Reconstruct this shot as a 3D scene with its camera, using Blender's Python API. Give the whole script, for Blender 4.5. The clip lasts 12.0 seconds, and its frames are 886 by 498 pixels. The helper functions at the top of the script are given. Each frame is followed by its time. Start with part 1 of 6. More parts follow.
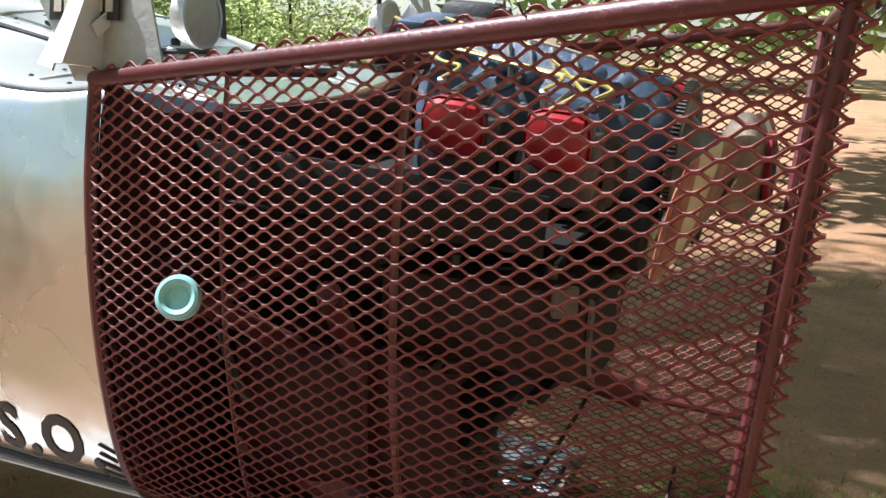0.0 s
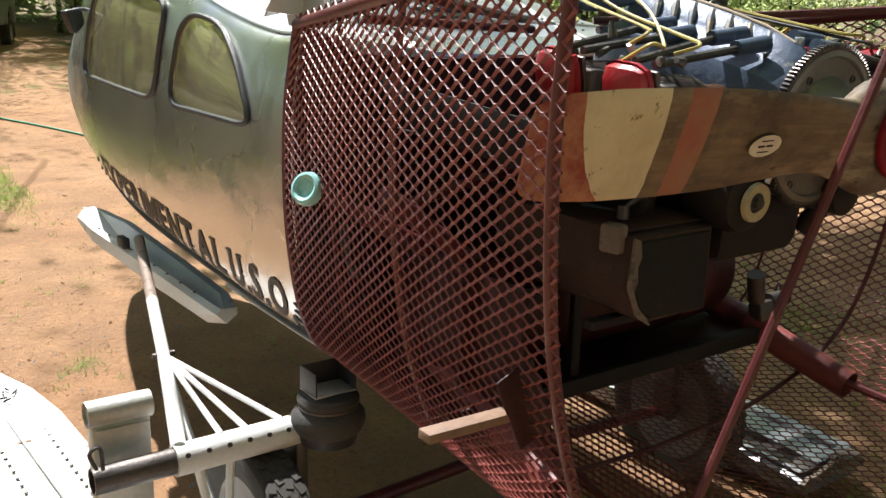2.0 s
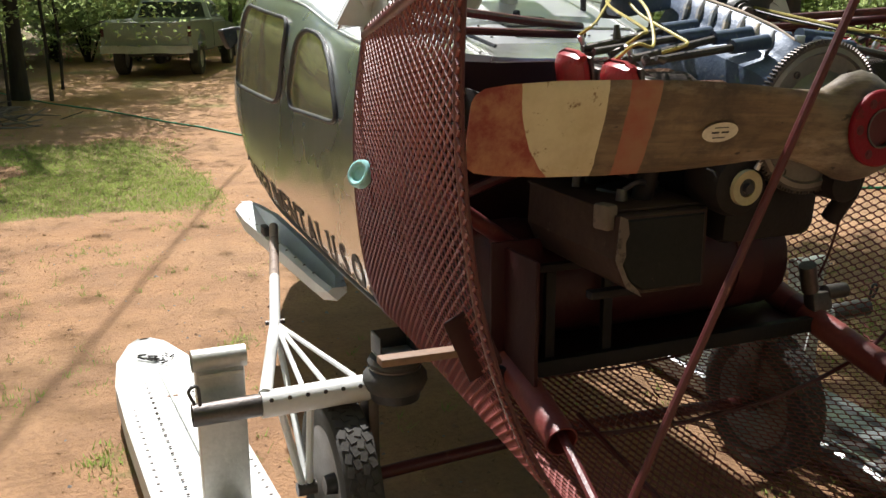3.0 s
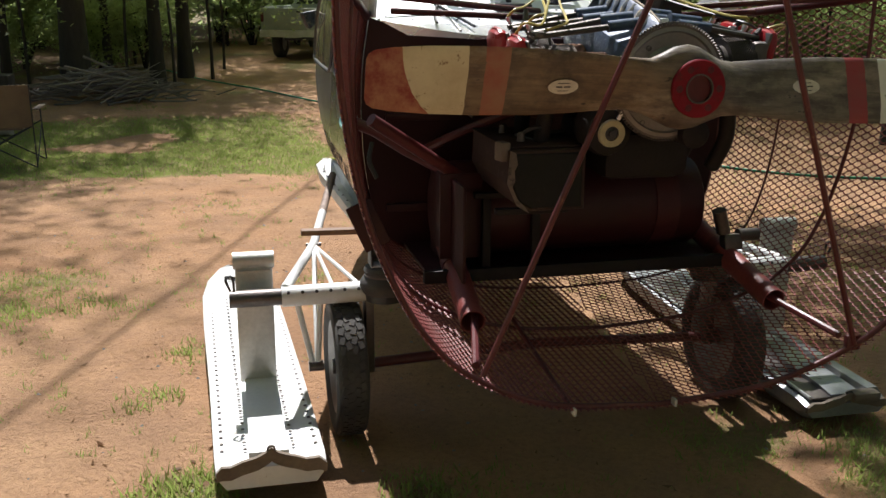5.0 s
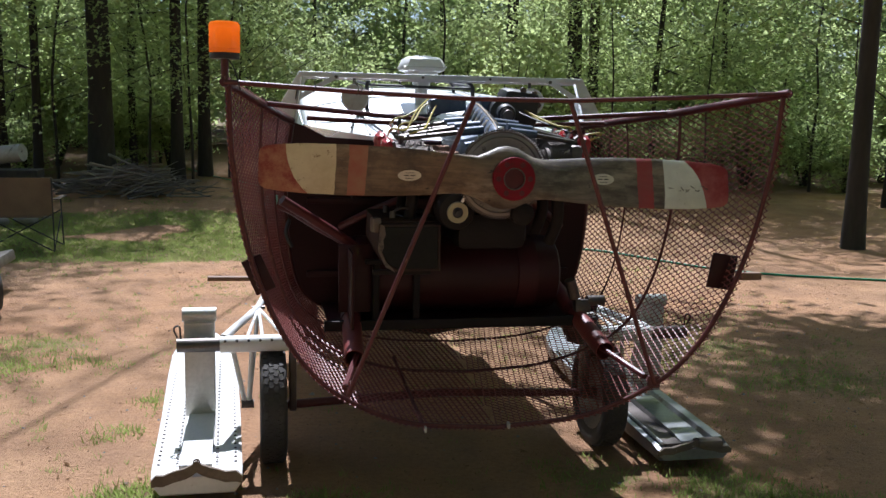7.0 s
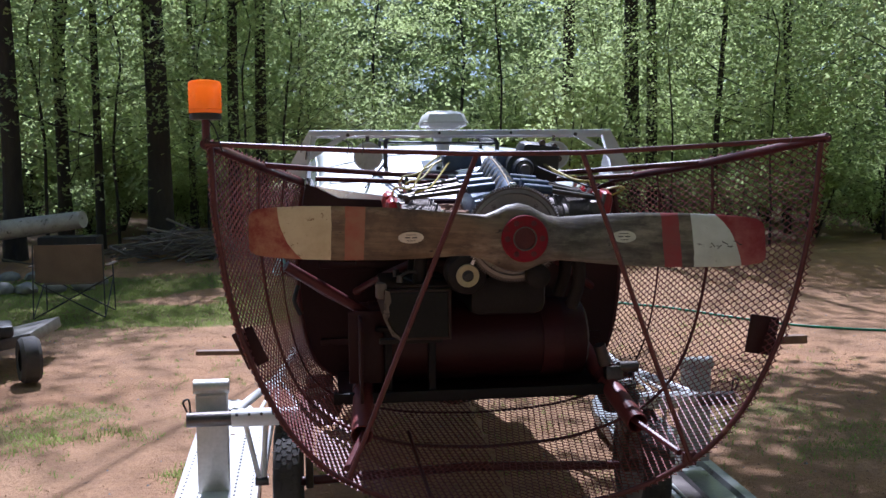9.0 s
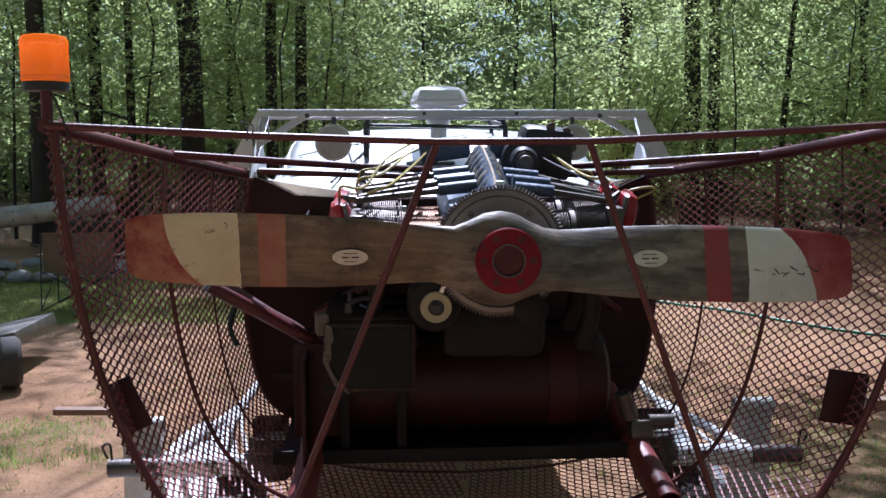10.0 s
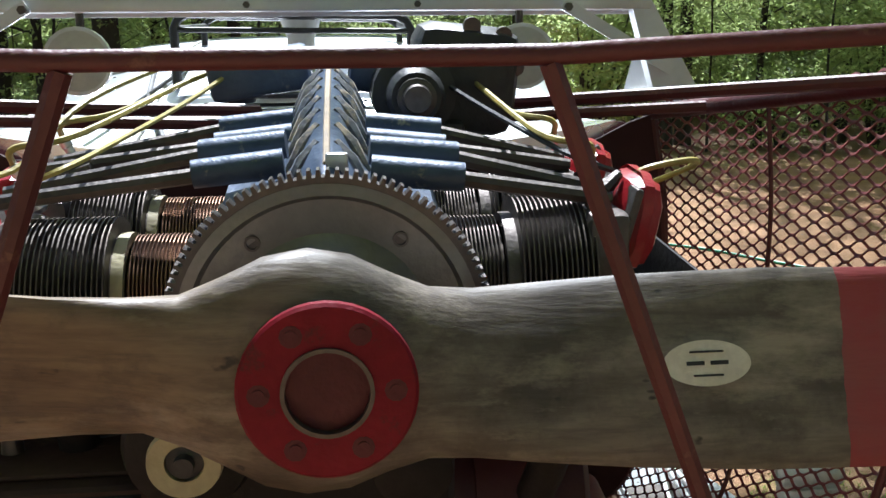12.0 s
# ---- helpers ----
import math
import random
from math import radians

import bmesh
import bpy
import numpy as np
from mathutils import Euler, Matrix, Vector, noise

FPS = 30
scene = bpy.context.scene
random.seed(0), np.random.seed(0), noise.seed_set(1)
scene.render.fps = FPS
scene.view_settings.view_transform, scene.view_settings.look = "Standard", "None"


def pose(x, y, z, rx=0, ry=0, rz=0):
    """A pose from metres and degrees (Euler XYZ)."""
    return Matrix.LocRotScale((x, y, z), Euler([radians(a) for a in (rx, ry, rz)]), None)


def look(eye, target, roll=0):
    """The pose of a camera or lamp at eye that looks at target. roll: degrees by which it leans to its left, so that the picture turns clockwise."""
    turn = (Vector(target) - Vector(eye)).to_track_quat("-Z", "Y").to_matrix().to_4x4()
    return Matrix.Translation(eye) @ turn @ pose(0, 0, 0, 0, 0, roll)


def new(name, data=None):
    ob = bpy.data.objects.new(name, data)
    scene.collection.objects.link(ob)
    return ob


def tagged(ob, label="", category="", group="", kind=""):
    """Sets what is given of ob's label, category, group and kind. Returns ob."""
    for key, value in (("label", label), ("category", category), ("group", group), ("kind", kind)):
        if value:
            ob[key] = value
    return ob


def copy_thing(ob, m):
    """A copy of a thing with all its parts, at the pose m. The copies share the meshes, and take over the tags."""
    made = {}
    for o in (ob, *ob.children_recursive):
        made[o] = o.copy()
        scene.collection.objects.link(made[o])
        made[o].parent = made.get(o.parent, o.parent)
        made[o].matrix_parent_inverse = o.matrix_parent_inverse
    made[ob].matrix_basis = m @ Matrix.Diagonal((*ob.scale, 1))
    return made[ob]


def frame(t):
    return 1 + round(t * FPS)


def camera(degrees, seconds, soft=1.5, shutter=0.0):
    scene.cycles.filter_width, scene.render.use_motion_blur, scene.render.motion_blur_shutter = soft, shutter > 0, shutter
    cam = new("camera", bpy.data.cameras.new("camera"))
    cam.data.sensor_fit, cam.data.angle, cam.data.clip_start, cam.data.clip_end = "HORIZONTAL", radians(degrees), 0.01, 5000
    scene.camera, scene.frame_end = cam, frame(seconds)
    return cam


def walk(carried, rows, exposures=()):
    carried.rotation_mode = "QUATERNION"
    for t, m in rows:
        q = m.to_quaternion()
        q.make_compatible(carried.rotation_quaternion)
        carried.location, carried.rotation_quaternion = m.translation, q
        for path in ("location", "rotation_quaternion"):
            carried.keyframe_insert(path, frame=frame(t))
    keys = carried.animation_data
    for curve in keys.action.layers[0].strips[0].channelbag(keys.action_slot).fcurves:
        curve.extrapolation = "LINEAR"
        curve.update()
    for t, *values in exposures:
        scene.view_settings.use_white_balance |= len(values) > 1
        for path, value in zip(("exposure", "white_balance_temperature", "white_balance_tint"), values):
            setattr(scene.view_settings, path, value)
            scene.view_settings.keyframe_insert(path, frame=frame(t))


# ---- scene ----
cam = camera(50.4, 12.0)
PATH = [
    (0, (-2.103, -0.18, 1.757), (-0.311, 0.588, 1.313), 0.9),
    (0.5, (-2.058, -0.461, 1.728), (-0.461, 0.667, 1.309), 0.35),
    (1, (-2.092, -0.654, 1.751), (-0.649, 0.648, 1.295), 0.0),
    (1.5, (-2.037, -0.797, 1.789), (-0.694, 0.597, 1.285), 0.0),
    (2, (-1.83, -1.028, 1.731), (-0.711, 0.536, 1.226), 1.5),
    (2.5, (-1.734, -1.274, 1.733), (-0.812, 0.432, 1.245), 0.6),
    (4.5, (-1.338, -2.228, 1.714), (-0.873, -0.35, 1.208), -0.1),
    (5, (-1.309, -2.474, 1.721), (-0.867, -0.59, 1.213), 0.3),
    (5.5, (-1.139, -2.726, 1.701), (-0.704, -0.83, 1.233), 1.1),
    (6, (-1.003, -3.001, 1.726), (-0.575, -1.093, 1.308), 0.6),
    (6.5, (-0.994, -3.257, 1.749), (-0.578, -1.332, 1.403), 0.8),
    (8.5, (-0.739, -3.569, 1.69), (-0.449, -1.601, 1.483), 0.6),
    (9, (-0.684, -3.204, 1.742), (-0.435, -1.227, 1.565), -0.5),
    (9.5, (-0.51, -2.748, 1.732), (-0.312, -0.769, 1.522), -0.8),
    (10, (-0.305, -2.321, 1.762), (-0.181, -0.336, 1.551), -0.1),
    (10.5, (-0.186, -1.862, 1.771), (-0.059, 0.119, 1.532), 0.6),
    (11, (-0.079, -1.467, 1.773), (0.015, 0.508, 1.474), 0.6),
    (11.5, (0.019, -1.13, 1.785), (0.104, 0.838, 1.438), 0.3),
    (12, (0.024, -0.84, 1.775), (0.22, 1.112, 1.386), -0.7),
]
EXPOSURES = [(0.0, 1.49, 5850, 12), (2.5, 1.25, 6300, 10), (4.5, 0.89, 6250, 12), (6.5, 0.92, 5750, 13), (8.5, 0.91, 5150, 22), (10.5, 1.12, 5200, 20), (11.2, 1.36, 5450, 12), (12.0, 1.39, 5600, 9)]
walk(cam, [(t, look(e, g, r)) for t, e, g, r in PATH], EXPOSURES)

# ---- light ----
SUN_DIR = Vector((0.0, 0.6, 1.0)).normalized()
world = bpy.data.worlds.new("world")
scene.world = world
world.use_nodes = True
wn = world.node_tree
sky = wn.nodes.new("ShaderNodeTexSky")
sky.sky_type = 'NISHITA'
sky.sun_disc = False
sky.sun_elevation = math.asin(SUN_DIR.z)
sky.sun_rotation = math.atan2(SUN_DIR.x, SUN_DIR.y)
bg = wn.nodes["Background"]
bg.inputs["Strength"].default_value = 0.066
wn.links.new(sky.outputs[0], bg.inputs[0])
sun_data = bpy.data.lights.new("sun", 'SUN')
sun_data.energy = 4.6
sun_data.angle = radians(0.55)
sun_data.color = (1.0, 0.96, 0.9)
sun = new("sun", sun_data)
sun.matrix_world = look((0, 0, 30), tuple(Vector((0, 0, 30)) - SUN_DIR))


# ---- materials ----
def node(nt, kind, **inputs):
    n = nt.nodes.new(kind)
    for k, v in inputs.items():
        n.inputs[k.replace("_", " ")].default_value = v
    return n


def coords(nt):
    return nt.nodes.new("ShaderNodeTexCoord").outputs["Object"]


def noise_out(nt, vec, scale, detail=4.0, rough=0.55, stretch=None):
    if stretch:
        mp = nt.nodes.new("ShaderNodeMapping")
        mp.inputs["Scale"].default_value = stretch
        nt.links.new(vec, mp.inputs[0])
        vec = mp.outputs[0]
    n = node(nt, "ShaderNodeTexNoise", Scale=scale, Detail=detail, Roughness=rough)
    nt.links.new(vec, n.inputs["Vector"])
    return n.outputs["Fac"]


def ramp(nt, fac, lo, hi, a=(0, 0, 0, 1), b=(1, 1, 1, 1)):
    r = nt.nodes.new("ShaderNodeValToRGB")
    r.color_ramp.elements[0].position, r.color_ramp.elements[1].position = lo, hi
    r.color_ramp.elements[0].color, r.color_ramp.elements[1].color = a, b
    nt.links.new(fac, r.inputs[0])
    return r.outputs[0]


def mix(nt, fac, a, b):
    m = nt.nodes.new("ShaderNodeMix")
    m.data_type = 'RGBA'
    for sock, v in ((m.inputs[0], fac), (m.inputs[6], a), (m.inputs[7], b)):
        if isinstance(v, (int, float)):
            sock.default_value = v
        elif isinstance(v, tuple):
            sock.default_value = v if len(v) == 4 else (*v, 1)
        else:
            nt.links.new(v, sock)
    return m.outputs[2]


def maths(nt, op, a, b=0.0):
    m = nt.nodes.new("ShaderNodeMath")
    m.operation = op
    for sock, v in zip(m.inputs, (a, b)):
        if isinstance(v, (int, float)):
            sock.default_value = v
        else:
            nt.links.new(v, sock)
    return m.outputs[0]


def material(name, base, second, rough=0.6, metal=0.0, scale=6.0, fine=60.0, wear=None, wear_at=(0.58, 0.68), bump=0.15, stretch=None, spec=0.5, grain=0.3):
    """Two tones mixed at two scales, with worn spots of a third tone, uneven gloss and a fine relief."""
    m = bpy.data.materials.new(name)
    m.use_nodes = True
    nt = m.node_tree
    p = nt.nodes["Principled BSDF"]
    vec = coords(nt)
    big = noise_out(nt, vec, scale, stretch=stretch)
    small = noise_out(nt, vec, fine, 3.0, stretch=stretch)
    col = mix(nt, ramp(nt, big, 0.3, 0.7), base, second)
    col = mix(nt, maths(nt, 'MULTIPLY', ramp(nt, small, 0.35, 0.75), grain), col, tuple(c * 0.45 for c in base))
    if wear:
        w = noise_out(nt, vec, scale * 2.3, 8.0, 0.7)
        col = mix(nt, ramp(nt, w, *wear_at), col, wear)
    nt.links.new(col, p.inputs["Base Color"])
    r = maths(nt, 'ADD', maths(nt, 'MULTIPLY', big, 0.3), rough - 0.15)
    nt.links.new(r, p.inputs["Roughness"])
    p.inputs["Metallic"].default_value = metal
    p.inputs["Specular IOR Level"].default_value = spec
    b = node(nt, "ShaderNodeBump", Strength=bump, Distance=0.01)
    nt.links.new(small, b.inputs["Height"])
    nt.links.new(b.outputs[0], p.inputs["Normal"])
    return m


M_RED = material("oxide_red_paint", (0.16, 0.028, 0.026), (0.21, 0.05, 0.042), 0.5, 0, 5, 70, (0.12, 0.05, 0.03), (0.6, 0.72))
M_REDTUBE = material("faded_red_tube", (0.115, 0.021, 0.022), (0.075, 0.015, 0.017), 0.42, 0, 7, 80, (0.2, 0.09, 0.06), (0.6, 0.7))
# red kept far darker than the cage paint, for the bay's shade
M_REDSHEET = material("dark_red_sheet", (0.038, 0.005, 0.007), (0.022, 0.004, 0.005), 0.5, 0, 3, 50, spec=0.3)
M_COVER = material("bright_red_enamel", (0.34, 0.014, 0.02), (0.27, 0.012, 0.018), 0.3, 0, 9, 90)
M_ALU = material("polished_aluminium", (0.86, 0.86, 0.85), (0.74, 0.75, 0.75), 0.28, 1.0, 1.4, 3.6, bump=1.0, grain=0.15)
# hull aluminium again, its tone reset for the sunlit top
M_ROOF = material("hull_top_aluminium", (0.74, 0.75, 0.77), (0.58, 0.59, 0.62), 0.34, 0.9, 2.4, 7, bump=0.3, grain=0.1)
M_ALUBAR = material("bare_aluminium", (0.68, 0.69, 0.7), (0.6, 0.61, 0.62), 0.34, 0.9, 4, 60, bump=0.05, grain=0.15)
# aluminium whitened for the sky light that the roof bar catches
M_BRIGHT = material("sky_lit_aluminium", (0.74, 0.75, 0.77), (0.6, 0.61, 0.63), 0.42, 0.35, 5, 60, bump=0.05, grain=0.12)
M_WHITE = material("white_paint_on_metal", (0.72, 0.72, 0.71), (0.58, 0.58, 0.56), 0.5, 0, 4, 60, (0.3, 0.27, 0.22), (0.63, 0.7), grain=0.15)
M_PLATE = material("dull_aluminium_plate", (0.6, 0.6, 0.57), (0.48, 0.47, 0.43), 0.5, 0.6, 5, 60, (0.35, 0.3, 0.22), (0.6, 0.7))
M_BLUE = material("blue_grey_engine_paint", (0.035, 0.055, 0.1), (0.09, 0.12, 0.18), 0.45, 0.2, 9, 80, (0.42, 0.38, 0.3), (0.6, 0.72))
M_STEEL = material("dark_oily_steel", (0.09, 0.08, 0.075), (0.15, 0.13, 0.12), 0.45, 0.8, 8, 90)
# near-black put on bay parts in place of the shade there
M_BAYDARK = material("bay_shade_black", (0.01, 0.009, 0.009), (0.022, 0.018, 0.017), 0.6, 0, 6, 80, spec=0.2)
M_FIN = material("cooling_fin_steel", (0.085, 0.072, 0.065), (0.15, 0.12, 0.1), 0.5, 0.7, 12, 90)
M_COPPER = material("burnt_copper_fins", (0.26, 0.14, 0.08), (0.16, 0.1, 0.08), 0.5, 0.7, 12, 90)
M_BLACK = material("black_plastic", (0.02, 0.02, 0.022), (0.035, 0.034, 0.034), 0.5, 0, 8, 90)
M_RUBBER = material("weathered_rubber", (0.036, 0.034, 0.032), (0.075, 0.066, 0.056), 0.8, 0, 7, 90)
M_FLYWHEEL = material("worn_flywheel_steel", (0.24, 0.225, 0.21), (0.17, 0.155, 0.145), 0.42, 0.6, 6, 90)
M_YELLOW = material("pale_yellow_plastic", (0.42, 0.37, 0.22), (0.33, 0.28, 0.17), 0.5, 0, 9, 80)
M_CABLE = material("yellow_cable_sheath", (0.5, 0.4, 0.09), (0.3, 0.24, 0.07), 0.45, 0, 20, 90)
M_TEAL = material("pale_teal_plastic", (0.36, 0.68, 0.68), (0.28, 0.56, 0.56), 0.4, 0, 14, 90, bump=0.05)
M_RUST = material("rusty_flat_bar", (0.17, 0.1, 0.065), (0.26, 0.16, 0.105), 0.7, 0, 9, 90)
M_CLOTH = material("brown_canvas", (0.14, 0.1, 0.075), (0.19, 0.14, 0.1), 0.9, 0, 5, 120)
M_LETTER = material("faded_black_lettering", (0.025, 0.02, 0.017), (0.07, 0.05, 0.04), 0.6, 0, 20, 90)
M_LABEL = material("cream_label", (0.72, 0.68, 0.58), (0.62, 0.57, 0.47), 0.5, 0, 25, 120)
M_BARK = material("grey_brown_bark", (0.022, 0.018, 0.015), (0.05, 0.042, 0.034), 0.9, 0, 3, 18, bump=0.9, stretch=(1, 1, 0.25), grain=0.5)
M_BARKPALE = material("pale_birch_bark", (0.5, 0.47, 0.42), (0.32, 0.29, 0.25), 0.85, 0, 4, 25, (0.09, 0.07, 0.06), (0.58, 0.66), bump=0.5)
# dark underside keeps bounced light out of the shade below the hull
M_BOTTOM = material("dark_hull_bottom", (0.03, 0.026, 0.024), (0.055, 0.045, 0.036), 0.75, 0, 3, 40, (0.12, 0.085, 0.06), (0.6, 0.72), spec=0.2)
M_TRUCK = material("dusty_green_grey_truck_paint", (0.27, 0.29, 0.26), (0.36, 0.37, 0.33), 0.5, 0.1, 2, 40)
M_GLASSDARK = material("dark_glass", (0.012, 0.014, 0.013), (0.016, 0.018, 0.017), 0.12, 0, 2, 40, bump=0.0)


def tinted_glass():
    m = bpy.data.materials.new("gold_tinted_window")
    m.use_nodes = True
    p = m.node_tree.nodes["Principled BSDF"]
    # pale gold metal tone carries the bright reflections in the panes
    p.inputs["Base Color"].default_value = (0.8, 0.74, 0.5, 1)
    p.inputs["Metallic"].default_value = 0.75
    p.inputs["Roughness"].default_value = 0.05
    return m


M_WINDOW = tinted_glass()


def amber_lens():
    m = bpy.data.materials.new("amber_plastic_lens")
    m.use_nodes = True
    nt = m.node_tree
    out = nt.nodes["Material Output"]
    nt.nodes.remove(nt.nodes["Principled BSDF"])
    d = nt.nodes.new("ShaderNodeBsdfDiffuse")
    t = nt.nodes.new("ShaderNodeBsdfTranslucent")
    g = nt.nodes.new("ShaderNodeBsdfGlossy")
    d.inputs[0].default_value = t.inputs[0].default_value = (1.0, 0.40, 0.02, 1)
    g.inputs["Roughness"].default_value = 0.085
    a = nt.nodes.new("ShaderNodeMixShader")
    a.inputs[0].default_value = 0.75
    nt.links.new(d.outputs[0], a.inputs[1])
    nt.links.new(t.outputs[0], a.inputs[2])
    b = nt.nodes.new("ShaderNodeMixShader")
    b.inputs[0].default_value = 0.06
    nt.links.new(a.outputs[0], b.inputs[1])
    nt.links.new(g.outputs[0], b.inputs[2])
    nt.links.new(b.outputs[0], out.inputs[0])
    return m


M_AMBER = amber_lens()


def leaf_material(name, a, b, glow):
    """Leaves pass light: diffuse on one side, translucent through, each leaf its own tone."""
    m = bpy.data.materials.new(name)
    m.use_nodes = True
    nt = m.node_tree
    out = nt.nodes["Material Output"]
    nt.nodes.remove(nt.nodes["Principled BSDF"])
    geo = nt.nodes.new("ShaderNodeNewGeometry")
    col = mix(nt, geo.outputs["Random Per Island"], a, b)
    d = nt.nodes.new("ShaderNodeBsdfDiffuse")
    t = nt.nodes.new("ShaderNodeBsdfTranslucent")
    g = nt.nodes.new("ShaderNodeBsdfGlossy")
    g.inputs["Roughness"].default_value = 0.4
    nt.links.new(col, d.inputs[0])
    warm = mix(nt, 0.6, col, glow)
    nt.links.new(warm, t.inputs[0])
    s = nt.nodes.new("ShaderNodeMixShader")
    s.inputs[0].default_value = 0.66
    nt.links.new(d.outputs[0], s.inputs[1])
    nt.links.new(t.outputs[0], s.inputs[2])
    s2 = nt.nodes.new("ShaderNodeMixShader")
    s2.inputs[0].default_value = 0.012
    nt.links.new(s.outputs[0], s2.inputs[1])
    nt.links.new(g.outputs[0], s2.inputs[2])
    nt.links.new(s2.outputs[0], out.inputs[0])
    return m


M_LEAF = leaf_material("broad_leaf", (0.082, 0.13, 0.045), (0.175, 0.225, 0.08), (0.82, 0.93, 0.42))
# darker copy of the leaf, for growth in the woods' shade
M_LEAFDARK = leaf_material("shade_leaf", (0.078, 0.122, 0.045), (0.16, 0.21, 0.078), (0.76, 0.88, 0.4))
M_GRASS = leaf_material("grass_blade", (0.125, 0.185, 0.05), (0.26, 0.29, 0.095), (0.36, 0.44, 0.11))
M_LITTER = leaf_material("dry_leaf", (0.12, 0.07, 0.04), (0.24, 0.15, 0.085), (0.3, 0.18, 0.08))


def ground_material():
    m = bpy.data.materials.new("red_sandy_soil")
    m.use_nodes = True
    nt = m.node_tree
    p = nt.nodes["Principled BSDF"]
    vec = coords(nt)
    big = noise_out(nt, vec, 0.35, 6)
    mid = noise_out(nt, vec, 2.6, 8, 0.65)
    fine = noise_out(nt, vec, 32, 6, 0.72)
    col = mix(nt, ramp(nt, big, 0.35, 0.65), (0.415, 0.226, 0.118), (0.46, 0.282, 0.16))
    col = mix(nt, ramp(nt, mid, 0.42, 0.72), col, (0.32, 0.19, 0.113))
    patch = noise_out(nt, vec, 1.1, 7, 0.6)
    col = mix(nt, maths(nt, 'MULTIPLY', ramp(nt, patch, 0.5, 0.68), 0.6), col, (0.27, 0.155, 0.09))
    wood_floor = nt.nodes.new("ShaderNodeAttribute")
    wood_floor.attribute_name = "wood_floor"
    col = mix(nt, maths(nt, 'MULTIPLY', wood_floor.outputs["Fac"], 0.85), col, (0.12, 0.085, 0.06))
    col = mix(nt, maths(nt, 'MULTIPLY', ramp(nt, fine, 0.45, 0.7), 0.5), col, (0.2, 0.12, 0.075))
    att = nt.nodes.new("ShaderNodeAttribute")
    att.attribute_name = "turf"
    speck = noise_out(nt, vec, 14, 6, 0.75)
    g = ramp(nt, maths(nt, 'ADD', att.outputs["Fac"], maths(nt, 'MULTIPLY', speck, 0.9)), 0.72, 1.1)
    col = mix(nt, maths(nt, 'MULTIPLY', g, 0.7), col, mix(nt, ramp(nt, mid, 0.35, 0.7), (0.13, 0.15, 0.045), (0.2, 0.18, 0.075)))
    nt.links.new(col, p.inputs["Base Color"])
    p.inputs["Roughness"].default_value = 0.95
    p.inputs["Specular IOR Level"].default_value = 0.2
    h = maths(nt, 'ADD', maths(nt, 'MULTIPLY', mid, 2.0), fine)
    b = node(nt, "ShaderNodeBump", Strength=1.0, Distance=0.035)
    nt.links.new(h, b.inputs["Height"])
    nt.links.new(b.outputs[0], p.inputs["Normal"])
    return m


M_GROUND = ground_material()


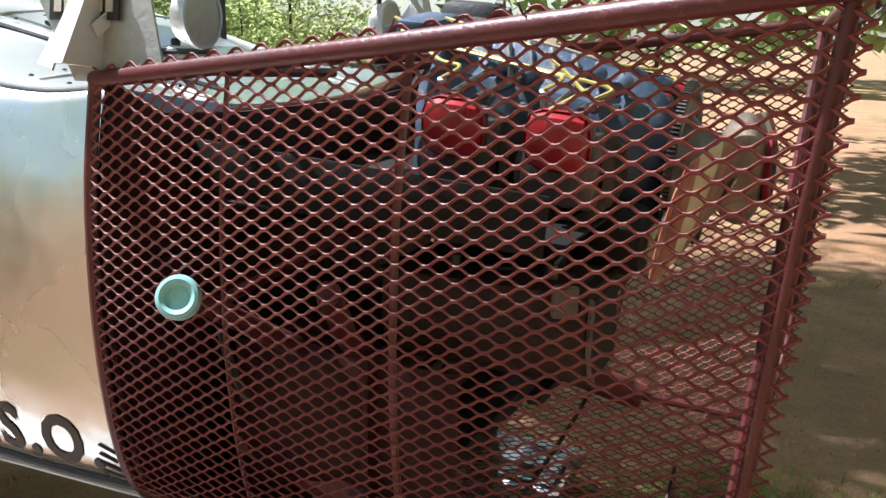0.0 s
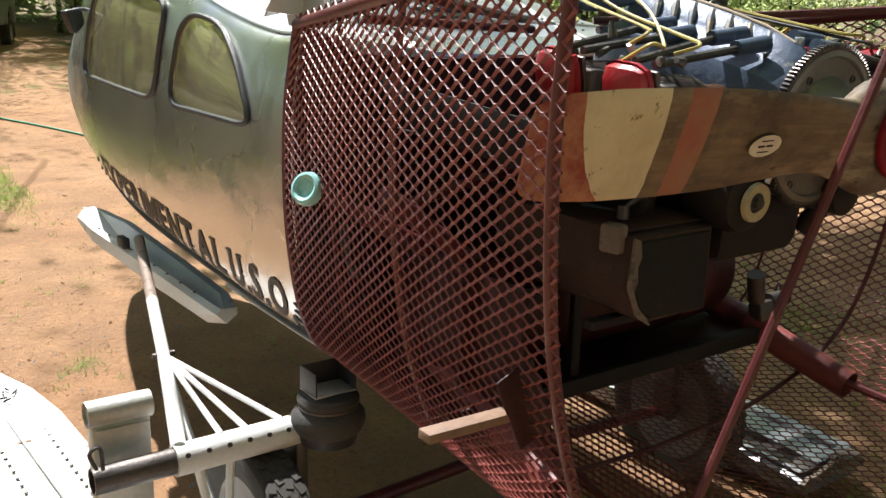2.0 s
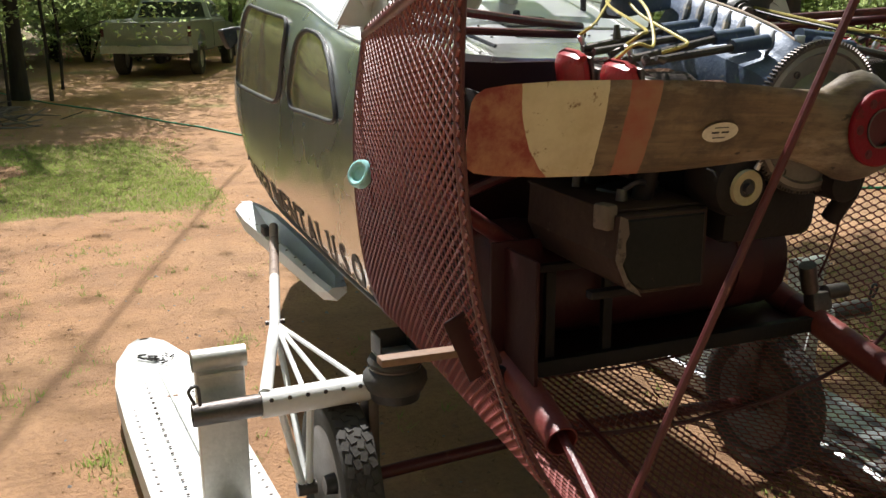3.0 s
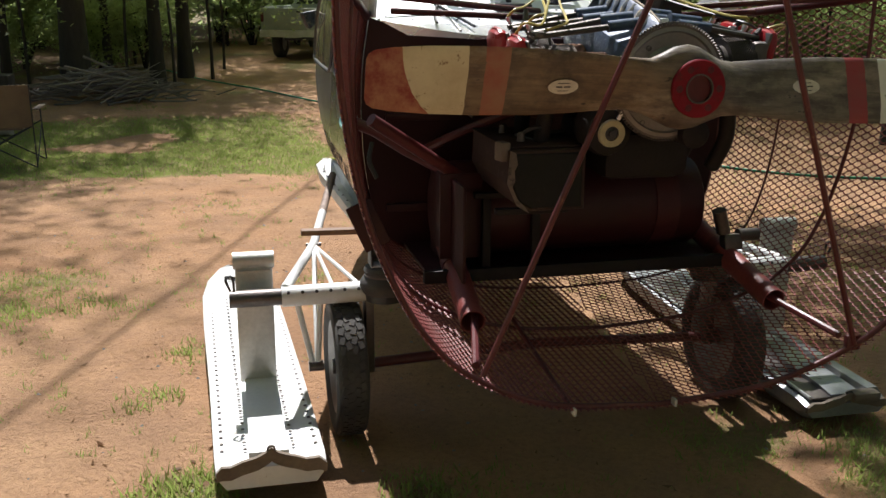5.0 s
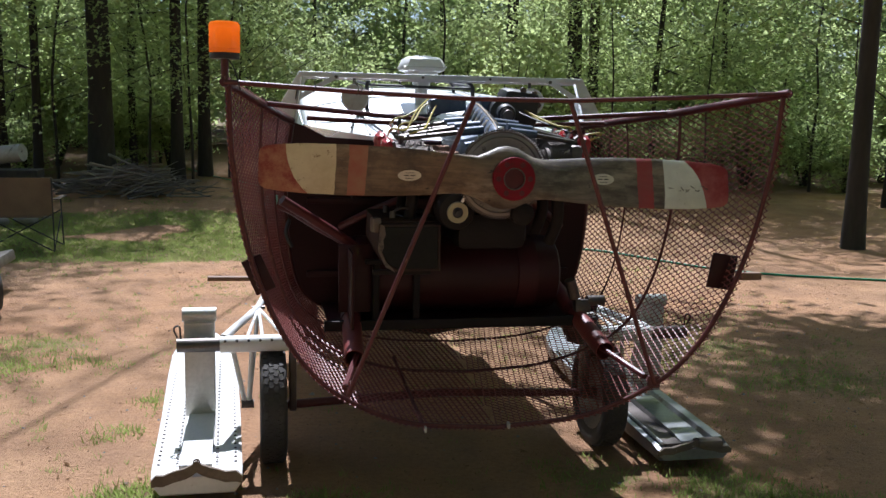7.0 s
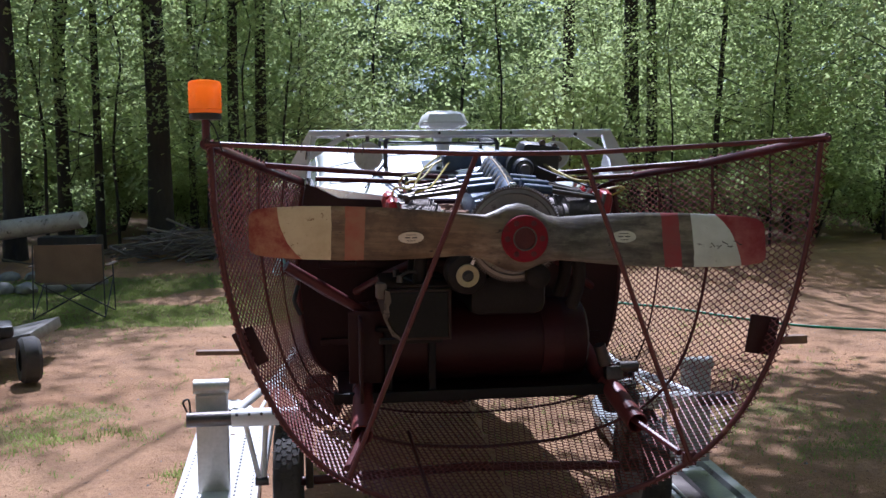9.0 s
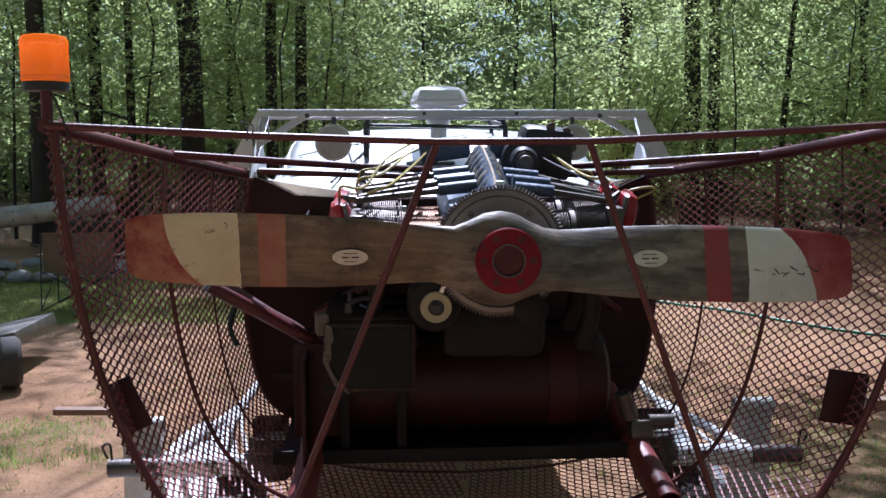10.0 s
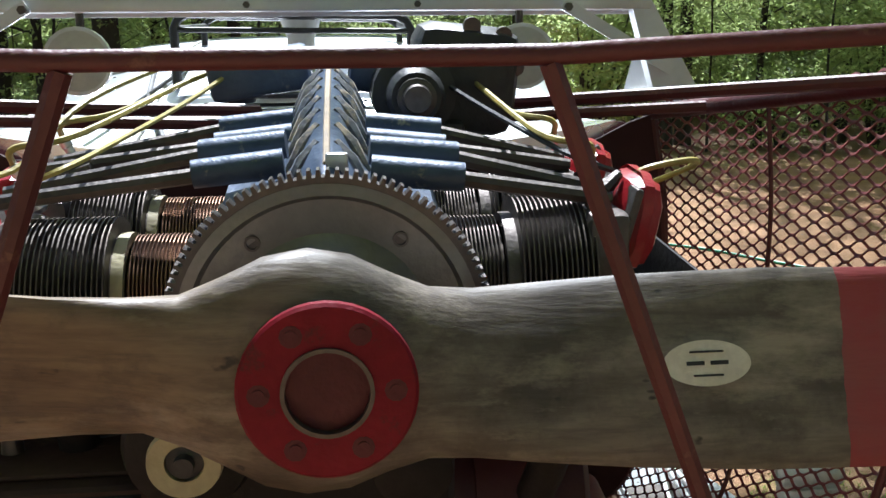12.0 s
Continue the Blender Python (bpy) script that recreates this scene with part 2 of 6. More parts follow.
def propeller_material():
    """Weathered laminated wood with painted bands near the tips."""
    m = bpy.data.materials.new("worn_painted_propeller_wood")
    m.use_nodes = True
    nt = m.node_tree
    p = nt.nodes["Principled BSDF"]
    vec = coords(nt)
    sep = nt.nodes.new("ShaderNodeSeparateXYZ")
    nt.links.new(vec, sep.inputs[0])
    x, z = sep.outputs[0], sep.outputs[2]
    grain = noise_out(nt, vec, 9, 8, 0.65, stretch=(0.6, 4, 4))
    blotch = noise_out(nt, vec, 7, 7, 0.7)
    left = ramp(nt, maths(nt, 'ADD', x, 0.5), 0.35, 0.55)
    brown = mix(nt, ramp(nt, grain, 0.35, 0.7), (0.105, 0.07, 0.042), (0.24, 0.175, 0.11))
    grey = mix(nt, ramp(nt, grain, 0.35, 0.7), (0.09, 0.072, 0.056), (0.24, 0.2, 0.16))
    col = mix(nt, left, brown, grey)
    col = mix(nt, maths(nt, 'MULTIPLY', ramp(nt, noise_out(nt, vec, 60, 4, 0.6, stretch=(0.12, 2, 2)), 0.5, 0.72), 0.55), col, (0.06, 0.045, 0.035))
    col = mix(nt, maths(nt, 'MULTIPLY', ramp(nt, blotch, 0.46, 0.64), 0.85), col, (0.05, 0.038, 0.03))
    streak = noise_out(nt, vec, 5, 8, 0.7, stretch=(0.7, 1, 2.2))
    col = mix(nt, maths(nt, 'MULTIPLY', ramp(nt, streak, 0.54, 0.68), 0.75), col, (0.34, 0.29, 0.22))
    dots = noise_out(nt, vec, 38, 3, 0.5, stretch=(0.5, 1, 1))
    col = mix(nt, ramp(nt, dots, 0.7, 0.74), col, (0.03, 0.024, 0.02))
    r = maths(nt, 'ABSOLUTE', x)
    wob = maths(nt, 'MULTIPLY', maths(nt, 'SUBTRACT', blotch, 0.5), 0.02)
    rr = maths(nt, 'ADD', r, wob)

    def between(a, b):
        return maths(nt, 'MULTIPLY', maths(nt, 'GREATER_THAN', rr, a), maths(nt, 'LESS_THAN', rr, b))

    band_l = mix(nt, ramp(nt, blotch, 0.4, 0.62), (0.3, 0.085, 0.055), (0.32, 0.16, 0.1))
    band_r = mix(nt, ramp(nt, blotch, 0.4, 0.62), (0.3, 0.03, 0.04), (0.26, 0.06, 0.06))
    band = mix(nt, ramp(nt, x, 0.0, 0.01), band_l, band_r)
    col = mix(nt, maths(nt, 'MULTIPLY', between(0.53, 0.595), 0.9), col, band)
    cream_l = mix(nt, ramp(nt, noise_out(nt, vec, 24, 8, 0.75), 0.6, 0.66), mix(nt, ramp(nt, blotch, 0.4, 0.65), (0.62, 0.56, 0.38), (0.5, 0.43, 0.27)), (0.2, 0.12, 0.06))
    cream_r = mix(nt, ramp(nt, noise_out(nt, vec, 24, 8, 0.75), 0.63, 0.69), mix(nt, ramp(nt, blotch, 0.4, 0.65), (0.7, 0.71, 0.66), (0.58, 0.58, 0.53)), (0.1, 0.08, 0.07))
    cream = mix(nt, ramp(nt, x, 0.0, 0.01), cream_l, cream_r)
    col = mix(nt, maths(nt, 'GREATER_THAN', rr, 0.642), col, cream)
    tipc = mix(nt, ramp(nt, blotch, 0.42, 0.6), (0.24, 0.035, 0.025), (0.42, 0.2, 0.11))
    tip_r = mix(nt, ramp(nt, blotch, 0.42, 0.6), (0.25, 0.025, 0.03), (0.36, 0.1, 0.09))
    tipc = mix(nt, ramp(nt, x, 0.0, 0.01), tipc, tip_r)
    # the red tip's edge is a bow: a disc about a point beyond the cream field
    dx = maths(nt, 'SUBTRACT', r, 0.62)
    dz = maths(nt, 'MULTIPLY', maths(nt, 'SUBTRACT', maths(nt, 'MULTIPLY', z, maths(nt, 'SIGN', x)), -0.11), 0.85)
    dist = maths(nt, 'SQRT', maths(nt, 'ADD', maths(nt, 'MULTIPLY', dx, dx), maths(nt, 'MULTIPLY', dz, dz)))
    dist = maths(nt, 'ADD', dist, maths(nt, 'MULTIPLY', wob, 1.0))
    col = mix(nt, maths(nt, 'MULTIPLY', maths(nt, 'GREATER_THAN', dist, 0.205), maths(nt, 'GREATER_THAN', rr, 0.66)), col, tipc)
    nt.links.new(col, p.inputs["Base Color"])
    nt.links.new(maths(nt, 'ADD', maths(nt, 'MULTIPLY', grain, 0.35), 0.3), p.inputs["Roughness"])
    b = node(nt, "ShaderNodeBump", Strength=0.4, Distance=0.006)
    nt.links.new(grain, b.inputs["Height"])
    nt.links.new(b.outputs[0], p.inputs["Normal"])
    return m


M_PROP = propeller_material()


# ---- building helpers ----
def finish(ob, mat, smooth):
    if mat:
        ob.data.materials.append(mat)
    if smooth:
        ob.data.shade_smooth()
        if smooth != "all":
            ob.data.set_sharp_from_angle(angle=radians(38))


def part(name, bm, mat, parent=None, label="", smooth=True):
    """One bmesh as one mesh object under its thing."""
    me = bpy.data.meshes.new(name)
    bm.normal_update()
    bm.to_mesh(me)
    bm.free()
    ob = new(name, me)
    finish(ob, mat, smooth)
    if parent:
        ob.parent = parent
    if label:
        tagged(ob, label)
    return ob


def raw(name, verts, faces, mat, parent=None, label="", smooth=False):
    me = bpy.data.meshes.new(name)
    me.from_pydata(verts, [], faces)
    me.update()
    ob = new(name, me)
    finish(ob, mat, smooth)
    if parent:
        ob.parent = parent
    if label:
        tagged(ob, label)
    return ob


def thing(name, label, category, group="", kind="", at=(0, 0, 0)):
    ob = new(name)
    ob.empty_display_size = 0.1
    ob.location = at
    bpy.context.view_layer.update()
    return tagged(ob, label, category, group, kind)


def add_box(bm, c, size, m=None, bevel=0.0):
    mat = Matrix.Translation(c) @ (m or Matrix()) @ Matrix.Diagonal((*size, 1))
    r = bmesh.ops.create_cube(bm, size=1.0, matrix=mat)
    if bevel:
        es = list({e for v in r["verts"] for e in v.link_edges})
        bmesh.ops.bevel(bm, geom=es, offset=bevel, segments=2, affect='EDGES', profile=0.5)
    return bm


def box(c, size, m=None, bevel=0.0):
    return add_box(bmesh.new(), c, size, m, bevel)


def frames_along(pts):
    pts = [Vector(p) for p in pts]
    out = []
    up = Vector((0, 0, 1))
    for i, p in enumerate(pts):
        d = (pts[min(i + 1, len(pts) - 1)] - pts[max(i - 1, 0)]).normalized()
        if abs(d.dot(up)) > 0.97:
            up = Vector((0, 1, 0))
        s = d.cross(up).normalized()
        u = s.cross(d).normalized()
        up = u
        out.append((p, d, s, u))
    return out


def add_tube(bm, pts, r, sides=10, caps=True, hollow=0.0):
    """A round bar through points; r is one radius or one for each point. hollow: wall, for an open end."""
    fr = frames_along(pts)
    rs = r if isinstance(r, (list, tuple)) else [r] * len(fr)
    rings = []
    for (p, d, s, u), rad in zip(fr, rs):
        rings.append([bm.verts.new(p + (s * math.cos(a) + u * math.sin(a)) * rad) for a in [2 * math.pi * k / sides for k in range(sides)]])
    for a, b in zip(rings, rings[1:]):
        for k in range(sides):
            bm.faces.new((a[k], a[(k + 1) % sides], b[(k + 1) % sides], b[k]))
    if hollow:
        for (p, d, s, u), rad, ring, sign in ((fr[0], rs[0], rings[0], 1), (fr[-1], rs[-1], rings[-1], -1)):
            inner = [bm.verts.new(p + (s * math.cos(a) + u * math.sin(a)) * (rad - hollow)) for a in [2 * math.pi * k / sides for k in range(sides)]]
            deep = [bm.verts.new(v.co + d * sign * rad * 4) for v in inner]
            for k in range(sides):
                j = (k + 1) % sides
                bm.faces.new((ring[k], ring[j], inner[j], inner[k]))
                bm.faces.new((inner[k], inner[j], deep[j], deep[k]))
            bm.faces.new(deep)
    elif caps:
        bm.faces.new(rings[0][::-1])
        bm.faces.new(rings[-1])
    return bm


def tube(pts, r, sides=10, caps=True, hollow=0.0):
    bm = add_tube(bmesh.new(), pts, r, sides, caps, hollow)
    bmesh.ops.recalc_face_normals(bm, faces=bm.faces)
    return bm


def curve_pts(pts, n=8):
    """A smooth line through points."""
    P = [Vector(p) for p in pts]
    P = [P[0] * 2 - P[1]] + P + [P[-1] * 2 - P[-2]]
    out = []
    for i in range(1, len(P) - 2):
        for k in range(n):
            t = k / n
            a, b, c, d = P[i - 1], P[i], P[i + 1], P[i + 2]
            out.append(0.5 * ((2 * b) + (c - a) * t + (2 * a - 5 * b + 4 * c - d) * t * t + (3 * b - a - 3 * c + d) * t ** 3))
    return out + [P[-2]]


def lathe(profile, m=None, sides=24, bm=None):
    """Turns (radius, height) pairs about z, then moves by m."""
    bm = bm or bmesh.new()
    m = m or Matrix()
    rings = []
    for r, h in profile:
        if r < 1e-5:
            rings.append([bm.verts.new(m @ Vector((0, 0, h)))])
        else:
            rings.append([bm.verts.new(m @ Vector((r * math.cos(a), r * math.sin(a), h))) for a in [2 * math.pi * k / sides for k in range(sides)]])
    for a, b in zip(rings, rings[1:]):
        for k in range(sides):
            j = (k + 1) % sides
            q = [a[k % len(a)], a[j % len(a)], b[j % len(b)], b[k % len(b)]]
            q = list(dict.fromkeys(q))
            if len(q) > 2:
                bm.faces.new(q)
    bmesh.ops.recalc_face_normals(bm, faces=bm.faces)
    return bm


def loft(sections, closed=True, caps=True, bm=None):
    bm = bm or bmesh.new()
    rings = [[bm.verts.new(p) for p in s] for s in sections]
    for a, b in zip(rings, rings[1:]):
        n = len(a)
        for k in range(n if closed else n - 1):
            bm.faces.new((a[k], a[(k + 1) % n], b[(k + 1) % n], b[k]))
    if caps:
        bm.faces.new(rings[0][::-1])
        bm.faces.new(rings[-1])
    bmesh.ops.recalc_face_normals(bm, faces=bm.faces)
    return bm


ALONG_X = Matrix.Rotation(radians(90), 4, 'Y')
ALONG_Y = Matrix.Rotation(radians(-90), 4, 'X')   # local z becomes +y


def at(x, y, z):
    return Matrix.Translation((x, y, z))


# ---- ground ----
def ground_z(x, y):
    rise = max(0.0, y - 8.5)
    rise = 0.030 * rise * min(1.0, rise / 4) if rise < 22 else 0.030 * 22
    near = 1.0 - math.exp(-((x + 0.1) ** 2 + (y - 1.2) ** 2) / 9.0)
    return rise + 0.05 * near * noise.noise((x * 0.35, y * 0.35, 3.1)) + 0.008 * noise.noise((x * 2.2, y * 2.2, 7.7))


def fade(v, a, b):
    t = min(1.0, max(0.0, (v - a) / (b - a)))
    return t * t * (3 - 2 * t)


def turf(x, y):
    """How thickly grass grows, 0 to 1."""
    n = 0.5 + 0.5 * noise.fractal((x * 0.55 + 11, y * 0.55, 2.0), 1.0, 2.0, 5) * 1.3
    lawn = fade(y, 6.7, 7.7) * fade(-y, -12.6, -10.8) * fade(-x, -0.6, 0.7)
    left = 0.3 * fade(-x, 0.3, 1.0) * fade(-y, -5.0, -3.6)
    right = 0.5 * fade(x, 0.9, 1.8) * fade(-y, -5.0, -3.6)
    far = 0.6 * fade(y, 11.5, 13.0)
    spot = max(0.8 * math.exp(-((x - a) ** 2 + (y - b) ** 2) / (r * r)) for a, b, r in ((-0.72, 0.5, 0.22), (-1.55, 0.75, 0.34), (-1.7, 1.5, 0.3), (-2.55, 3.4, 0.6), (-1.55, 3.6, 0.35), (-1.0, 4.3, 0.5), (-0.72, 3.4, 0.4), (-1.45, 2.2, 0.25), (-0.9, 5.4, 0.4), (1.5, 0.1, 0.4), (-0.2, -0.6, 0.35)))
    # extra grass here also darkens the shaded ground under the craft
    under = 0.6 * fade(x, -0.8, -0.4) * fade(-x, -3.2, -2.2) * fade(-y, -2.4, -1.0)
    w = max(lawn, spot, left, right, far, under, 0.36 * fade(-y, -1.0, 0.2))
    mottle = fade(noise.fractal((x * 1.9, y * 1.9, 6.0), 1.0, 2.0, 4), -0.55, 0.25)
    return fade(n * (0.35 + 0.9 * w + 0.75 * lawn + 0.4 * spot), 0.40, 0.66) * w * (0.25 + 0.75 * max(mottle, 0.6 * lawn, 0.35 * spot))


def make_ground():
    def steps(a, b, inner0, inner1, fine, coarse):
        v, out = a, []
        while v < b:
            out.append(v)
            if inner0 <= v < inner1:
                v += fine
            else:
                d = min(abs(v - inner0), abs(v - inner1))
                v += min(coarse, fine + d * 0.12)
        return out + [b]
    xs = steps(-400, 400, -6, 8, 0.12, 40)
    ys = steps(-300, 500, -4, 10, 0.12, 40)
    verts = [(x, y, ground_z(x, y)) for y in ys for x in xs]
    n = len(xs)
    faces = [(j * n + i, j * n + i + 1, (j + 1) * n + i + 1, (j + 1) * n + i) for j in range(len(ys) - 1) for i in range(n - 1)]
    g = raw("ground", verts, faces, M_GROUND, smooth="all")
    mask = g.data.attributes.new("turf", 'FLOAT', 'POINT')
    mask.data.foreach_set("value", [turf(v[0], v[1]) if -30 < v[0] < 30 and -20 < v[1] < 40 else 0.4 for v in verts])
    floor_mask = g.data.attributes.new("wood_floor", 'FLOAT', 'POINT')
    floor_mask.data.foreach_set("value", [fade(v[1] + 0.8 * noise.noise((v[0] * 0.5, v[1] * 0.5, 9.0)), 13.2, 15.2) * fade(abs(v[0] - 0.9 - (v[1] - 13) * 0.05), 2.2, 3.4) if v[1] < 80 else 1.0 for v in verts])
    tagged(g, "reddish sandy yard with thin grass patches", "ground", kind="structure")


make_ground()

# ---- the craft: cage ----
CX = -0.018
CX_FRONT = -0.06   # the craft stands turned by a degree
FRONT = [(0.715, 1.665), (0.745, 1.45), (0.745, 1.18), (0.71, 0.95), (0.645, 0.83), (0.5, 0.765), (0.28, 0.735), (0.0, 0.725)]
REAR = [(1.02, 1.812), (1.01, 1.55), (0.966, 1.27), (0.887, 1.03), (0.773, 0.82), (0.62, 0.665), (0.36, 0.535), (0.0, 0.494)]


def dense(prof):
    pts = [Vector((a, 0, b)) for a, b in prof]
    c = curve_pts(pts, 10)
    return [(p.x, p.z) for p in c]


F_D, R_D = dense(FRONT), dense(REAR)


def section(v):
    """Half section (x, y, z) of the cage, from the top rail to the keel; v = 0 at the hull, 1 at the rear rim."""
    out = []
    for (fx, fz), (rx, rz) in zip(F_D, R_D):
        ry = float(np.interp(rz, (0.494, 0.6, 0.7, 0.85, 1.27, 1.55, 1.81), (0.03, -0.015, -0.055, -0.085, -0.128, -0.158, -0.19)))
        out.append(Vector((fx + (rx - fx) * v, 1.075 + (ry - 1.075) * v, fz + (rz - fz) * v)))
    return out


def ring_points(v, side=0):
    s = section(v)
    c = mid_x(v)
    left = [Vector((c - p.x, p.y, p.z)) for p in s]
    right = [Vector((c + p.x, p.y, p.z)) for p in s]
    return left + right[-2::-1]


def mid_x(v):
    return CX_FRONT + (CX - CX_FRONT) * v


cage = thing("propeller_cage", "oxide red steel propeller cage wrapped in expanded metal mesh", "cage")


def make_mesh_panel(side):
    """Expanded metal: diamonds of 51 x 25 mm, strands tilted out of the sheet."""
    a, b = 0.0255, 0.0125
    half_w = 0.0029 if side < 0 else 0.0025
    length = 1.24
    rows_v = {}

    def sheet(s, t):
        v = t / length
        key = round(v, 4)
        if key not in rows_v:
            sec = section(v)
            acc = [0.0]
            for p, q in zip(sec, sec[1:]):
                acc.append(acc[-1] + (q - p).length)
            rows_v[key] = (sec, np.array(acc))
        sec, acc = rows_v[key]
        if s > acc[-1] + 0.004 or s < -0.031:
            return None
        if s < 0:   # the sheet's edge sticks out above the rail
            p = sec[0] + (sec[0] - sec[1]).normalized() * -s
            return Vector((mid_x(v) + side * (p.x + 0.006), p.y, p.z))
        s = min(s, acc[-1] - 1e-6)
        i = min(max(int(np.searchsorted(acc, s)) - 1, 0), len(sec) - 2)
        f = (s - acc[i]) / (acc[i + 1] - acc[i])
        p = sec[i].lerp(sec[i + 1], f)
        return Vector((mid_x(v) + side * (p.x + 0.006), p.y, p.z))
    verts, faces = [], []
    ni, nj = int(length / a) + 1, int(2.25 / b)
    for i in range(ni):
        for j in range(-2, nj):
            if (i + j) % 2:
                continue
            p0 = sheet(j * b, i * a)
            if p0 is None:
                continue
            for dj in (-1, 1):
                p3 = sheet((j + dj) * b, (i + 1) * a)
                if p3 is None:
                    continue
                sx = 0.18
                pm = sheet((j + dj * 0.5) * b, (i + 0.5) * a)
                if pm is None:
                    continue
                nb = sheet((j + dj * 0.5) * b + 0.01, (i + 0.5) * a)
                girth = (nb - pm).normalized() if nb is not None and (nb - pm).length > 1e-6 else Vector((0, 0, -1))
                along = (p3 - p0).normalized()
                nrm = girth.cross(along).normalized() * side
                w_dir = (girth * 0.84 + nrm * 0.54).normalized()
                t_dir = (nrm * 0.84 - girth * 0.54).normalized()
                q1 = p0.lerp(pm, 0.45) - girth * (dj * 0.0018)
                q2 = pm.lerp(p3, 0.55) + girth * (dj * 0.0018)
                base = len(verts)
                for p in (p0, q1, q2, p3):
                    for e, g in ((-1, -1), (1, -1), (1, 1), (-1, 1)):
                        verts.append(p + w_dir * (half_w * e) + t_dir * (0.0014 * g))
                for k in range(3):
                    o = base + 4 * k
                    for c in range(4):
                        d = (c + 1) % 4
                        faces.append((o + c, o + d, o + 4 + d, o + 4 + c))
    return raw("mesh_panel", verts, faces, M_RED, cage, "expanded metal mesh in oxide red")


tagged(make_mesh_panel(-1), kind="stuff")
tagged(make_mesh_panel(1), kind="stuff")
part("rim", tube(ring_points(0.985), 0.0098, 10), M_REDTUBE, cage, "bent red rim tube with flaking paint")
part("front_hoop", tube(ring_points(0.0), 0.012, 8), M_REDTUBE, cage)
part("rib", tube(ring_points(0.55), 0.0068, 8), M_REDTUBE, cage)
part("rib", tube(ring_points(0.27), 0.0042, 8), M_REDTUBE, cage)
TL, TR = Vector((CX - 1.03, -0.192, 1.815)), Vector((CX + 1.03, -0.188, 1.825))
for s, corner in ((-1, TL), (1, TR)):
    part("top_rail", tube([corner, (mid_x(0.5) + s * 0.868, 0.45, 1.738), (CX_FRONT + s * 0.71, 1.08, 1.668)], 0.0165, 10), M_REDTUBE, cage)
part("crossbar", tube([TL, (-0.6, -0.146, 1.793), (-0.184, -0.118, 1.779), (0.183, -0.118, 1.780), (0.6, -0.146, 1.8), TR], 0.0088, 10), M_REDTUBE, cage)
JL, JR = Vector((-0.182, -0.116, 1.772)), Vector((0.181, -0.116, 1.774))
BL, BR = Vector((-0.615, -0.03, 0.675)), Vector((0.607, -0.03, 0.675))
part("brace", tube([JL, BL], 0.0092, 8), M_REDTUBE, cage)
part("brace", tube([JR, BR], 0.0092, 8), M_REDTUBE, cage)
part("brace_plate", box((0.607, -0.02, 0.68), (0.05, 0.02, 0.05), None, 0.004), M_REDTUBE, cage)
for s in (-1, 1):
    part("inner_stay", tube([(CX + s * 0.885, 0.42, 1.748), (CX + s * 0.36, 0.80, 1.705), (CX + s * 0.12, 0.97, 1.69)], 0.011, 8), M_REDTUBE, cage)
    part("inner_stay", tube([(CX + s * 0.70, 0.85, 1.69), (CX + s * 0.12, 0.95, 1.665)], 0.011, 8), M_REDTUBE, cage)
    part("lower_stay", tube([(CX + s * 0.53, 0.32, 0.735), (CX + s * 0.605, 0.02, 0.69)], 0.012, 8), M_REDTUBE, cage)
for x in (-0.31, 0.024):
    part("clamp", box((x, 0.022, 0.512), (0.009, 0.03, 0.024), None, 0.003), M_PLATE, cage, "small bright clamp on the rim")
part("keel_stay", tube([(-0.36, 0.55, 0.66), (-0.31, 0.03, 0.51)], 0.008, 8), M_REDTUBE, cage)
part("corner_plate", box((-0.94, -0.014, 1.135), (0.075, 0.006, 0.135), Matrix.Rotation(radians(-24), 4, 'Y'), 0.004), M_REDSHEET, cage)
part("corner_plate", box((0.878, -0.012, 1.122), (0.11, 0.006, 0.14), Matrix.Rotation(radians(9), 4, 'Y'), 0.002), M_REDSHEET, cage)
# wire ties and scraps along the rails
tie_rng = random.Random(77)
for k in range(16):
    v = tie_rng.random()
    c = TL.lerp(TR, v) if k < 5 else Vector((mid_x(0.5) + (-1 if k % 2 else 1) * (0.868 + 0.14 * (0.5 - v)), 0.45 - 0.6 * (0.5 - v), 1.738 + 0.07 * (0.5 - v)))
    if k < 5:
        c.x = math.copysign(0.55 + 0.4 * v, c.x)
        c.z = float(np.interp(c.x, (-1.05, -0.15, 0.16, 1.01), (1.815, 1.779, 1.780, 1.825)))
    d = Vector((tie_rng.gauss(0, 1), tie_rng.gauss(0, 0.6), 0.4)).normalized() * tie_rng.uniform(0.008, 0.02)
    part("wire_tie", tube(curve_pts([c + Vector((0, 0, -0.016)), c + Vector((0.004, -0.017, 0.004)), c + Vector((0.002, 0, 0.018)), c + d + Vector((0, 0, 0.02))], 3), 0.0018, 5), M_STEEL, cage)
part("bracket", box((-1.035, 0.0, 1.12), (0.17, 0.03, 0.015), Matrix.Rotation(radians(1), 4, 'Y'), 0.002), M_RUST, cage, "rusty flat bar sticking out of the rim")
part("bracket", box((1.0, 0.0, 1.10), (0.10, 0.035, 0.03), None, 0.002), M_RUST, cage)

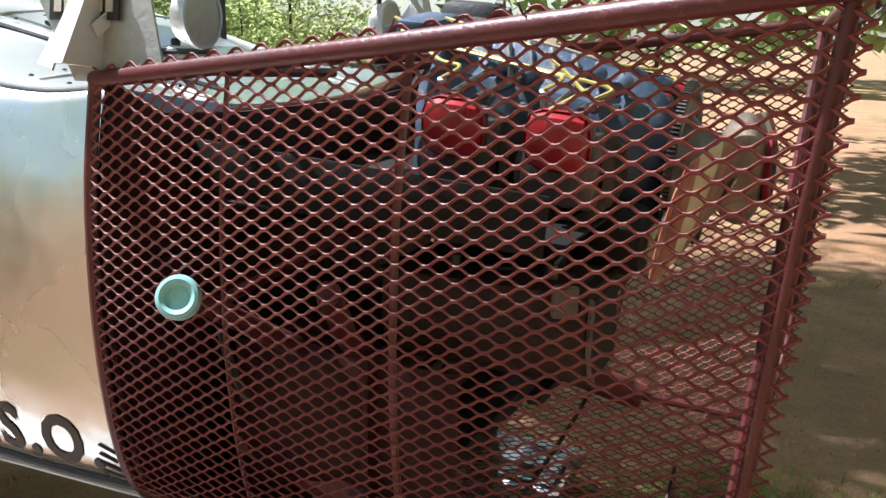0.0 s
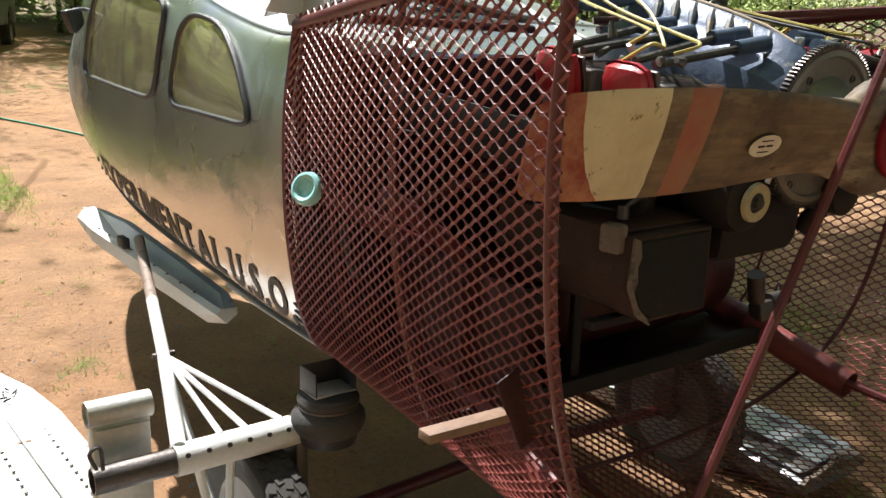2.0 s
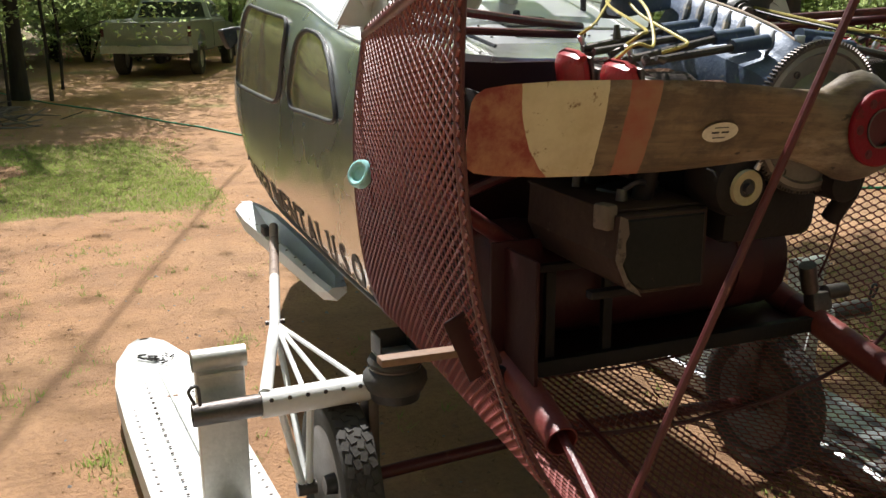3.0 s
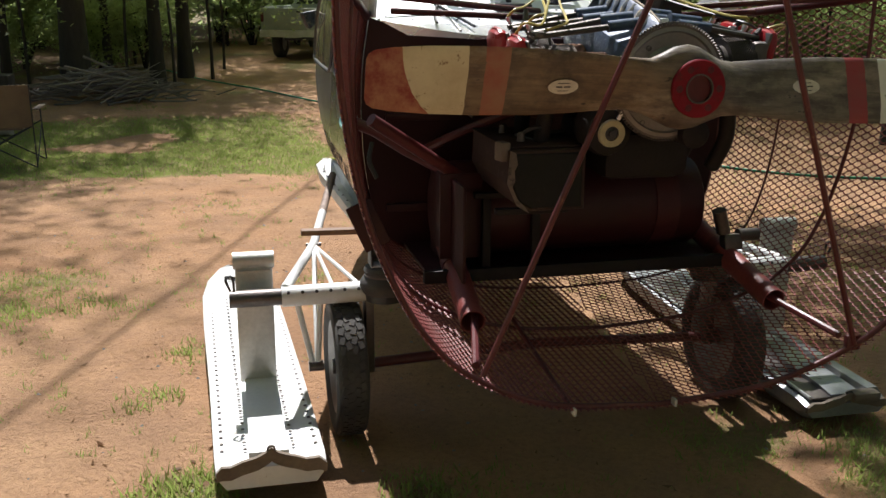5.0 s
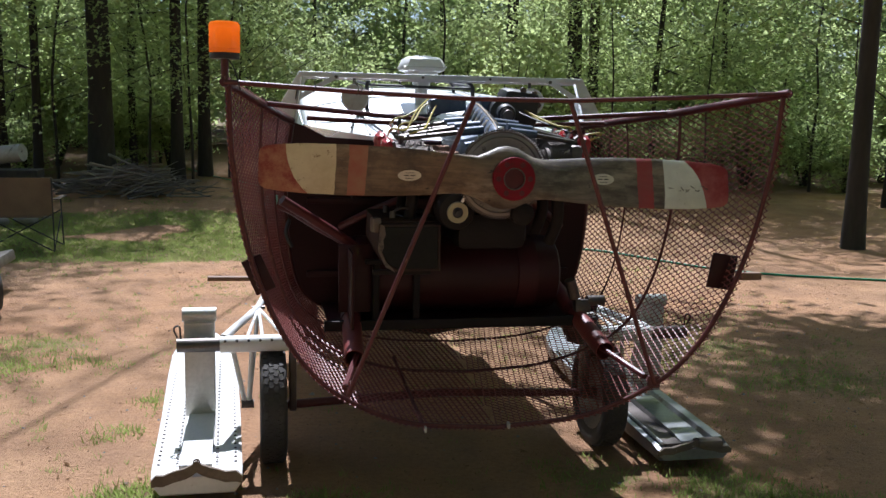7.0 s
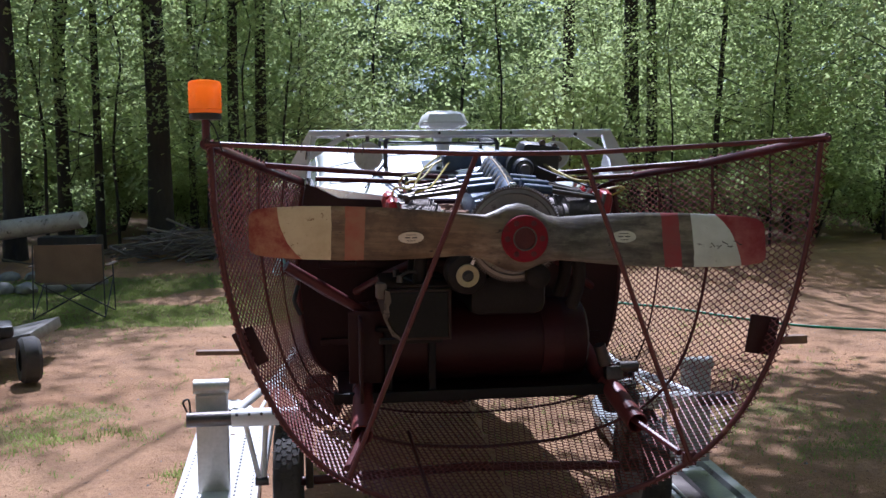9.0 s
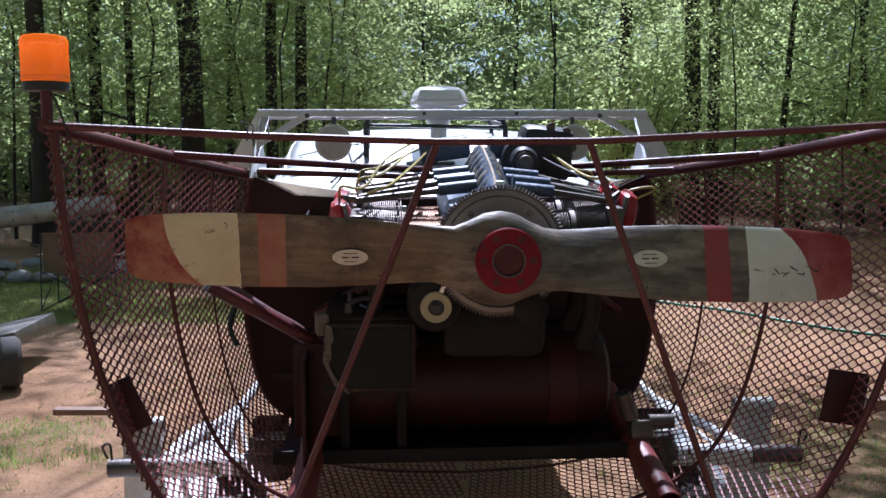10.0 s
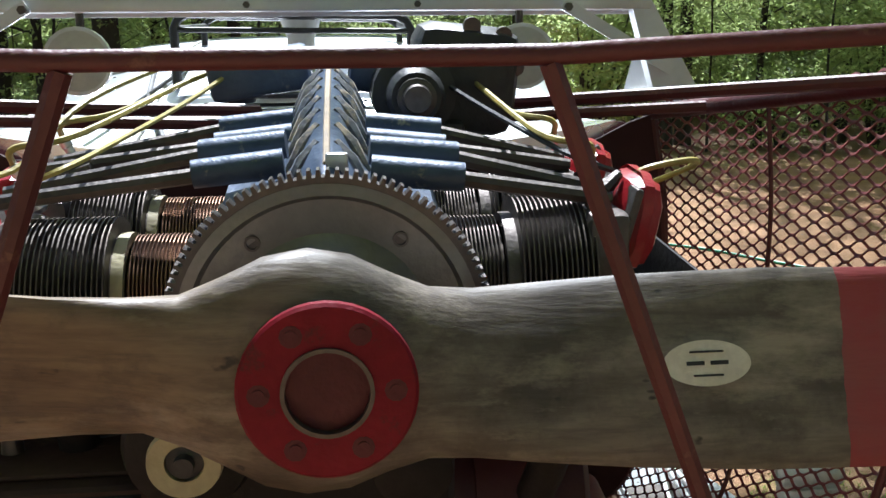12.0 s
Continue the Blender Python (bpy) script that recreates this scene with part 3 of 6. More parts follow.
# ---- warning beacon ----
beacon = thing("beacon", "amber warning beacon on the corner of the cage", "beacon", at=(-1.045, -0.175, 1.89))
part("pole", tube([(0, 0, -0.09), (0, 0, 0.012)], 0.013, 10), M_REDTUBE, beacon)
part("base", lathe([(0, 0), (0.048, 0.0), (0.05, 0.012), (0.046, 0.022), (0, 0.022)]), M_BLACK, beacon)
bm = lathe([(0.047, 0.02), (0.05, 0.022), (0.051, 0.03), (0.0495, 0.034), (0.051, 0.038), (0.0495, 0.046), (0.051, 0.05), (0.0495, 0.058), (0.051, 0.062), (0.0495, 0.072), (0.051, 0.076), (0.0495, 0.09), (0.051, 0.095), (0.05, 0.112), (0.045, 0.119), (0.03, 0.122), (0, 0.123)], sides=32)
part("lens", bm, M_AMBER, beacon, "ribbed amber plastic lens")
part("wire", tube(curve_pts([(0.01, -0.012, 0.0), (0.03, -0.02, -0.03), (0.045, -0.02, -0.08), (0.05, -0.018, -0.1)], 5), 0.0025, 6), M_BLACK, beacon)

# ---- propeller ----
PROP_Z = 1.488
prop = thing("propeller", "weathered wooden propeller with cream and red painted tips", "propeller", at=(-0.02, 0.02, PROP_Z))


def make_propeller():
    tab = [(0.0, 0.121, 0.062, 0), (0.04, 0.114, 0.062, 3), (0.08, 0.095, 0.056, 8), (0.115, 0.082, 0.047, 16), (0.16, 0.082, 0.035, 26), (0.22, 0.088, 0.025, 28),
           (0.32, 0.095, 0.018, 25), (0.45, 0.1, 0.014, 21), (0.6, 0.1, 0.011, 18), (0.75, 0.096, 0.009, 16), (0.85, 0.088, 0.007, 14), (0.895, 0.08, 0.006, 13), (0.912, 0.069, 0.005, 13), (0.918, 0.055, 0.003, 13)]
    full = [(-r, h, t, p) for r, h, t, p in tab[::-1]] + tab[1:]
    secs = []
    for r, h, t, p in full:
        s = 1 if r >= 0 else -1
        ang = radians(p) * s
        c, sn = math.cos(ang), math.sin(ang)
        ring = []
        for k in range(22):
            a = 2 * math.pi * k / 22
            zz, yy = h * math.cos(a), t * math.sin(a)
            # flat face towards the rear, rounded back
            yy = yy * (1.0 if yy > 0 else 0.75)
            ring.append((r, zz * sn + yy * c, zz * c - yy * sn + (0.006 if r < -0.15 else 0)))
        secs.append(ring)
    return loft(secs)


blade = part("blade", make_propeller(), M_PROP, prop)
blade.rotation_euler = (0, radians(1.8), 0)
HUBM = at(0.02, -0.046, 0.0) @ Matrix.Rotation(radians(90), 4, 'X')
part("hub_plate", lathe([(0.041, 0), (0.041, 0.012), (0.079, 0.012), (0.082, 0.009), (0.082, 0)], HUBM, 40), material("red_hub_paint", (0.22, 0.006, 0.018), (0.14, 0.005, 0.013), 0.5, 0, 12, 90, (0.07, 0.02, 0.02), (0.58, 0.7), spec=0.2), prop, "red six-bolt hub plate")
# the bore's deeper red adds shade to the recess
part("hub_bore", lathe([(0.0, 0.004), (0.038, 0.004), (0.039, 0.0)], HUBM, 32), material("deep_red_bore", (0.1, 0.007, 0.012), (0.065, 0.005, 0.009), 0.6, 0, 14, 90), prop, "dark red recessed hub centre")
part("hub_ring", lathe([(0.038, 0.006), (0.038, 0.015), (0.042, 0.015), (0.042, 0.006)], HUBM, 32), M_STEEL, prop)
for k in range(6):
    a = radians(60 * k)
    m = HUBM @ at(0.061 * math.cos(a), 0.061 * math.sin(a), 0.010)
    # same deep red makes the bolts read as shaded holes
    part("bolt", lathe([(0.0105, 0.0), (0.0105, 0.0024), (0.006, 0.0026), (0.006, 0.004), (0, 0.004)], m, 10), bpy.data.materials["deep_red_bore"], prop)


def make_sticker(x, y, z, yaw_pitch):
    m = at(x, y, z) @ Matrix.Rotation(radians(yaw_pitch), 4, 'X') @ Matrix.Rotation(radians(90), 4, 'X')
    bm = bmesh.new()
    vs = [bm.verts.new(m @ Vector((0.044 * math.cos(2 * math.pi * k / 36), 0.0225 * math.sin(2 * math.pi * k / 36), 0))) for k in range(36)]
    f = bm.faces.new(vs)
    bmesh.ops.extrude_discrete_faces(bm, faces=[f])
    st = part("sticker", bm, M_LABEL, prop, "worn oval cream maker's label", smooth=False)
    for cx, cy, w, h in ((0, 0.011, 0.034, 0.002), (-0.012, 0.0, 0.018, 0.004), (0.012, 0.0, 0.018, 0.004), (0, -0.012, 0.03, 0.002)):
        b = bmesh.new()
        add_box(b, (0, 0, 0), (1, 1, 1), m @ at(cx, cy, 0.0006) @ Matrix.Diagonal((w, h, 0.0006, 1)))
        part("print_bar", b, M_BLACK, st, smooth=False)


sr = random.Random(4)
for i in range(11):
    x, z = 0.685 + 0.011 * i + sr.uniform(-0.004, 0.004), -0.035 + sr.uniform(-0.012, 0.012)
    b = bmesh.new()
    add_box(b, (0, 0, 0), (1, 1, 1), at(x + 0.02, -0.0165 - 0.002 + 0.25 * (z + 0.03), z) @ Matrix.Rotation(radians(-16), 4, 'X') @ Matrix.Rotation(radians(sr.uniform(-60, 60)), 4, 'Y') @ Matrix.Diagonal((sr.uniform(0.006, 0.022), 0.0012, 0.0028, 1)))
    part("scrawl_stroke", b, M_LETTER, prop, smooth=False)
make_sticker(-0.37, -0.0165, 0.008, 23)
make_sticker(0.385, -0.0165, -0.002, -23)

# ---- engine ----
engine = thing("aircraft_engine", "blue-grey flat-four aircraft engine with red valve covers", "engine", at=(0, 0, 0))
EZ = 1.478
# flywheel with its ring gear
bm = bmesh.new()
teeth = 112
pts_o = []
for k in range(teeth):
    for f, r in ((0.0, 0.1705), (0.38, 0.1705), (0.5, 0.1785), (0.85, 0.1785)):
        a = 2 * math.pi * (k + f) / teeth
        pts_o.append((r * math.cos(a), r * math.sin(a)))
front = [bm.verts.new((x, 0.145, EZ + 0.009 + z)) for x, z in pts_o]
back = [bm.verts.new((x, 0.162, EZ + 0.009 + z)) for x, z in pts_o]
n = len(pts_o)
inner_f = [bm.verts.new((0.163 * math.cos(2 * math.pi * (k / 4 + 0.2) / teeth), 0.145, EZ + 0.009 + 0.163 * math.sin(2 * math.pi * (k / 4 + 0.2) / teeth))) for k in range(n)]
for k in range(n):
    j = (k + 1) % n
    bm.faces.new((front[k], front[j], back[j], back[k]))
    bm.faces.new((inner_f[k], inner_f[j], front[j], front[k]))
bm.faces.new(back)
part("ring_gear", bm, M_STEEL, engine, "toothed starter ring gear", smooth=False)
YM = at(0, 0.15, EZ + 0.009) @ Matrix.Rotation(radians(90), 4, 'X')
part("flywheel", lathe([(0.164, -0.004), (0.164, 0.006), (0.152, 0.008), (0.147, 0.002), (0.11, 0.0), (0.09, 0.02), (0.075, 0.045), (0.075, 0.10), (0, 0.10)], YM, 64), M_FLYWHEEL, engine, "dull grey flywheel disc")
for a in (55, 125, 180, 235, 305, 0):
    x, z = 0.135 * math.cos(radians(a)), 0.135 * math.sin(radians(a))
    part("flywheel_hole", lathe([(0.0085, 0.0), (0.0085, 0.0035), (0.006, 0.0035), (0.006, 0.0005), (0, 0.0005)], at(x, 0.1495, EZ + z) @ Matrix.Rotation(radians(90), 4, 'X'), 16), M_STEEL, engine)
# crankcase
half = [(0.0, 0.25), (0.016, 0.242), (0.036, 0.205), (0.06, 0.172), (0.125, 0.155), (0.142, 0.10), (0.13, -0.02), (0.11, -0.14), (0.0, -0.16)]
prof = [(-x, z) for x, z in half[::-1]] + half[1:-1]
secs = []
for y, sx, sz in ((0.18, 0.5, 0.42), (0.20, 0.8, 0.56), (0.235, 0.95, 0.68), (0.29, 1.0, 0.76), (0.40, 1.0, 0.86), (0.52, 1.0, 0.94), (0.64, 1.0, 1.0), (0.72, 0.95, 1.0), (0.76, 0.7, 0.8)):
    secs.append([(x * sx, y, EZ + z * (sz if z > 0 else 1.0)) for x, z in prof])
part("crankcase", loft(secs), M_BLUE, engine, "blue-grey crankcase with dusty tan ridge")
M_DUST = material("tan_dust_on_casting", (0.46, 0.35, 0.24), (0.3, 0.26, 0.22), 0.8, 0, 18, 90)
M_RIB = material("dusty_blue_rib", (0.08, 0.11, 0.16), (0.2, 0.18, 0.16), 0.6, 0.1, 14, 90, (0.4, 0.32, 0.22), (0.52, 0.64))
def crest(y):
    return EZ + 0.25 * float(np.interp(y, (0.2, 0.29, 0.40, 0.52, 0.64, 0.72), (0.6, 0.76, 0.86, 0.94, 1.0, 1.0)))


part("case_spine", tube([(0, y, crest(y) + 0.002) for y in (0.25, 0.33, 0.45, 0.58, 0.70)], 0.0042, 8), M_DUST, engine)
for i in range(7):
    y = 0.30 + i * 0.055
    for s in (-1, 1):
        c = crest(y)
        part("case_rib", tube([(s * 0.010, y + 0.012, c - 0.004), (s * 0.028, y, c - 0.026), (s * 0.050, y - 0.016, c - 0.058)], [0.0075, 0.0115, 0.005], 8), M_RIB, engine)
part("lifting_lug", box((0.012, 0.25, EZ + 0.172), (0.026, 0.012, 0.03), None, 0.003), M_ALUBAR, engine)
part("rear_housing", box((-0.11, 0.74, EZ + 0.235), (0.16, 0.09, 0.07), Matrix.Rotation(radians(-8), 4, 'Y'), 0.012), M_BLUE, engine)
part("rear_housing", box((0.1, 0.74, EZ + 0.235), (0.14, 0.09, 0.07), Matrix.Rotation(radians(6), 4, 'Y'), 0.012), M_BLUE, engine)


def finned(x0, x1, y, z, r, pitch, fin, side):
    prof = []
    x = 0.0
    L = abs(x1 - x0)
    while x < L - pitch:
        prof += [(r, x), (r, x + pitch * 0.45), (r + fin, x + pitch * 0.5), (r + fin, x + pitch * 0.78), (r, x + pitch * 0.85)]
        x += pitch
    prof += [(r, L)]
    m = at(x0, y, z) @ Matrix.Rotation(radians(90 * side), 4, 'Y')
    return lathe(prof, m, 28)


for s in (-1, 1):
    q = s * (0.945 if s < 0 else 0.80)
    bz = EZ + (0.026 if s > 0 else 0.0)
    for i, y in enumerate((0.32, 0.53) if s < 0 else (0.265, 0.475)):
        cyl = part("cylinder", finned(q * 0.125, q * 0.25, y, bz, 0.066, 0.0046, 0.012, s), M_COPPER if s < 0 else M_FIN, engine, "finned cylinder barrel")
        part("cylinder_flange", lathe([(0.0, 0), (0.082, 0), (0.082, 0.012), (0, 0.012)], at(q * 0.118, y, bz) @ Matrix.Rotation(radians(90 * s), 4, 'Y'), 20), M_STEEL, cyl)
        part("gasket_band", lathe([(0.07, 0), (0.081, 0), (0.081, 0.014), (0.07, 0.014)], at(q * 0.252, y, bz) @ Matrix.Rotation(radians(90 * s), 4, 'Y'), 28), M_YELLOW if s < 0 else M_STEEL, cyl)
        head = part("cylinder_head", finned(q * 0.266, q * 0.385, y, bz, 0.08, 0.006, 0.021, s), M_FIN, engine, "deep-finned cylinder head")
        hb = box((q * 0.398, y, bz + 0.02), (0.05, 0.15, 0.15), None, 0.012)
        part("rocker_box", hb, M_STEEL, engine)
        cb = bmesh.new()
        add_box(cb, (q * 0.449, y, bz + 0.073), (0.06, 0.128, 0.118), Matrix.Rotation(radians(s * 10), 4, 'Y'), 0.036)
        part("valve_cover", cb, M_COVER, engine, "bright red valve cover")
        add = bmesh.new()
        add_box(add, (q * 0.424, y, bz + 0.062), (0.012, 0.13, 0.12), Matrix.Rotation(radians(s * 14), 4, 'Y'), 0.005)
        part("cover_flange", add, M_STEEL, engine)
        for dy, dz in ((-0.035, 0.165), (0.032, 0.178)):
            part("pushrod_boss", tube([(s * 0.05, y + dy * 0.9, EZ + dz + 0.004), (s * 0.155, y + dy, EZ + dz - 0.006)], [0.018, 0.017], 10), M_BLUE, engine)
            part("pushrod_tube", tube([(s * 0.145, y + dy, EZ + dz - 0.007), (q * 0.41, y + dy * 0.8, EZ + 0.128)], 0.0095, 8), M_STEEL, engine)
        part("spark_plug", lathe([(0.006, 0), (0.011, 0.005), (0.011, 0.02), (0.007, 0.022), (0.007, 0.05), (0.009, 0.052), (0.009, 0.065), (0, 0.067)], at(q * 0.375, y + 0.05, EZ + 0.10) @ Matrix.Rotation(radians(s * 25), 4, 'Y'), 10), M_ALUBAR, engine)
        lead = curve_pts([(q * 0.405, y + 0.05, EZ + 0.16), (q * 0.39, y + 0.02, EZ + 0.185), (q * 0.33, y + 0.09, EZ + 0.19), (s * 0.22, 0.72, EZ + 0.225), (s * 0.14, 0.8, EZ + 0.25)], 6)
        part("ignition_lead", tube(lead, 0.0042, 6), M_CABLE, engine, "yellow ignition lead")
        part("exhaust_stub", tube(curve_pts([(q * 0.34, y, EZ - 0.09), (q * 0.35, y + 0.01, EZ - 0.2), (q * 0.33, y + 0.05, EZ - 0.3)], 5), 0.026, 10), M_BAYDARK, engine)
lead = curve_pts([(0.36, 0.30, EZ + 0.12), (0.37, 0.26, EZ + 0.155), (0.43, 0.27, EZ + 0.165), (0.46, 0.32, EZ + 0.15), (0.42, 0.36, EZ + 0.12)], 6)
part("ignition_lead", tube(lead, 0.004, 6), M_CABLE, engine)
lead = curve_pts([(-0.43, 0.34, EZ + 0.13), (-0.42, 0.28, EZ + 0.17), (-0.36, 0.3, EZ + 0.165), (-0.30, 0.42, EZ + 0.23), (-0.2, 0.66, EZ + 0.27)], 6)
part("ignition_lead", tube(lead, 0.004, 6), M_CABLE, engine)
fit_rng = random.Random(5)
for s in (-1, 1):
    for k in range(7):
        p = Vector((s * (0.33 if s > 0 else 0.36) + fit_rng.gauss(0, 0.018), 0.24 + 0.05 * k + fit_rng.gauss(0, 0.01), EZ + 0.13 + fit_rng.gauss(0, 0.016)))
        d = Vector((fit_rng.gauss(0, 1), fit_rng.gauss(0, 1), 0.6)).normalized() * fit_rng.uniform(0.02, 0.035)
        part("fitting", tube([p, p + d * 0.5, p + d], [0.011, 0.009, 0.006], 8), M_STEEL, engine)
    part("ignition_lead", tube(curve_pts([(s * 0.35, 0.28, EZ + 0.15), (s * 0.30, 0.26, EZ + 0.17), (s * 0.27, 0.34, EZ + 0.18), (s * 0.2, 0.6, EZ + 0.21), (s * 0.12, 0.82, EZ + 0.26)], 6), 0.004, 6), M_CABLE if s < 0 else M_BLACK, engine)
# magneto on top of the accessory end
mag = part("magneto", lathe([(0, 0), (0.03, 0), (0.036, 0.012), (0.036, 0.03), (0.052, 0.034), (0.055, 0.10), (0.048, 0.135), (0.03, 0.14), (0, 0.14)], at(0.13, 0.60, 1.685) @ Matrix.Diagonal((1.25, 1.25, 1.25, 1)) @ ALONG_Y, 20), M_BLACK, engine, "black ribbed magneto")
part("magneto_cap", lathe([(0, 0), (0.016, 0), (0.018, 0.01), (0.024, 0.012), (0.024, 0.022), (0, 0.022)], at(0.13, 0.575, 1.685) @ Matrix.Diagonal((1.25, 1.25, 1.25, 1)) @ ALONG_Y, 16), M_STEEL, mag)
part("magneto_foot", box((0.17, 0.70, 1.61), (0.08, 0.10, 0.06), None, 0.01), M_BLACK, mag)
part("magneto_body", box((0.215, 0.75, 1.70), (0.17, 0.16, 0.17), Matrix.Rotation(radians(6), 4, 'Y'), 0.03), M_BLACK, mag)
for dx, dz in ((-0.05, 0.06), (0.0, 0.085), (0.05, 0.07), (0.07, 0.02)):
    part("lead_socket", lathe([(0, 0), (0.014, 0), (0.014, 0.02), (0.009, 0.024), (0, 0.024)], at(0.225 + dx, 0.685, 1.70 + dz) @ ALONG_Y, 10), M_STEEL, mag)
part("distributor", lathe([(0, 0), (0.03, 0), (0.032, 0.03), (0.025, 0.06), (0, 0.062)], at(-0.155, 0.80, 1.66), 14), M_BLACK, engine)
# alternator pulley
AY = at(-0.168, 0.168, 1.334) @ Matrix.Rotation(radians(90), 4, 'X')
alt = part("alternator", lathe([(0, -0.13), (0.07, -0.13), (0.078, -0.10), (0.078, -0.03), (0.07, -0.01), (0.045, 0.0), (0, 0.0)], AY, 28), M_BAYDARK, engine, "near-black alternator body")
part("pulley", lathe([(0.022, 0.0), (0.022, 0.012), (0.041, 0.014), (0.043, 0.004), (0.036, -0.002)], AY, 32), M_YELLOW, alt, "pale yellow pulley face")
part("pulley_nut", lathe([(0.022, 0.0), (0.021, 0.008), (0.012, 0.010), (0.012, 0.022), (0, 0.024)], AY, 16), M_BLACK, alt)
part("bracket", box((-0.145, 0.15, 1.40), (0.012, 0.008, 0.05), Matrix.Rotation(radians(25), 4, 'Y'), 0.002), M_ALUBAR, alt)
part("starter_motor", lathe([(0, 0), (0.03, 0), (0.044, 0.01), (0.046, 0.14), (0, 0.14)], at(0.085, 0.10, 1.335) @ ALONG_Y, 20), M_BAYDARK, engine)
part("oil_sump", box((0.0, 0.46, EZ - 0.24), (0.3, 0.44, 0.16), None, 0.04), M_BAYDARK, engine)
part("carburettor", box((-0.3, 0.42, 1.22), (0.14, 0.14, 0.13), Matrix.Rotation(radians(20), 4, 'Z'), 0.02), M_BLACK, engine)
part("intake_pipe", tube(curve_pts([(-0.42, 0.35, 1.2), (-0.38, 0.30, 1.16), (-0.3, 0.28, 1.17), (-0.22, 0.32, 1.2)], 5), 0.022, 10), M_BAYDARK, engine)
# added sheet, there only to keep sun out of the bay below
sun_block = box((-0.04, 0.64, 1.372), (1.06, 0.80, 0.006), Matrix.Rotation(radians(-3), 4, 'X'), 0.001)
part("sun_block_sheet", sun_block, M_BAYDARK, engine, "black sheet added under the cylinders to block sunlight")
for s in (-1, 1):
    part("sun_block_side", box((-0.04 + s * 0.53, 0.66, 1.42), (0.005, 0.76, 0.11), None, 0.001), M_BAYDARK, engine)
for s in (-1, 1):
    part("mount_leg", tube([(s * 0.16, 0.62, EZ - 0.1), (s * 0.42, 0.9, 1.2), (s * 0.55, 1.03, 1.1)], 0.018, 8), M_REDTUBE, engine)

# the thrust line leans: the engine's front end sits higher
LEAN = at(0, 0.1, EZ) @ Matrix.Rotation(radians(4.5), 4, 'X') @ at(0, -0.1, -EZ)
engine.matrix_basis = LEAN

# ---- tank, firewall, tail tubes ----
M_STRAP = material("dark_red_strap", (0.055, 0.01, 0.012), (0.035, 0.008, 0.009), 0.55, 0, 6, 60, spec=0.3)
fire = thing("firewall", "dark red sheet firewall behind the engine bay", "firewall")
side = [p for p in section(0.0)]
sec0 = [Vector((CX_FRONT - p.x * 0.985, 1.05, p.z)) for p in side] + [Vector((CX_FRONT + p.x * 0.985, 1.05, p.z)) for p in side[-2::-1]]
sec0 += [Vector((CX_FRONT + x, 1.05, z)) for x, z in ((0.66, 1.65), (0.56, 1.60), (0.3, 1.585), (-0.3, 1.585), (-0.56, 1.60), (-0.66, 1.65))]
bm = bmesh.new()
f = bm.faces.new([bm.verts.new(p) for p in sec0])
r = bmesh.ops.extrude_face_region(bm, geom=[f])
for v in [e for e in r["geom"] if isinstance(e, bmesh.types.BMVert)]:
    v.co.y += 0.012
bmesh.ops.recalc_face_normals(bm, faces=bm.faces)
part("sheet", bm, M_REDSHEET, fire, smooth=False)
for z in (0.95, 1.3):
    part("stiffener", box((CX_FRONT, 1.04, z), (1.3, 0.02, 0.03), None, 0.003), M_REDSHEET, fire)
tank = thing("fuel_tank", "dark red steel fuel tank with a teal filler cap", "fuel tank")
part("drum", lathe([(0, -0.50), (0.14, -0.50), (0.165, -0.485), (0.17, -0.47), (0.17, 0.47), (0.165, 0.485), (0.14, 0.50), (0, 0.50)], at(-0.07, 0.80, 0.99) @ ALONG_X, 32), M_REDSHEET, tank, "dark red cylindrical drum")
for x in (-0.46, 0.27):
    part("strap", lathe([(0.171, -0.045), (0.175, -0.045), (0.175, 0.045), (0.171, 0.045)], at(x, 0.80, 0.99) @ ALONG_X, 32), M_STRAP, tank)
part("filler_neck", tube([(-0.50, 0.80, 1.11), (-0.68, 0.81, 1.21), (-0.79, 0.825, 1.28), (-0.868, 0.83, 1.312)], 0.021, 14), M_REDTUBE, tank)
CAPM = at(-0.871, 0.83, 1.316) @ (Vector((-0.75, -0.35, 0.35)).normalized().to_track_quat('Z', 'Y').to_matrix().to_4x4())
part("filler_cap", lathe([(0.0, 0.012), (0.020, 0.012), (0.023, 0.020), (0.030, 0.024), (0.036, 0.022), (0.039, 0.012), (0.038, 0.0), (0.032, -0.006), (0, -0.006)], CAPM, 28), M_TEAL, tank, "pale teal filler cap")
part("hose", tube(curve_pts([(-0.80, 0.80, 1.24), (-0.815, 0.77, 1.18), (-0.79, 0.76, 1.12)], 5), 0.009, 8), M_BLACK, tank)
bat = thing("battery_box", "long dusty brown metal box with a torn rim and dark end", "box", at=(-0.345, 0.22, 1.195))
M_BOX = material("flaking_dark_paint", (0.012, 0.013, 0.012), (0.022, 0.02, 0.018), 0.65, 0, 6, 80, (0.1, 0.075, 0.05), (0.68, 0.74), spec=0.15)
M_DUSTY = material("dust_caked_brown_sheet", (0.034, 0.02, 0.018), (0.06, 0.04, 0.032), 0.8, 0, 5, 50, (0.12, 0.085, 0.065), (0.6, 0.72), spec=0.15)
M_DUSTPALE = material("pale_dust_on_sheet", (0.11, 0.085, 0.068), (0.19, 0.15, 0.12), 0.85, 0, 9, 60, (0.04, 0.03, 0.026), (0.56, 0.66))
end = [(-0.125, 0.09), (-0.13, -0.01), (-0.1, -0.075), (-0.06, -0.1), (0.125, -0.1), (0.125, 0.09)]
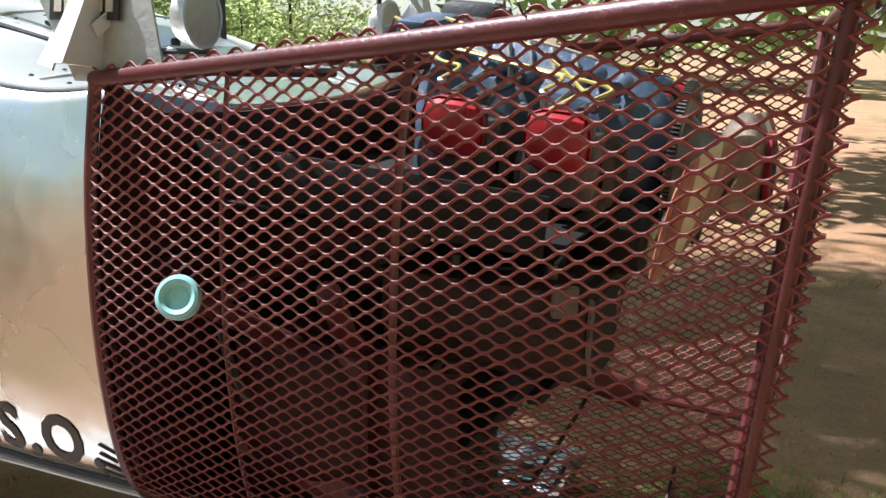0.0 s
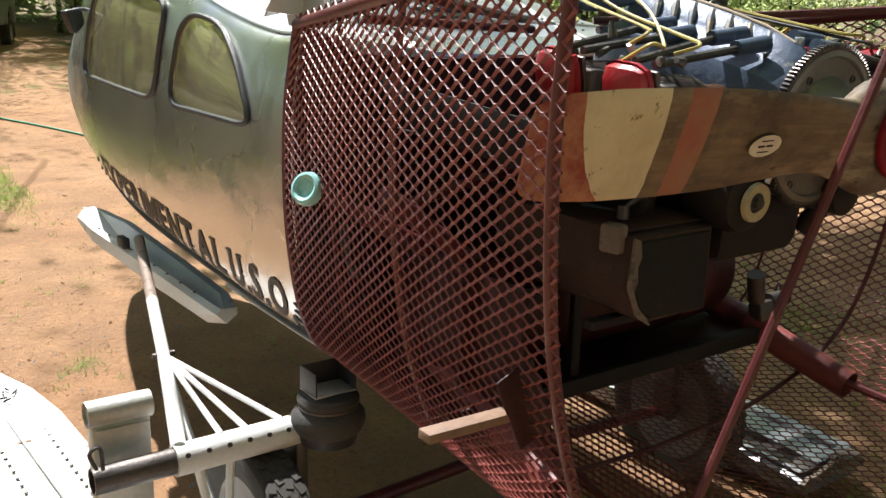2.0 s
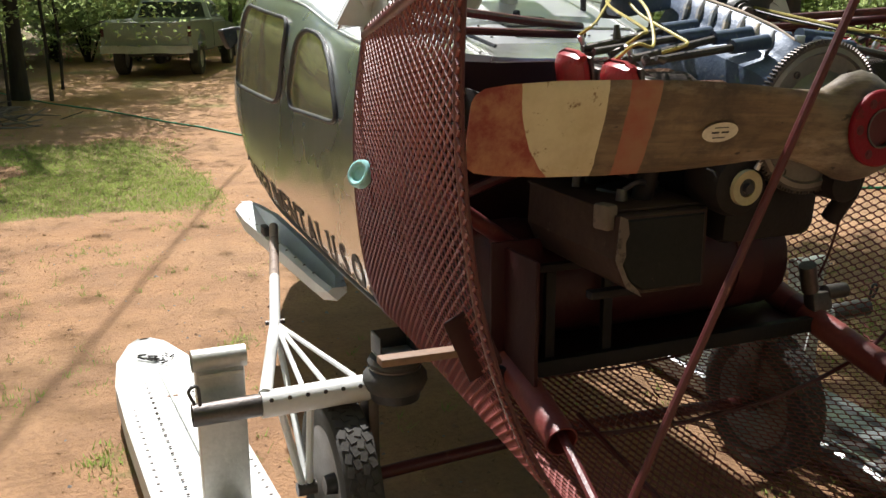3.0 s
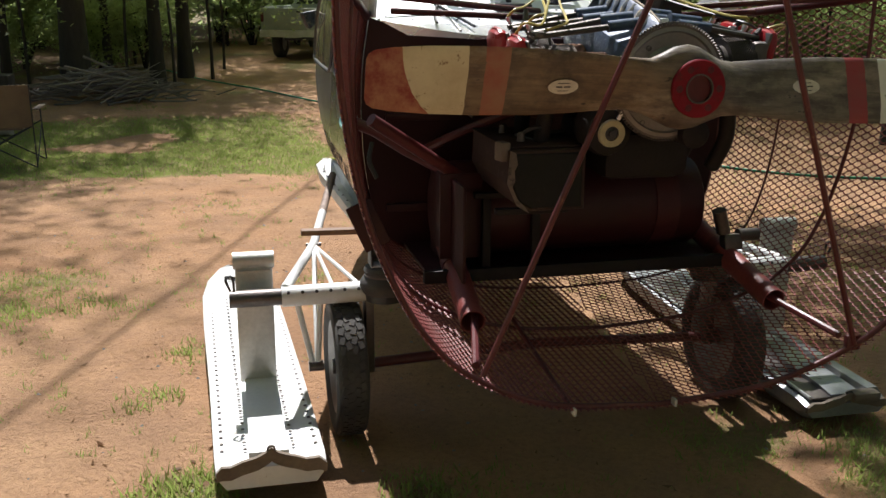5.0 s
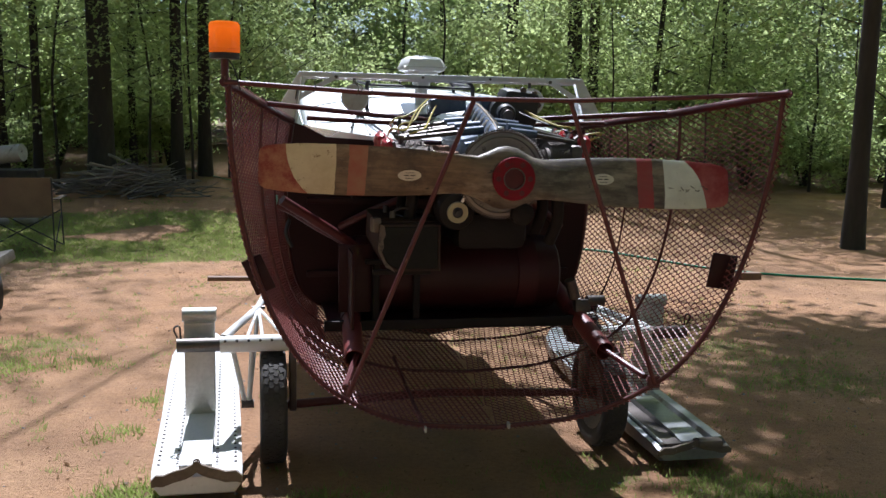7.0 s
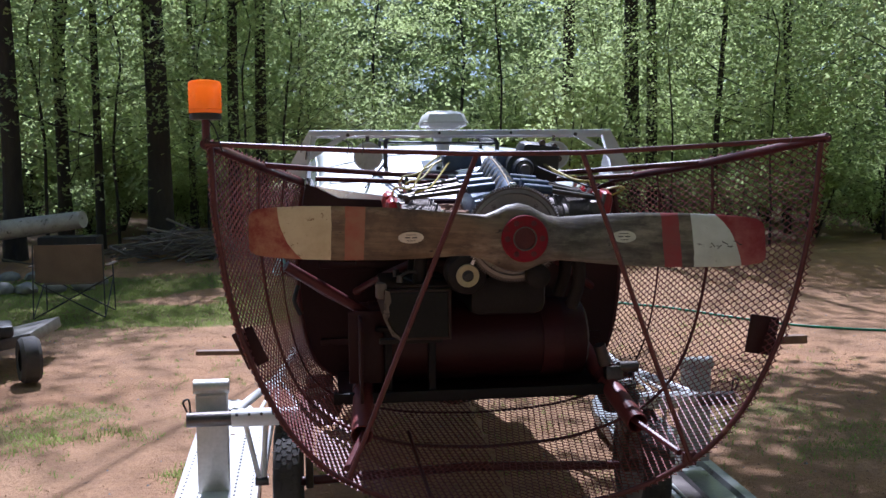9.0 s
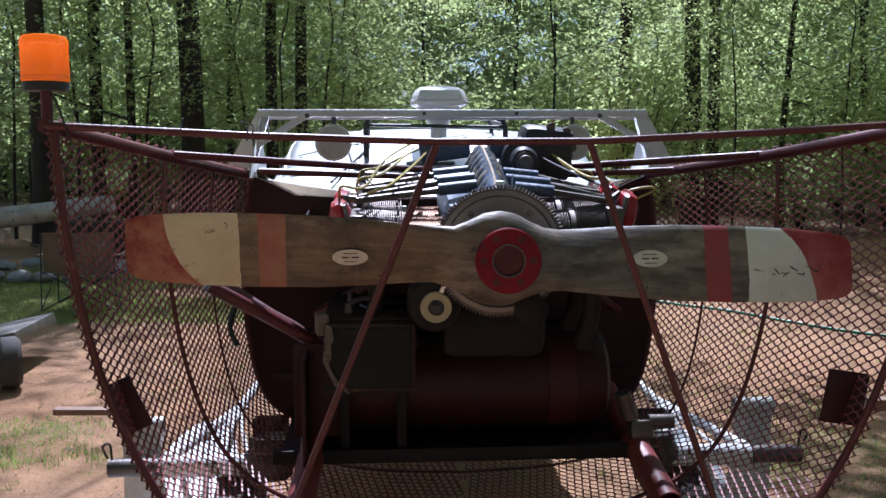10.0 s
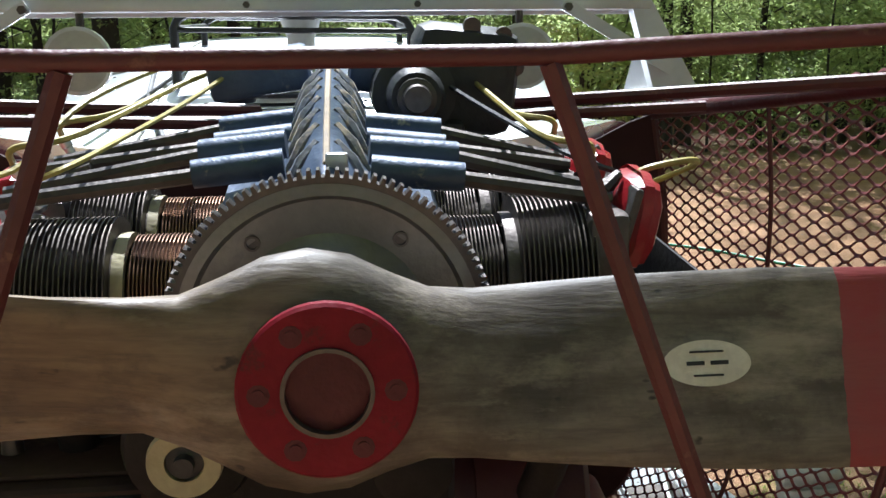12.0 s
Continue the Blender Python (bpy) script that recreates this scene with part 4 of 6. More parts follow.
part("case", loft([[(x * f, y, z * f + 0.02 * y) for x, z in end] for y, f in ((0.012, 0.96), (0.02, 1.0), (0.2, 1.01), (0.43, 1.0))]), M_DUSTY, bat, smooth=False)
part("end_panel", loft([[(x * f, y, z * f) for x, z in end] for y, f in ((0.006, 0.86), (0.011, 0.9), (0.014, 0.9))]), M_BOX, bat, "dark end panel with torn edge", smooth=False)
tear = [(-0.122, 0.092), (-0.106, 0.085), (-0.1, 0.05), (-0.11, 0.03), (-0.107, 0.0), (-0.116, -0.02), (-0.1, -0.055), (-0.07, -0.086), (-0.06, -0.102), (-0.1, -0.078), (-0.131, -0.01)]
part("torn_rim", loft([[(x, y, z) for x, z in tear] for y in (0.001, 0.008)]), M_DUSTPALE, bat, "torn tan edge of the sheet", smooth=False)
part("lid", box((0.0, 0.24, 0.1), (0.262, 0.4, 0.008), Matrix.Rotation(radians(1.2), 4, 'X'), 0.004), M_DUSTY, bat)
part("cable_clamp", box((-0.135, 0.05, 0.085), (0.035, 0.05, 0.06), Matrix.Rotation(radians(12), 4, 'Z'), 0.008), M_DUSTPALE, bat, "dusty clamp at the corner")
part("terminal", lathe([(0, 0), (0.014, 0), (0.012, 0.028), (0, 0.03)], at(-0.06, 0.10, 0.107), 12), M_STEEL, bat)
part("terminal", lathe([(0, 0), (0.014, 0), (0.012, 0.028), (0, 0.03)], at(-0.06, 0.30, 0.107), 12), M_STEEL, bat)
part("cable", tube(curve_pts([(-0.06, 0.10, 0.13), (-0.02, 0.09, 0.15), (0.05, 0.13, 0.13), (0.11, 0.2, 0.12)], 5), 0.007, 7), M_BLACK, bat)
for y in (0.10, 0.36):
    part("hanger", box((-0.02, y, -0.115), (0.24, 0.03, 0.02), None, 0.003), M_BAYDARK, bat)
part("hanger_leg", box((-0.09, 0.375, -0.255), (0.03, 0.02, 0.29), None, 0.003), M_BAYDARK, bat)
part("hanger_leg", box((0.09, 0.375, -0.255), (0.03, 0.02, 0.29), None, 0.003), M_BAYDARK, bat)
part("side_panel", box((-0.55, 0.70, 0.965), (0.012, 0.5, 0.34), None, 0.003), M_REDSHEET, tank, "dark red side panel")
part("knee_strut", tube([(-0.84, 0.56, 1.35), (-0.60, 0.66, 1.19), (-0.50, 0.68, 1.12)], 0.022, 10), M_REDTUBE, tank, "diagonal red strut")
# sheet also stops sunlight falling through the bay to the ground
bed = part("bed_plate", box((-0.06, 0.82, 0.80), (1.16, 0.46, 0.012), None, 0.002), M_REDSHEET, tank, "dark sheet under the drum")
part("bed_beam", box((-0.06, 0.58, 0.80), (1.2, 0.03, 0.045), None, 0.003), M_BAYDARK, tank)
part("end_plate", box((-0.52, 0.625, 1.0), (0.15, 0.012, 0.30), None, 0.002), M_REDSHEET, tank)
for s in (-1, 1):
    tt = thing("tail_tube", "open-ended dark red steel tail tube", "tube", "tail tubes")
    part("pipe", tube([(CX + s * 0.50, 0.95, 0.90), (CX + s * 0.54, 0.30, 0.725)], 0.042, 18, hollow=0.004), M_RED, tt)
    part("collar", tube([(CX + s * 0.518, 0.68, 0.827), (CX + s * 0.521, 0.63, 0.814)], 0.0445, 18), M_REDTUBE, tt, "bare pinkish collar")
    if s > 0:
        cl = part("clamp", box((CX + 0.535, 0.60, 0.86), (0.075, 0.05, 0.06), Matrix.Rotation(radians(-14), 4, 'X'), 0.01), M_STEEL, tt, "steel clamp with two stubs on the tube")
        part("stub", tube([(CX + 0.50, 0.60, 0.90), (CX + 0.47, 0.59, 0.985)], 0.026, 12), M_STEEL, cl)
        part("stub", tube([(CX + 0.56, 0.60, 0.885), (CX + 0.64, 0.60, 0.885)], 0.024, 12), M_STEEL, cl)

# ---- hull ----
HX = -0.065
HW = 0.935   # scale of the half widths below
# keel is set deep amidships to cut the light under the hull
HULL = [  # y, then half section from keel to roof centre
    (1.085, [(0, 0.66), (0.40, 0.70), (0.675, 0.835), (0.745, 0.95), (0.765, 1.18), (0.765, 1.42), (0.735, 1.61), (0.70, 1.652), (0.62, 1.64), (0.3, 1.60), (0, 1.59)]),
    (1.30, [(0, 0.57), (0.40, 0.65), (0.685, 0.84), (0.75, 0.95), (0.77, 1.18), (0.765, 1.42), (0.73, 1.59), (0.69, 1.64), (0.62, 1.655), (0.3, 1.665), (0, 1.668)]),
    (1.60, [(0, 0.57), (0.40, 0.65), (0.695, 0.86), (0.755, 0.97), (0.775, 1.20), (0.765, 1.44), (0.735, 1.61), (0.69, 1.68), (0.62, 1.71), (0.3, 1.765), (0, 1.78)]),
    (2.00, [(0, 0.55), (0.40, 0.65), (0.70, 0.885), (0.765, 1.0), (0.78, 1.22), (0.77, 1.46), (0.75, 1.66), (0.70, 1.765), (0.62, 1.80), (0.3, 1.835), (0, 1.84)]),
    (2.50, [(0, 0.55), (0.40, 0.66), (0.70, 0.92), (0.765, 1.03), (0.785, 1.24), (0.775, 1.48), (0.755, 1.70), (0.71, 1.80), (0.62, 1.835), (0.3, 1.86), (0, 1.865)]),
    (2.95, [(0, 0.59), (0.38, 0.7), (0.66, 0.96), (0.73, 1.06), (0.765, 1.25), (0.76, 1.48), (0.735, 1.69), (0.69, 1.79), (0.60, 1.82), (0.3, 1.85), (0, 1.855)]),
    (3.40, [(0, 0.68), (0.34, 0.78), (0.59, 0.99), (0.65, 1.08), (0.69, 1.26), (0.68, 1.46), (0.645, 1.64), (0.60, 1.72), (0.52, 1.75), (0.25, 1.78), (0, 1.785)]),
    (3.90, [(0, 0.86), (0.28, 0.90), (0.50, 1.02), (0.55, 1.10), (0.585, 1.25), (0.575, 1.42), (0.53, 1.55), (0.49, 1.60), (0.42, 1.62), (0.2, 1.64), (0, 1.645)]),
    (4.50, [(0, 0.95), (0.2, 0.98), (0.34, 1.06), (0.39, 1.13), (0.42, 1.24), (0.41, 1.34), (0.37, 1.42), (0.33, 1.45), (0.28, 1.46), (0.14, 1.475), (0, 1.48)]),
    (5.00, [(0, 1.05), (0.10, 1.07), (0.17, 1.11), (0.2, 1.15), (0.21, 1.2), (0.2, 1.25), (0.18, 1.29), (0.16, 1.31), (0.13, 1.32), (0.06, 1.33), (0, 1.333)]),
    (5.15, [(0, 1.14), (0.04, 1.145), (0.07, 1.155), (0.08, 1.17), (0.085, 1.19), (0.08, 1.21), (0.07, 1.225), (0.06, 1.233), (0.05, 1.238), (0.02, 1.24), (0, 1.241)]),
]


def smooth_rows(rows, n):
    """Extra stations between the given ones, by a smooth curve through each corner."""
    k = len(rows[0][1])
    lines = []
    for i in range(k):
        lines.append(curve_pts([(r[1][i][0] * HW, r[0], r[1][i][1]) for r in rows], n))
    return [[lines[i][j] for i in range(k)] for j in range(len(lines[0]))]


def ring_of(half, n=4):
    c = curve_pts(half, n)
    left = [Vector((HX - p.x, p.y, p.z)) for p in c]
    right = [Vector((HX + p.x, p.y, p.z)) for p in c]
    return left + right[-2:0:-1]


STATIONS = smooth_rows(HULL, 5)
hull = thing("boat_hull", "polished aluminium cabin hull with lettering low on its side", "hull")
part("shell", loft([ring_of(h) for h in STATIONS]), M_ALU, hull, "polished aluminium shell with soft reflections", smooth=True)
shell = bpy.data.objects["shell"]
shell.data.materials.append(M_ROOF)
shell.data.materials.append(M_BOTTOM)
SEAM_Y = [h[7].y for h in STATIONS]
SEAM_Z = [h[7].z for h in STATIONS]
CHINE_Z = [h[2].z for h in STATIONS]
for f in shell.data.polygons:
    c = f.center
    if c.y > 1.09 and c.z > np.interp(c.y, SEAM_Y, SEAM_Z) + 0.002:
        f.material_index = 1
    elif c.z < np.interp(c.y, SEAM_Y, CHINE_Z) - 0.003:
        f.material_index = 2


def hull_x(y, z):
    """Half width of the hull's side at a place."""
    j = 0
    while j < len(STATIONS) - 2 and STATIONS[j + 1][0].y < y:
        j += 1
    a, b = STATIONS[j], STATIONS[j + 1]
    f = (y - a[0].y) / (b[0].y - a[0].y)
    row = curve_pts([p.lerp(q, f) for p, q in zip(a, b)], 4)
    best = 0.0
    for p, q in zip(row, row[1:]):
        if min(p.z, q.z) <= z <= max(p.z, q.z) and abs(q.z - p.z) > 1e-6:
            g = (z - p.z) / (q.z - p.z)
            best = max(best, p.x + (q.x - p.x) * g)
    return best


def on_side(y, z, out=0.0):
    return Vector((HX - hull_x(y, z) - out, y, z))


def rounded(poly, r, n=6):
    out = []
    P = [Vector((a, b, 0)) for a, b in poly]
    for i, p in enumerate(P):
        a, b = P[i - 1], P[(i + 1) % len(P)]
        da, db = (a - p), (b - p)
        ra = min(r, da.length * 0.45)
        rb = min(r, db.length * 0.45)
        s, e = p + da.normalized() * ra, p + db.normalized() * rb
        for k in range(n + 1):
            t = k / n
            q = s * (1 - t) ** 2 + p * 2 * t * (1 - t) + e * t * t
            out.append((q.x, q.y))
    return out


def make_window(poly, r):
    w = rounded(poly, r)
    # more points on long edges so the pane follows the curved side
    loop = []
    for a, b in zip(w, w[1:] + w[:1]):
        d = math.hypot(b[0] - a[0], b[1] - a[1])
        k = max(1, int(d / 0.06))
        loop += [(a[0] + (b[0] - a[0]) * i / k, a[1] + (b[1] - a[1]) * i / k) for i in range(k)]
    win = part("window_pane", bmesh.new(), M_WINDOW, hull, "curved window pane with a pale gold tint")
    bm = bmesh.new()
    cy, cz = sum(p[0] for p in loop) / len(loop), sum(p[1] for p in loop) / len(loop)
    rings = []
    for s in (1.0, 0.75, 0.5, 0.25):
        rings.append([bm.verts.new(on_side(cy + (y - cy) * s, cz + (z - cz) * s, 0.004)) for y, z in loop])
    c = bm.verts.new(on_side(cy, cz, 0.004))
    n = len(loop)
    for a, b in zip(rings, rings[1:]):
        for k in range(n):
            bm.faces.new((a[k], a[(k + 1) % n], b[(k + 1) % n], b[k]))
    for k in range(n):
        bm.faces.new((rings[-1][k], rings[-1][(k + 1) % n], c))
    bmesh.ops.recalc_face_normals(bm, faces=bm.faces)
    bm.to_mesh(win.data)
    bm.free()
    win.data.shade_smooth()
    bm = bmesh.new()
    pts = [on_side(y, z, 0.006) for y, z in loop]
    pts = pts + pts[:2]
    add_tube(bm, pts, 0.0085, 8, caps=False)
    bmesh.ops.recalc_face_normals(bm, faces=bm.faces)
    part("rubber_seal", bm, M_BLACK, win, "black rubber window seal")


make_window([(2.76, 1.77), (2.0, 1.708), (2.09, 1.392), (2.96, 1.415)], 0.09)
make_window([(1.86, 1.685), (1.62, 1.655), (1.47, 1.565), (1.37, 1.45), (1.345, 1.392), (1.955, 1.392)], 0.10)

# seams, straps and fasteners on the roof
def roof_point(x, y, up=0.0):
    j = int(np.clip(np.searchsorted(SEAM_Y, y) - 1, 0, len(STATIONS) - 2))
    a, b = STATIONS[j], STATIONS[j + 1]
    f = min(1.0, max(0.0, (y - a[0].y) / (b[0].y - a[0].y)))
    row = sorted([(p.lerp(q, f).x, p.lerp(q, f).z) for p, q in zip(a[7:], b[7:])])
    return Vector((HX + x, y, float(np.interp(abs(x), [r[0] for r in row], [r[1] for r in row])) + up))


for x in (-0.34, 0.34):
    part("roof_panel_seam", tube([roof_point(x, 1.1 + 0.1 * k, 0.003) for k in range(24)], 0.005, 6), M_PLATE, hull)
for y in (1.32, 1.72, 2.3):
    part("roof_panel_seam", tube([roof_point(-0.6 + 0.1 * k, y, 0.003) for k in range(13)], 0.005, 6), M_PLATE, hull)
for y in (1.26, 1.36, 1.68):
    for k in range(14):
        part("roof_rivet", lathe([(0.006, 0), (0.004, 0.003), (0, 0.004)], Matrix.Translation(roof_point(-0.585 + 0.09 * k, y, 0.001)), 6), M_STEEL, hull)
part("roof_cord", tube([roof_point(-0.40, 1.75, 0.01), roof_point(-0.36, 1.4, 0.012), roof_point(-0.28, 1.12, 0.02)], 0.006, 6), M_BLACK, hull, "black cord across the roof")
part("roof_cord", tube([roof_point(-0.30, 1.6, 0.01), roof_point(-0.40, 1.3, 0.012), roof_point(-0.43, 1.11, 0.02)], 0.005, 6), M_BLACK, hull)

# seam between roof and side
seam = [Vector((HX - p[7].x - 0.002, p[7].y, p[7].z + 0.004)) for p in STATIONS[:32]]
part("roof_seam", tube(seam, 0.005, 6), M_ALUBAR, hull)
chine = [Vector((HX - p[2].x - 0.004, p[2].y, p[2].z)) for p in STATIONS[:30]]
part("chine_strip", tube(chine, 0.012, 8), M_BLACK, hull, "dark chine moulding")


SERIFS = {"E": "bl tl", "X": "bl br tl tr", "P": "bl tl", "R": "bl br tl", "I": "bl tl", "M": "bl br tl tr", "N": "bl tl tr", "T": "bm", "A": "bl br", "L": "bl tl", "U": "tl tr"}


def glyph(ch):
    """One bold capital with slab serifs, as flat mesh data."""
    cu = bpy.data.curves.new("glyph", 'FONT')
    cu.body = ch
    cu.size = 1.0
    cu.offset = 0.035
    cu.resolution_u = 3
    ob = bpy.data.objects.new("glyph", cu)
    scene.collection.objects.link(ob)
    bpy.context.view_layer.update()
    me = bpy.data.meshes.new_from_object(ob.evaluated_get(bpy.context.evaluated_depsgraph_get()))
    bpy.data.objects.remove(ob)
    bm = bmesh.new()
    bm.from_mesh(me)
    bmesh.ops.triangulate(bm, faces=bm.faces)
    lo, hi = min(v.co.x for v in bm.verts), max(v.co.x for v in bm.verts)
    top = max(v.co.y for v in bm.verts)
    for code in SERIFS.get(ch, "").split():
        y0, y1 = (-0.02, 0.03) if code[0] == "b" else (top - 0.05, top)
        c = {"l": lo + 0.055, "r": hi - 0.055, "m": (lo + hi) / 2}[code[1]]
        vs = [bm.verts.new((x, y, 0.001)) for x, y in ((c - 0.13, y0), (c + 0.13, y0), (c + 0.13, y1), (c - 0.13, y1))]
        bm.faces.new(vs)
    for v in bm.verts:
        v.co.x -= lo
    return bm, hi - lo


def lettering(text, y_start, y_end, height):
    """Lettering laid onto the hull's side, above the chine: one mesh a letter."""
    glyphs = [glyph(ch) for ch in text]
    total = sum(w + 0.12 for _, w in glyphs) - 0.12
    word = part("lettering", bmesh.new(), M_LETTER, hull, "bold dark serif lettering")
    x = 0.0
    for bm, w in glyphs:
        bmesh.ops.subdivide_edges(bm, edges=[e for e in bm.edges if e.calc_length() > 0.14], cuts=3)
        bmesh.ops.triangulate(bm, faces=bm.faces)
        for v in bm.verts:
            y = y_start + (y_end - y_start) * (x + v.co.x) / total
            zc = np.interp(y, [p[2].y for p in STATIONS], [p[2].z for p in STATIONS])
            v.co = on_side(y, zc + float(np.interp(y, (1.2, 1.6, 2.8), (0.05, 0.042, 0.04))) + v.co.y * height, 0.0025 + v.co.z * 0.5)
        part("letter", bm, M_LETTER, word, smooth=False)
        x += w + 0.12


lettering("EXPERIMENTAL", 2.86, 1.60, 0.15)
lettering("U.S.O.", 1.55, 1.14, 0.15)
for i in range(4):
    zc = 0.87 + i * 0.022
    part("stripe", tube([on_side(1.15 - i * 0.004, zc + 0.01, 0.002), on_side(1.10, zc - 0.004, 0.002)], 0.0028, 5), M_LETTER, hull)
part("bottom_strip", tube([(HX - 0.60, 1.12, 0.80), (HX - 0.625, 1.75, 0.825)], [0.016, 0.016], 4), M_WHITE, hull)
for y, z in ((2.98, 1.06), (2.93, 1.01), (2.86, 1.0), (3.0, 1.02)):
    part("rivet_hole", lathe([(0.011, 0), (0.011, 0.003), (0, 0.003)], Matrix.Translation(on_side(y, z)) @ Matrix.Rotation(radians(-90), 4, 'Y'), 10), M_BLACK, hull)

# mirror on the hull
mirror = thing("wing_mirror", "black wing mirror beside the front window", "mirror", at=(-0.765, 3.0, 1.64))
part("arm", tube(curve_pts([(0.06, 0.05, 0.03), (-0.03, 0.0, 0.03), (-0.07, -0.02, 0.01)], 4), 0.010, 8), M_BLACK, mirror)
tilt = Matrix.Rotation(radians(28), 4, 'Z') @ Matrix.Rotation(radians(-14), 4, 'Y')
part("housing", loft([[tilt @ Vector((x * f - 0.07, y, z * f)) for x, z in rounded([(-0.06, 0.06), (0.055, 0.045), (0.05, -0.04), (-0.03, -0.075)], 0.025, 4)] for y, f in ((-0.03, 0.96), (-0.024, 1.0), (0.01, 0.95), (0.035, 0.55))]), M_BLACK, mirror)
part("glass", loft([[tilt @ Vector((x * f - 0.07, y, z * f)) for x, z in rounded([(-0.06, 0.06), (0.055, 0.045), (0.05, -0.04), (-0.03, -0.075)], 0.025, 4)] for y, f in ((-0.033, 0.84), (-0.031, 0.86))]), M_GLASSDARK, mirror)
mirror.scale = (0.78, 0.78, 0.78)

# roof things
vent = thing("roof_vent", "white rounded roof ventilator box", "ventilator", at=(-0.08, 1.56, 1.76))
bm = loft([[(sx * w, sy * d, z) for sx, sy in ((-1, -0.6), (-0.8, -1), (0.8, -1), (1, -0.6), (1, 0.6), (0.8, 1), (-0.8, 1), (-1, 0.6))] for z, w, d in ((0.172, 0.095, 0.10), (0.18, 0.112, 0.12), (0.2, 0.114, 0.125), (0.235, 0.098, 0.11), (0.249, 0.078, 0.08))])
part("cover", bm, M_WHITE, vent)
part("pedestal", lathe([(0, -0.03), (0.032, -0.03), (0.034, 0.08), (0.05, 0.12), (0.085, 0.155), (0.09, 0.172), (0, 0.172)], None, 20), M_WHITE, vent)
part("band", box((0, 0, 0.195), (0.228, 0.25, 0.006), None, 0.002), M_PLATE, vent)
part("grip", box((0, -0.02, 0.25), (0.09, 0.05, 0.012), None, 0.004), M_WHITE, vent)
rack = thing("roof_rack", "low black tubular roof rack", "rack", at=(0, 0, 0))
loop = [(-0.375, 1.5, 1.73), (-0.375, 1.5, 1.862), (-0.365, 1.5, 1.882), (-0.34, 1.5, 1.895), (0.15, 1.5, 1.886), (0.175, 1.5, 1.875), (0.187, 1.5, 1.855), (0.19, 1.5, 1.73)]
part("hoop", tube(loop, 0.011, 8), M_BLACK, rack)
part("hoop", tube([(x, y + 0.5, z + 0.015) for x, y, z in loop], 0.009, 8), M_BLACK, rack)
for x in (-0.37, 0.185):
    part("side_bar", tube([(x, 1.5, 1.86), (x, 2.0, 1.885)], 0.008, 8), M_BLACK, rack)
part("slat", tube([(-0.37, 1.5, 1.858), (0.185, 1.5, 1.85)], 0.007, 8), M_BLACK, rack)
hatch = thing("roof_hatch", "round black-rimmed roof hatch with a knob", "hatch", at=(-0.12, 1.42, 1.70))
part("lid", lathe([(0, 0.02), (0.085, 0.018), (0.092, 0.012), (0.092, 0.0), (0.095, -0.01), (0, -0.01)]), M_PLATE, hatch)
part("rim", lathe([(0.088, 0.0), (0.098, 0.0), (0.1, 0.008), (0.094, 0.014), (0.088, 0.012)]), M_BLACK, hatch)
part("knob", lathe([(0, 0.02), (0.012, 0.02), (0.012, 0.034), (0.008, 0.038), (0, 0.039)]), M_BLACK, hatch)

# light bar over the engine bay
bar = thing("light_bar", "bare aluminium roof light bar with bolted braces", "bar")
part("top_beam", box((-0.052, 1.083, 1.889), (1.39, 0.045, 0.026), None, 0.003), M_BRIGHT, bar)
part("rear_lip", box((-0.052, 1.108, 1.884), (1.36, 0.006, 0.032), None, 0.001), M_BRIGHT, bar)
for s in (-1, 1):
    x0 = -0.052 + s * 0.693
    poly = [(x0, 1.90), (x0 + s * 0.115, 1.70), (x0 + s * 0.02, 1.69), (x0 - s * 0.035, 1.875)]
    bm = loft([[(x, 1.065, z) for x, z in poly], [(x, 1.10, z) for x, z in poly]])
    part("end_plate", bm, M_BRIGHT, bar, smooth=False)
    bm = loft([[(x0 + s * 0.0, 1.10, 1.875), (x0 - s * 0.003, 1.24, 1.69), (x0 + s * 0.10, 1.10, 1.685)], [(x0 + s * 0.004, 1.10, 1.878), (x0 + s * 0.001, 1.24, 1.693), (x0 + s * 0.104, 1.10, 1.688)]])
    part("gusset", bm, M_BRIGHT, bar, smooth=False)
    ia, oa = Vector((x0 - s * 0.18, 1.05, 1.887)), Vector((x0 + s * 0.045, 1.05, 1.755))
    n = (oa - ia).cross(Vector((0, 1, 0))).normalized() * 0.012
    part("brace", loft([[ia - n + Vector((0, d, 0)), ia + n + Vector((0, d, 0)), oa + n + Vector((0, d, 0)), oa - n + Vector((0, d, 0))] for d in (0, 0.005)]), M_BRIGHT, bar, "flat aluminium brace", smooth=False)
    part("brace_bolt", lathe([(0.009, 0), (0.009, 0.006), (0, 0.006)], at(x0 - s * 0.172, 1.047, 1.880) @ Matrix.Rotation(radians(90), 4, 'X'), 6), M_STEEL, bar)
    lamp = thing("work_lamp", "round work lamp hung under the light bar", "lamp", "work lamps", at=(x0 - s * 0.262, 1.06, 1.785))
    part("bowl", lathe([(0, 0.06), (0.03, 0.055), (0.055, 0.035), (0.062, 0.0), (0.06, -0.004), (0.0, -0.006)], ALONG_Y, 24), M_PLATE, lamp)
    part("rim", lathe([(0.058, -0.006), (0.065, -0.006), (0.066, 0.004), (0.06, 0.006)], ALONG_Y, 24), M_ALUBAR, lamp)
    part("stem", tube([(0, 0.035, 0.05), (0, 0.035, 0.10)], 0.008, 8), M_STEEL, lamp)
for x in (-0.16, 0.17):
    part("bolt", lathe([(0.007, 0), (0.007, 0.006), (0, 0.006)], at(x, 1.058, 1.888) @ Matrix.Rotation(radians(90), 4, 'X'), 6), M_STEEL, bar)
sign = thing("name_plate", "black maker's plate on a grey upright", "plate")
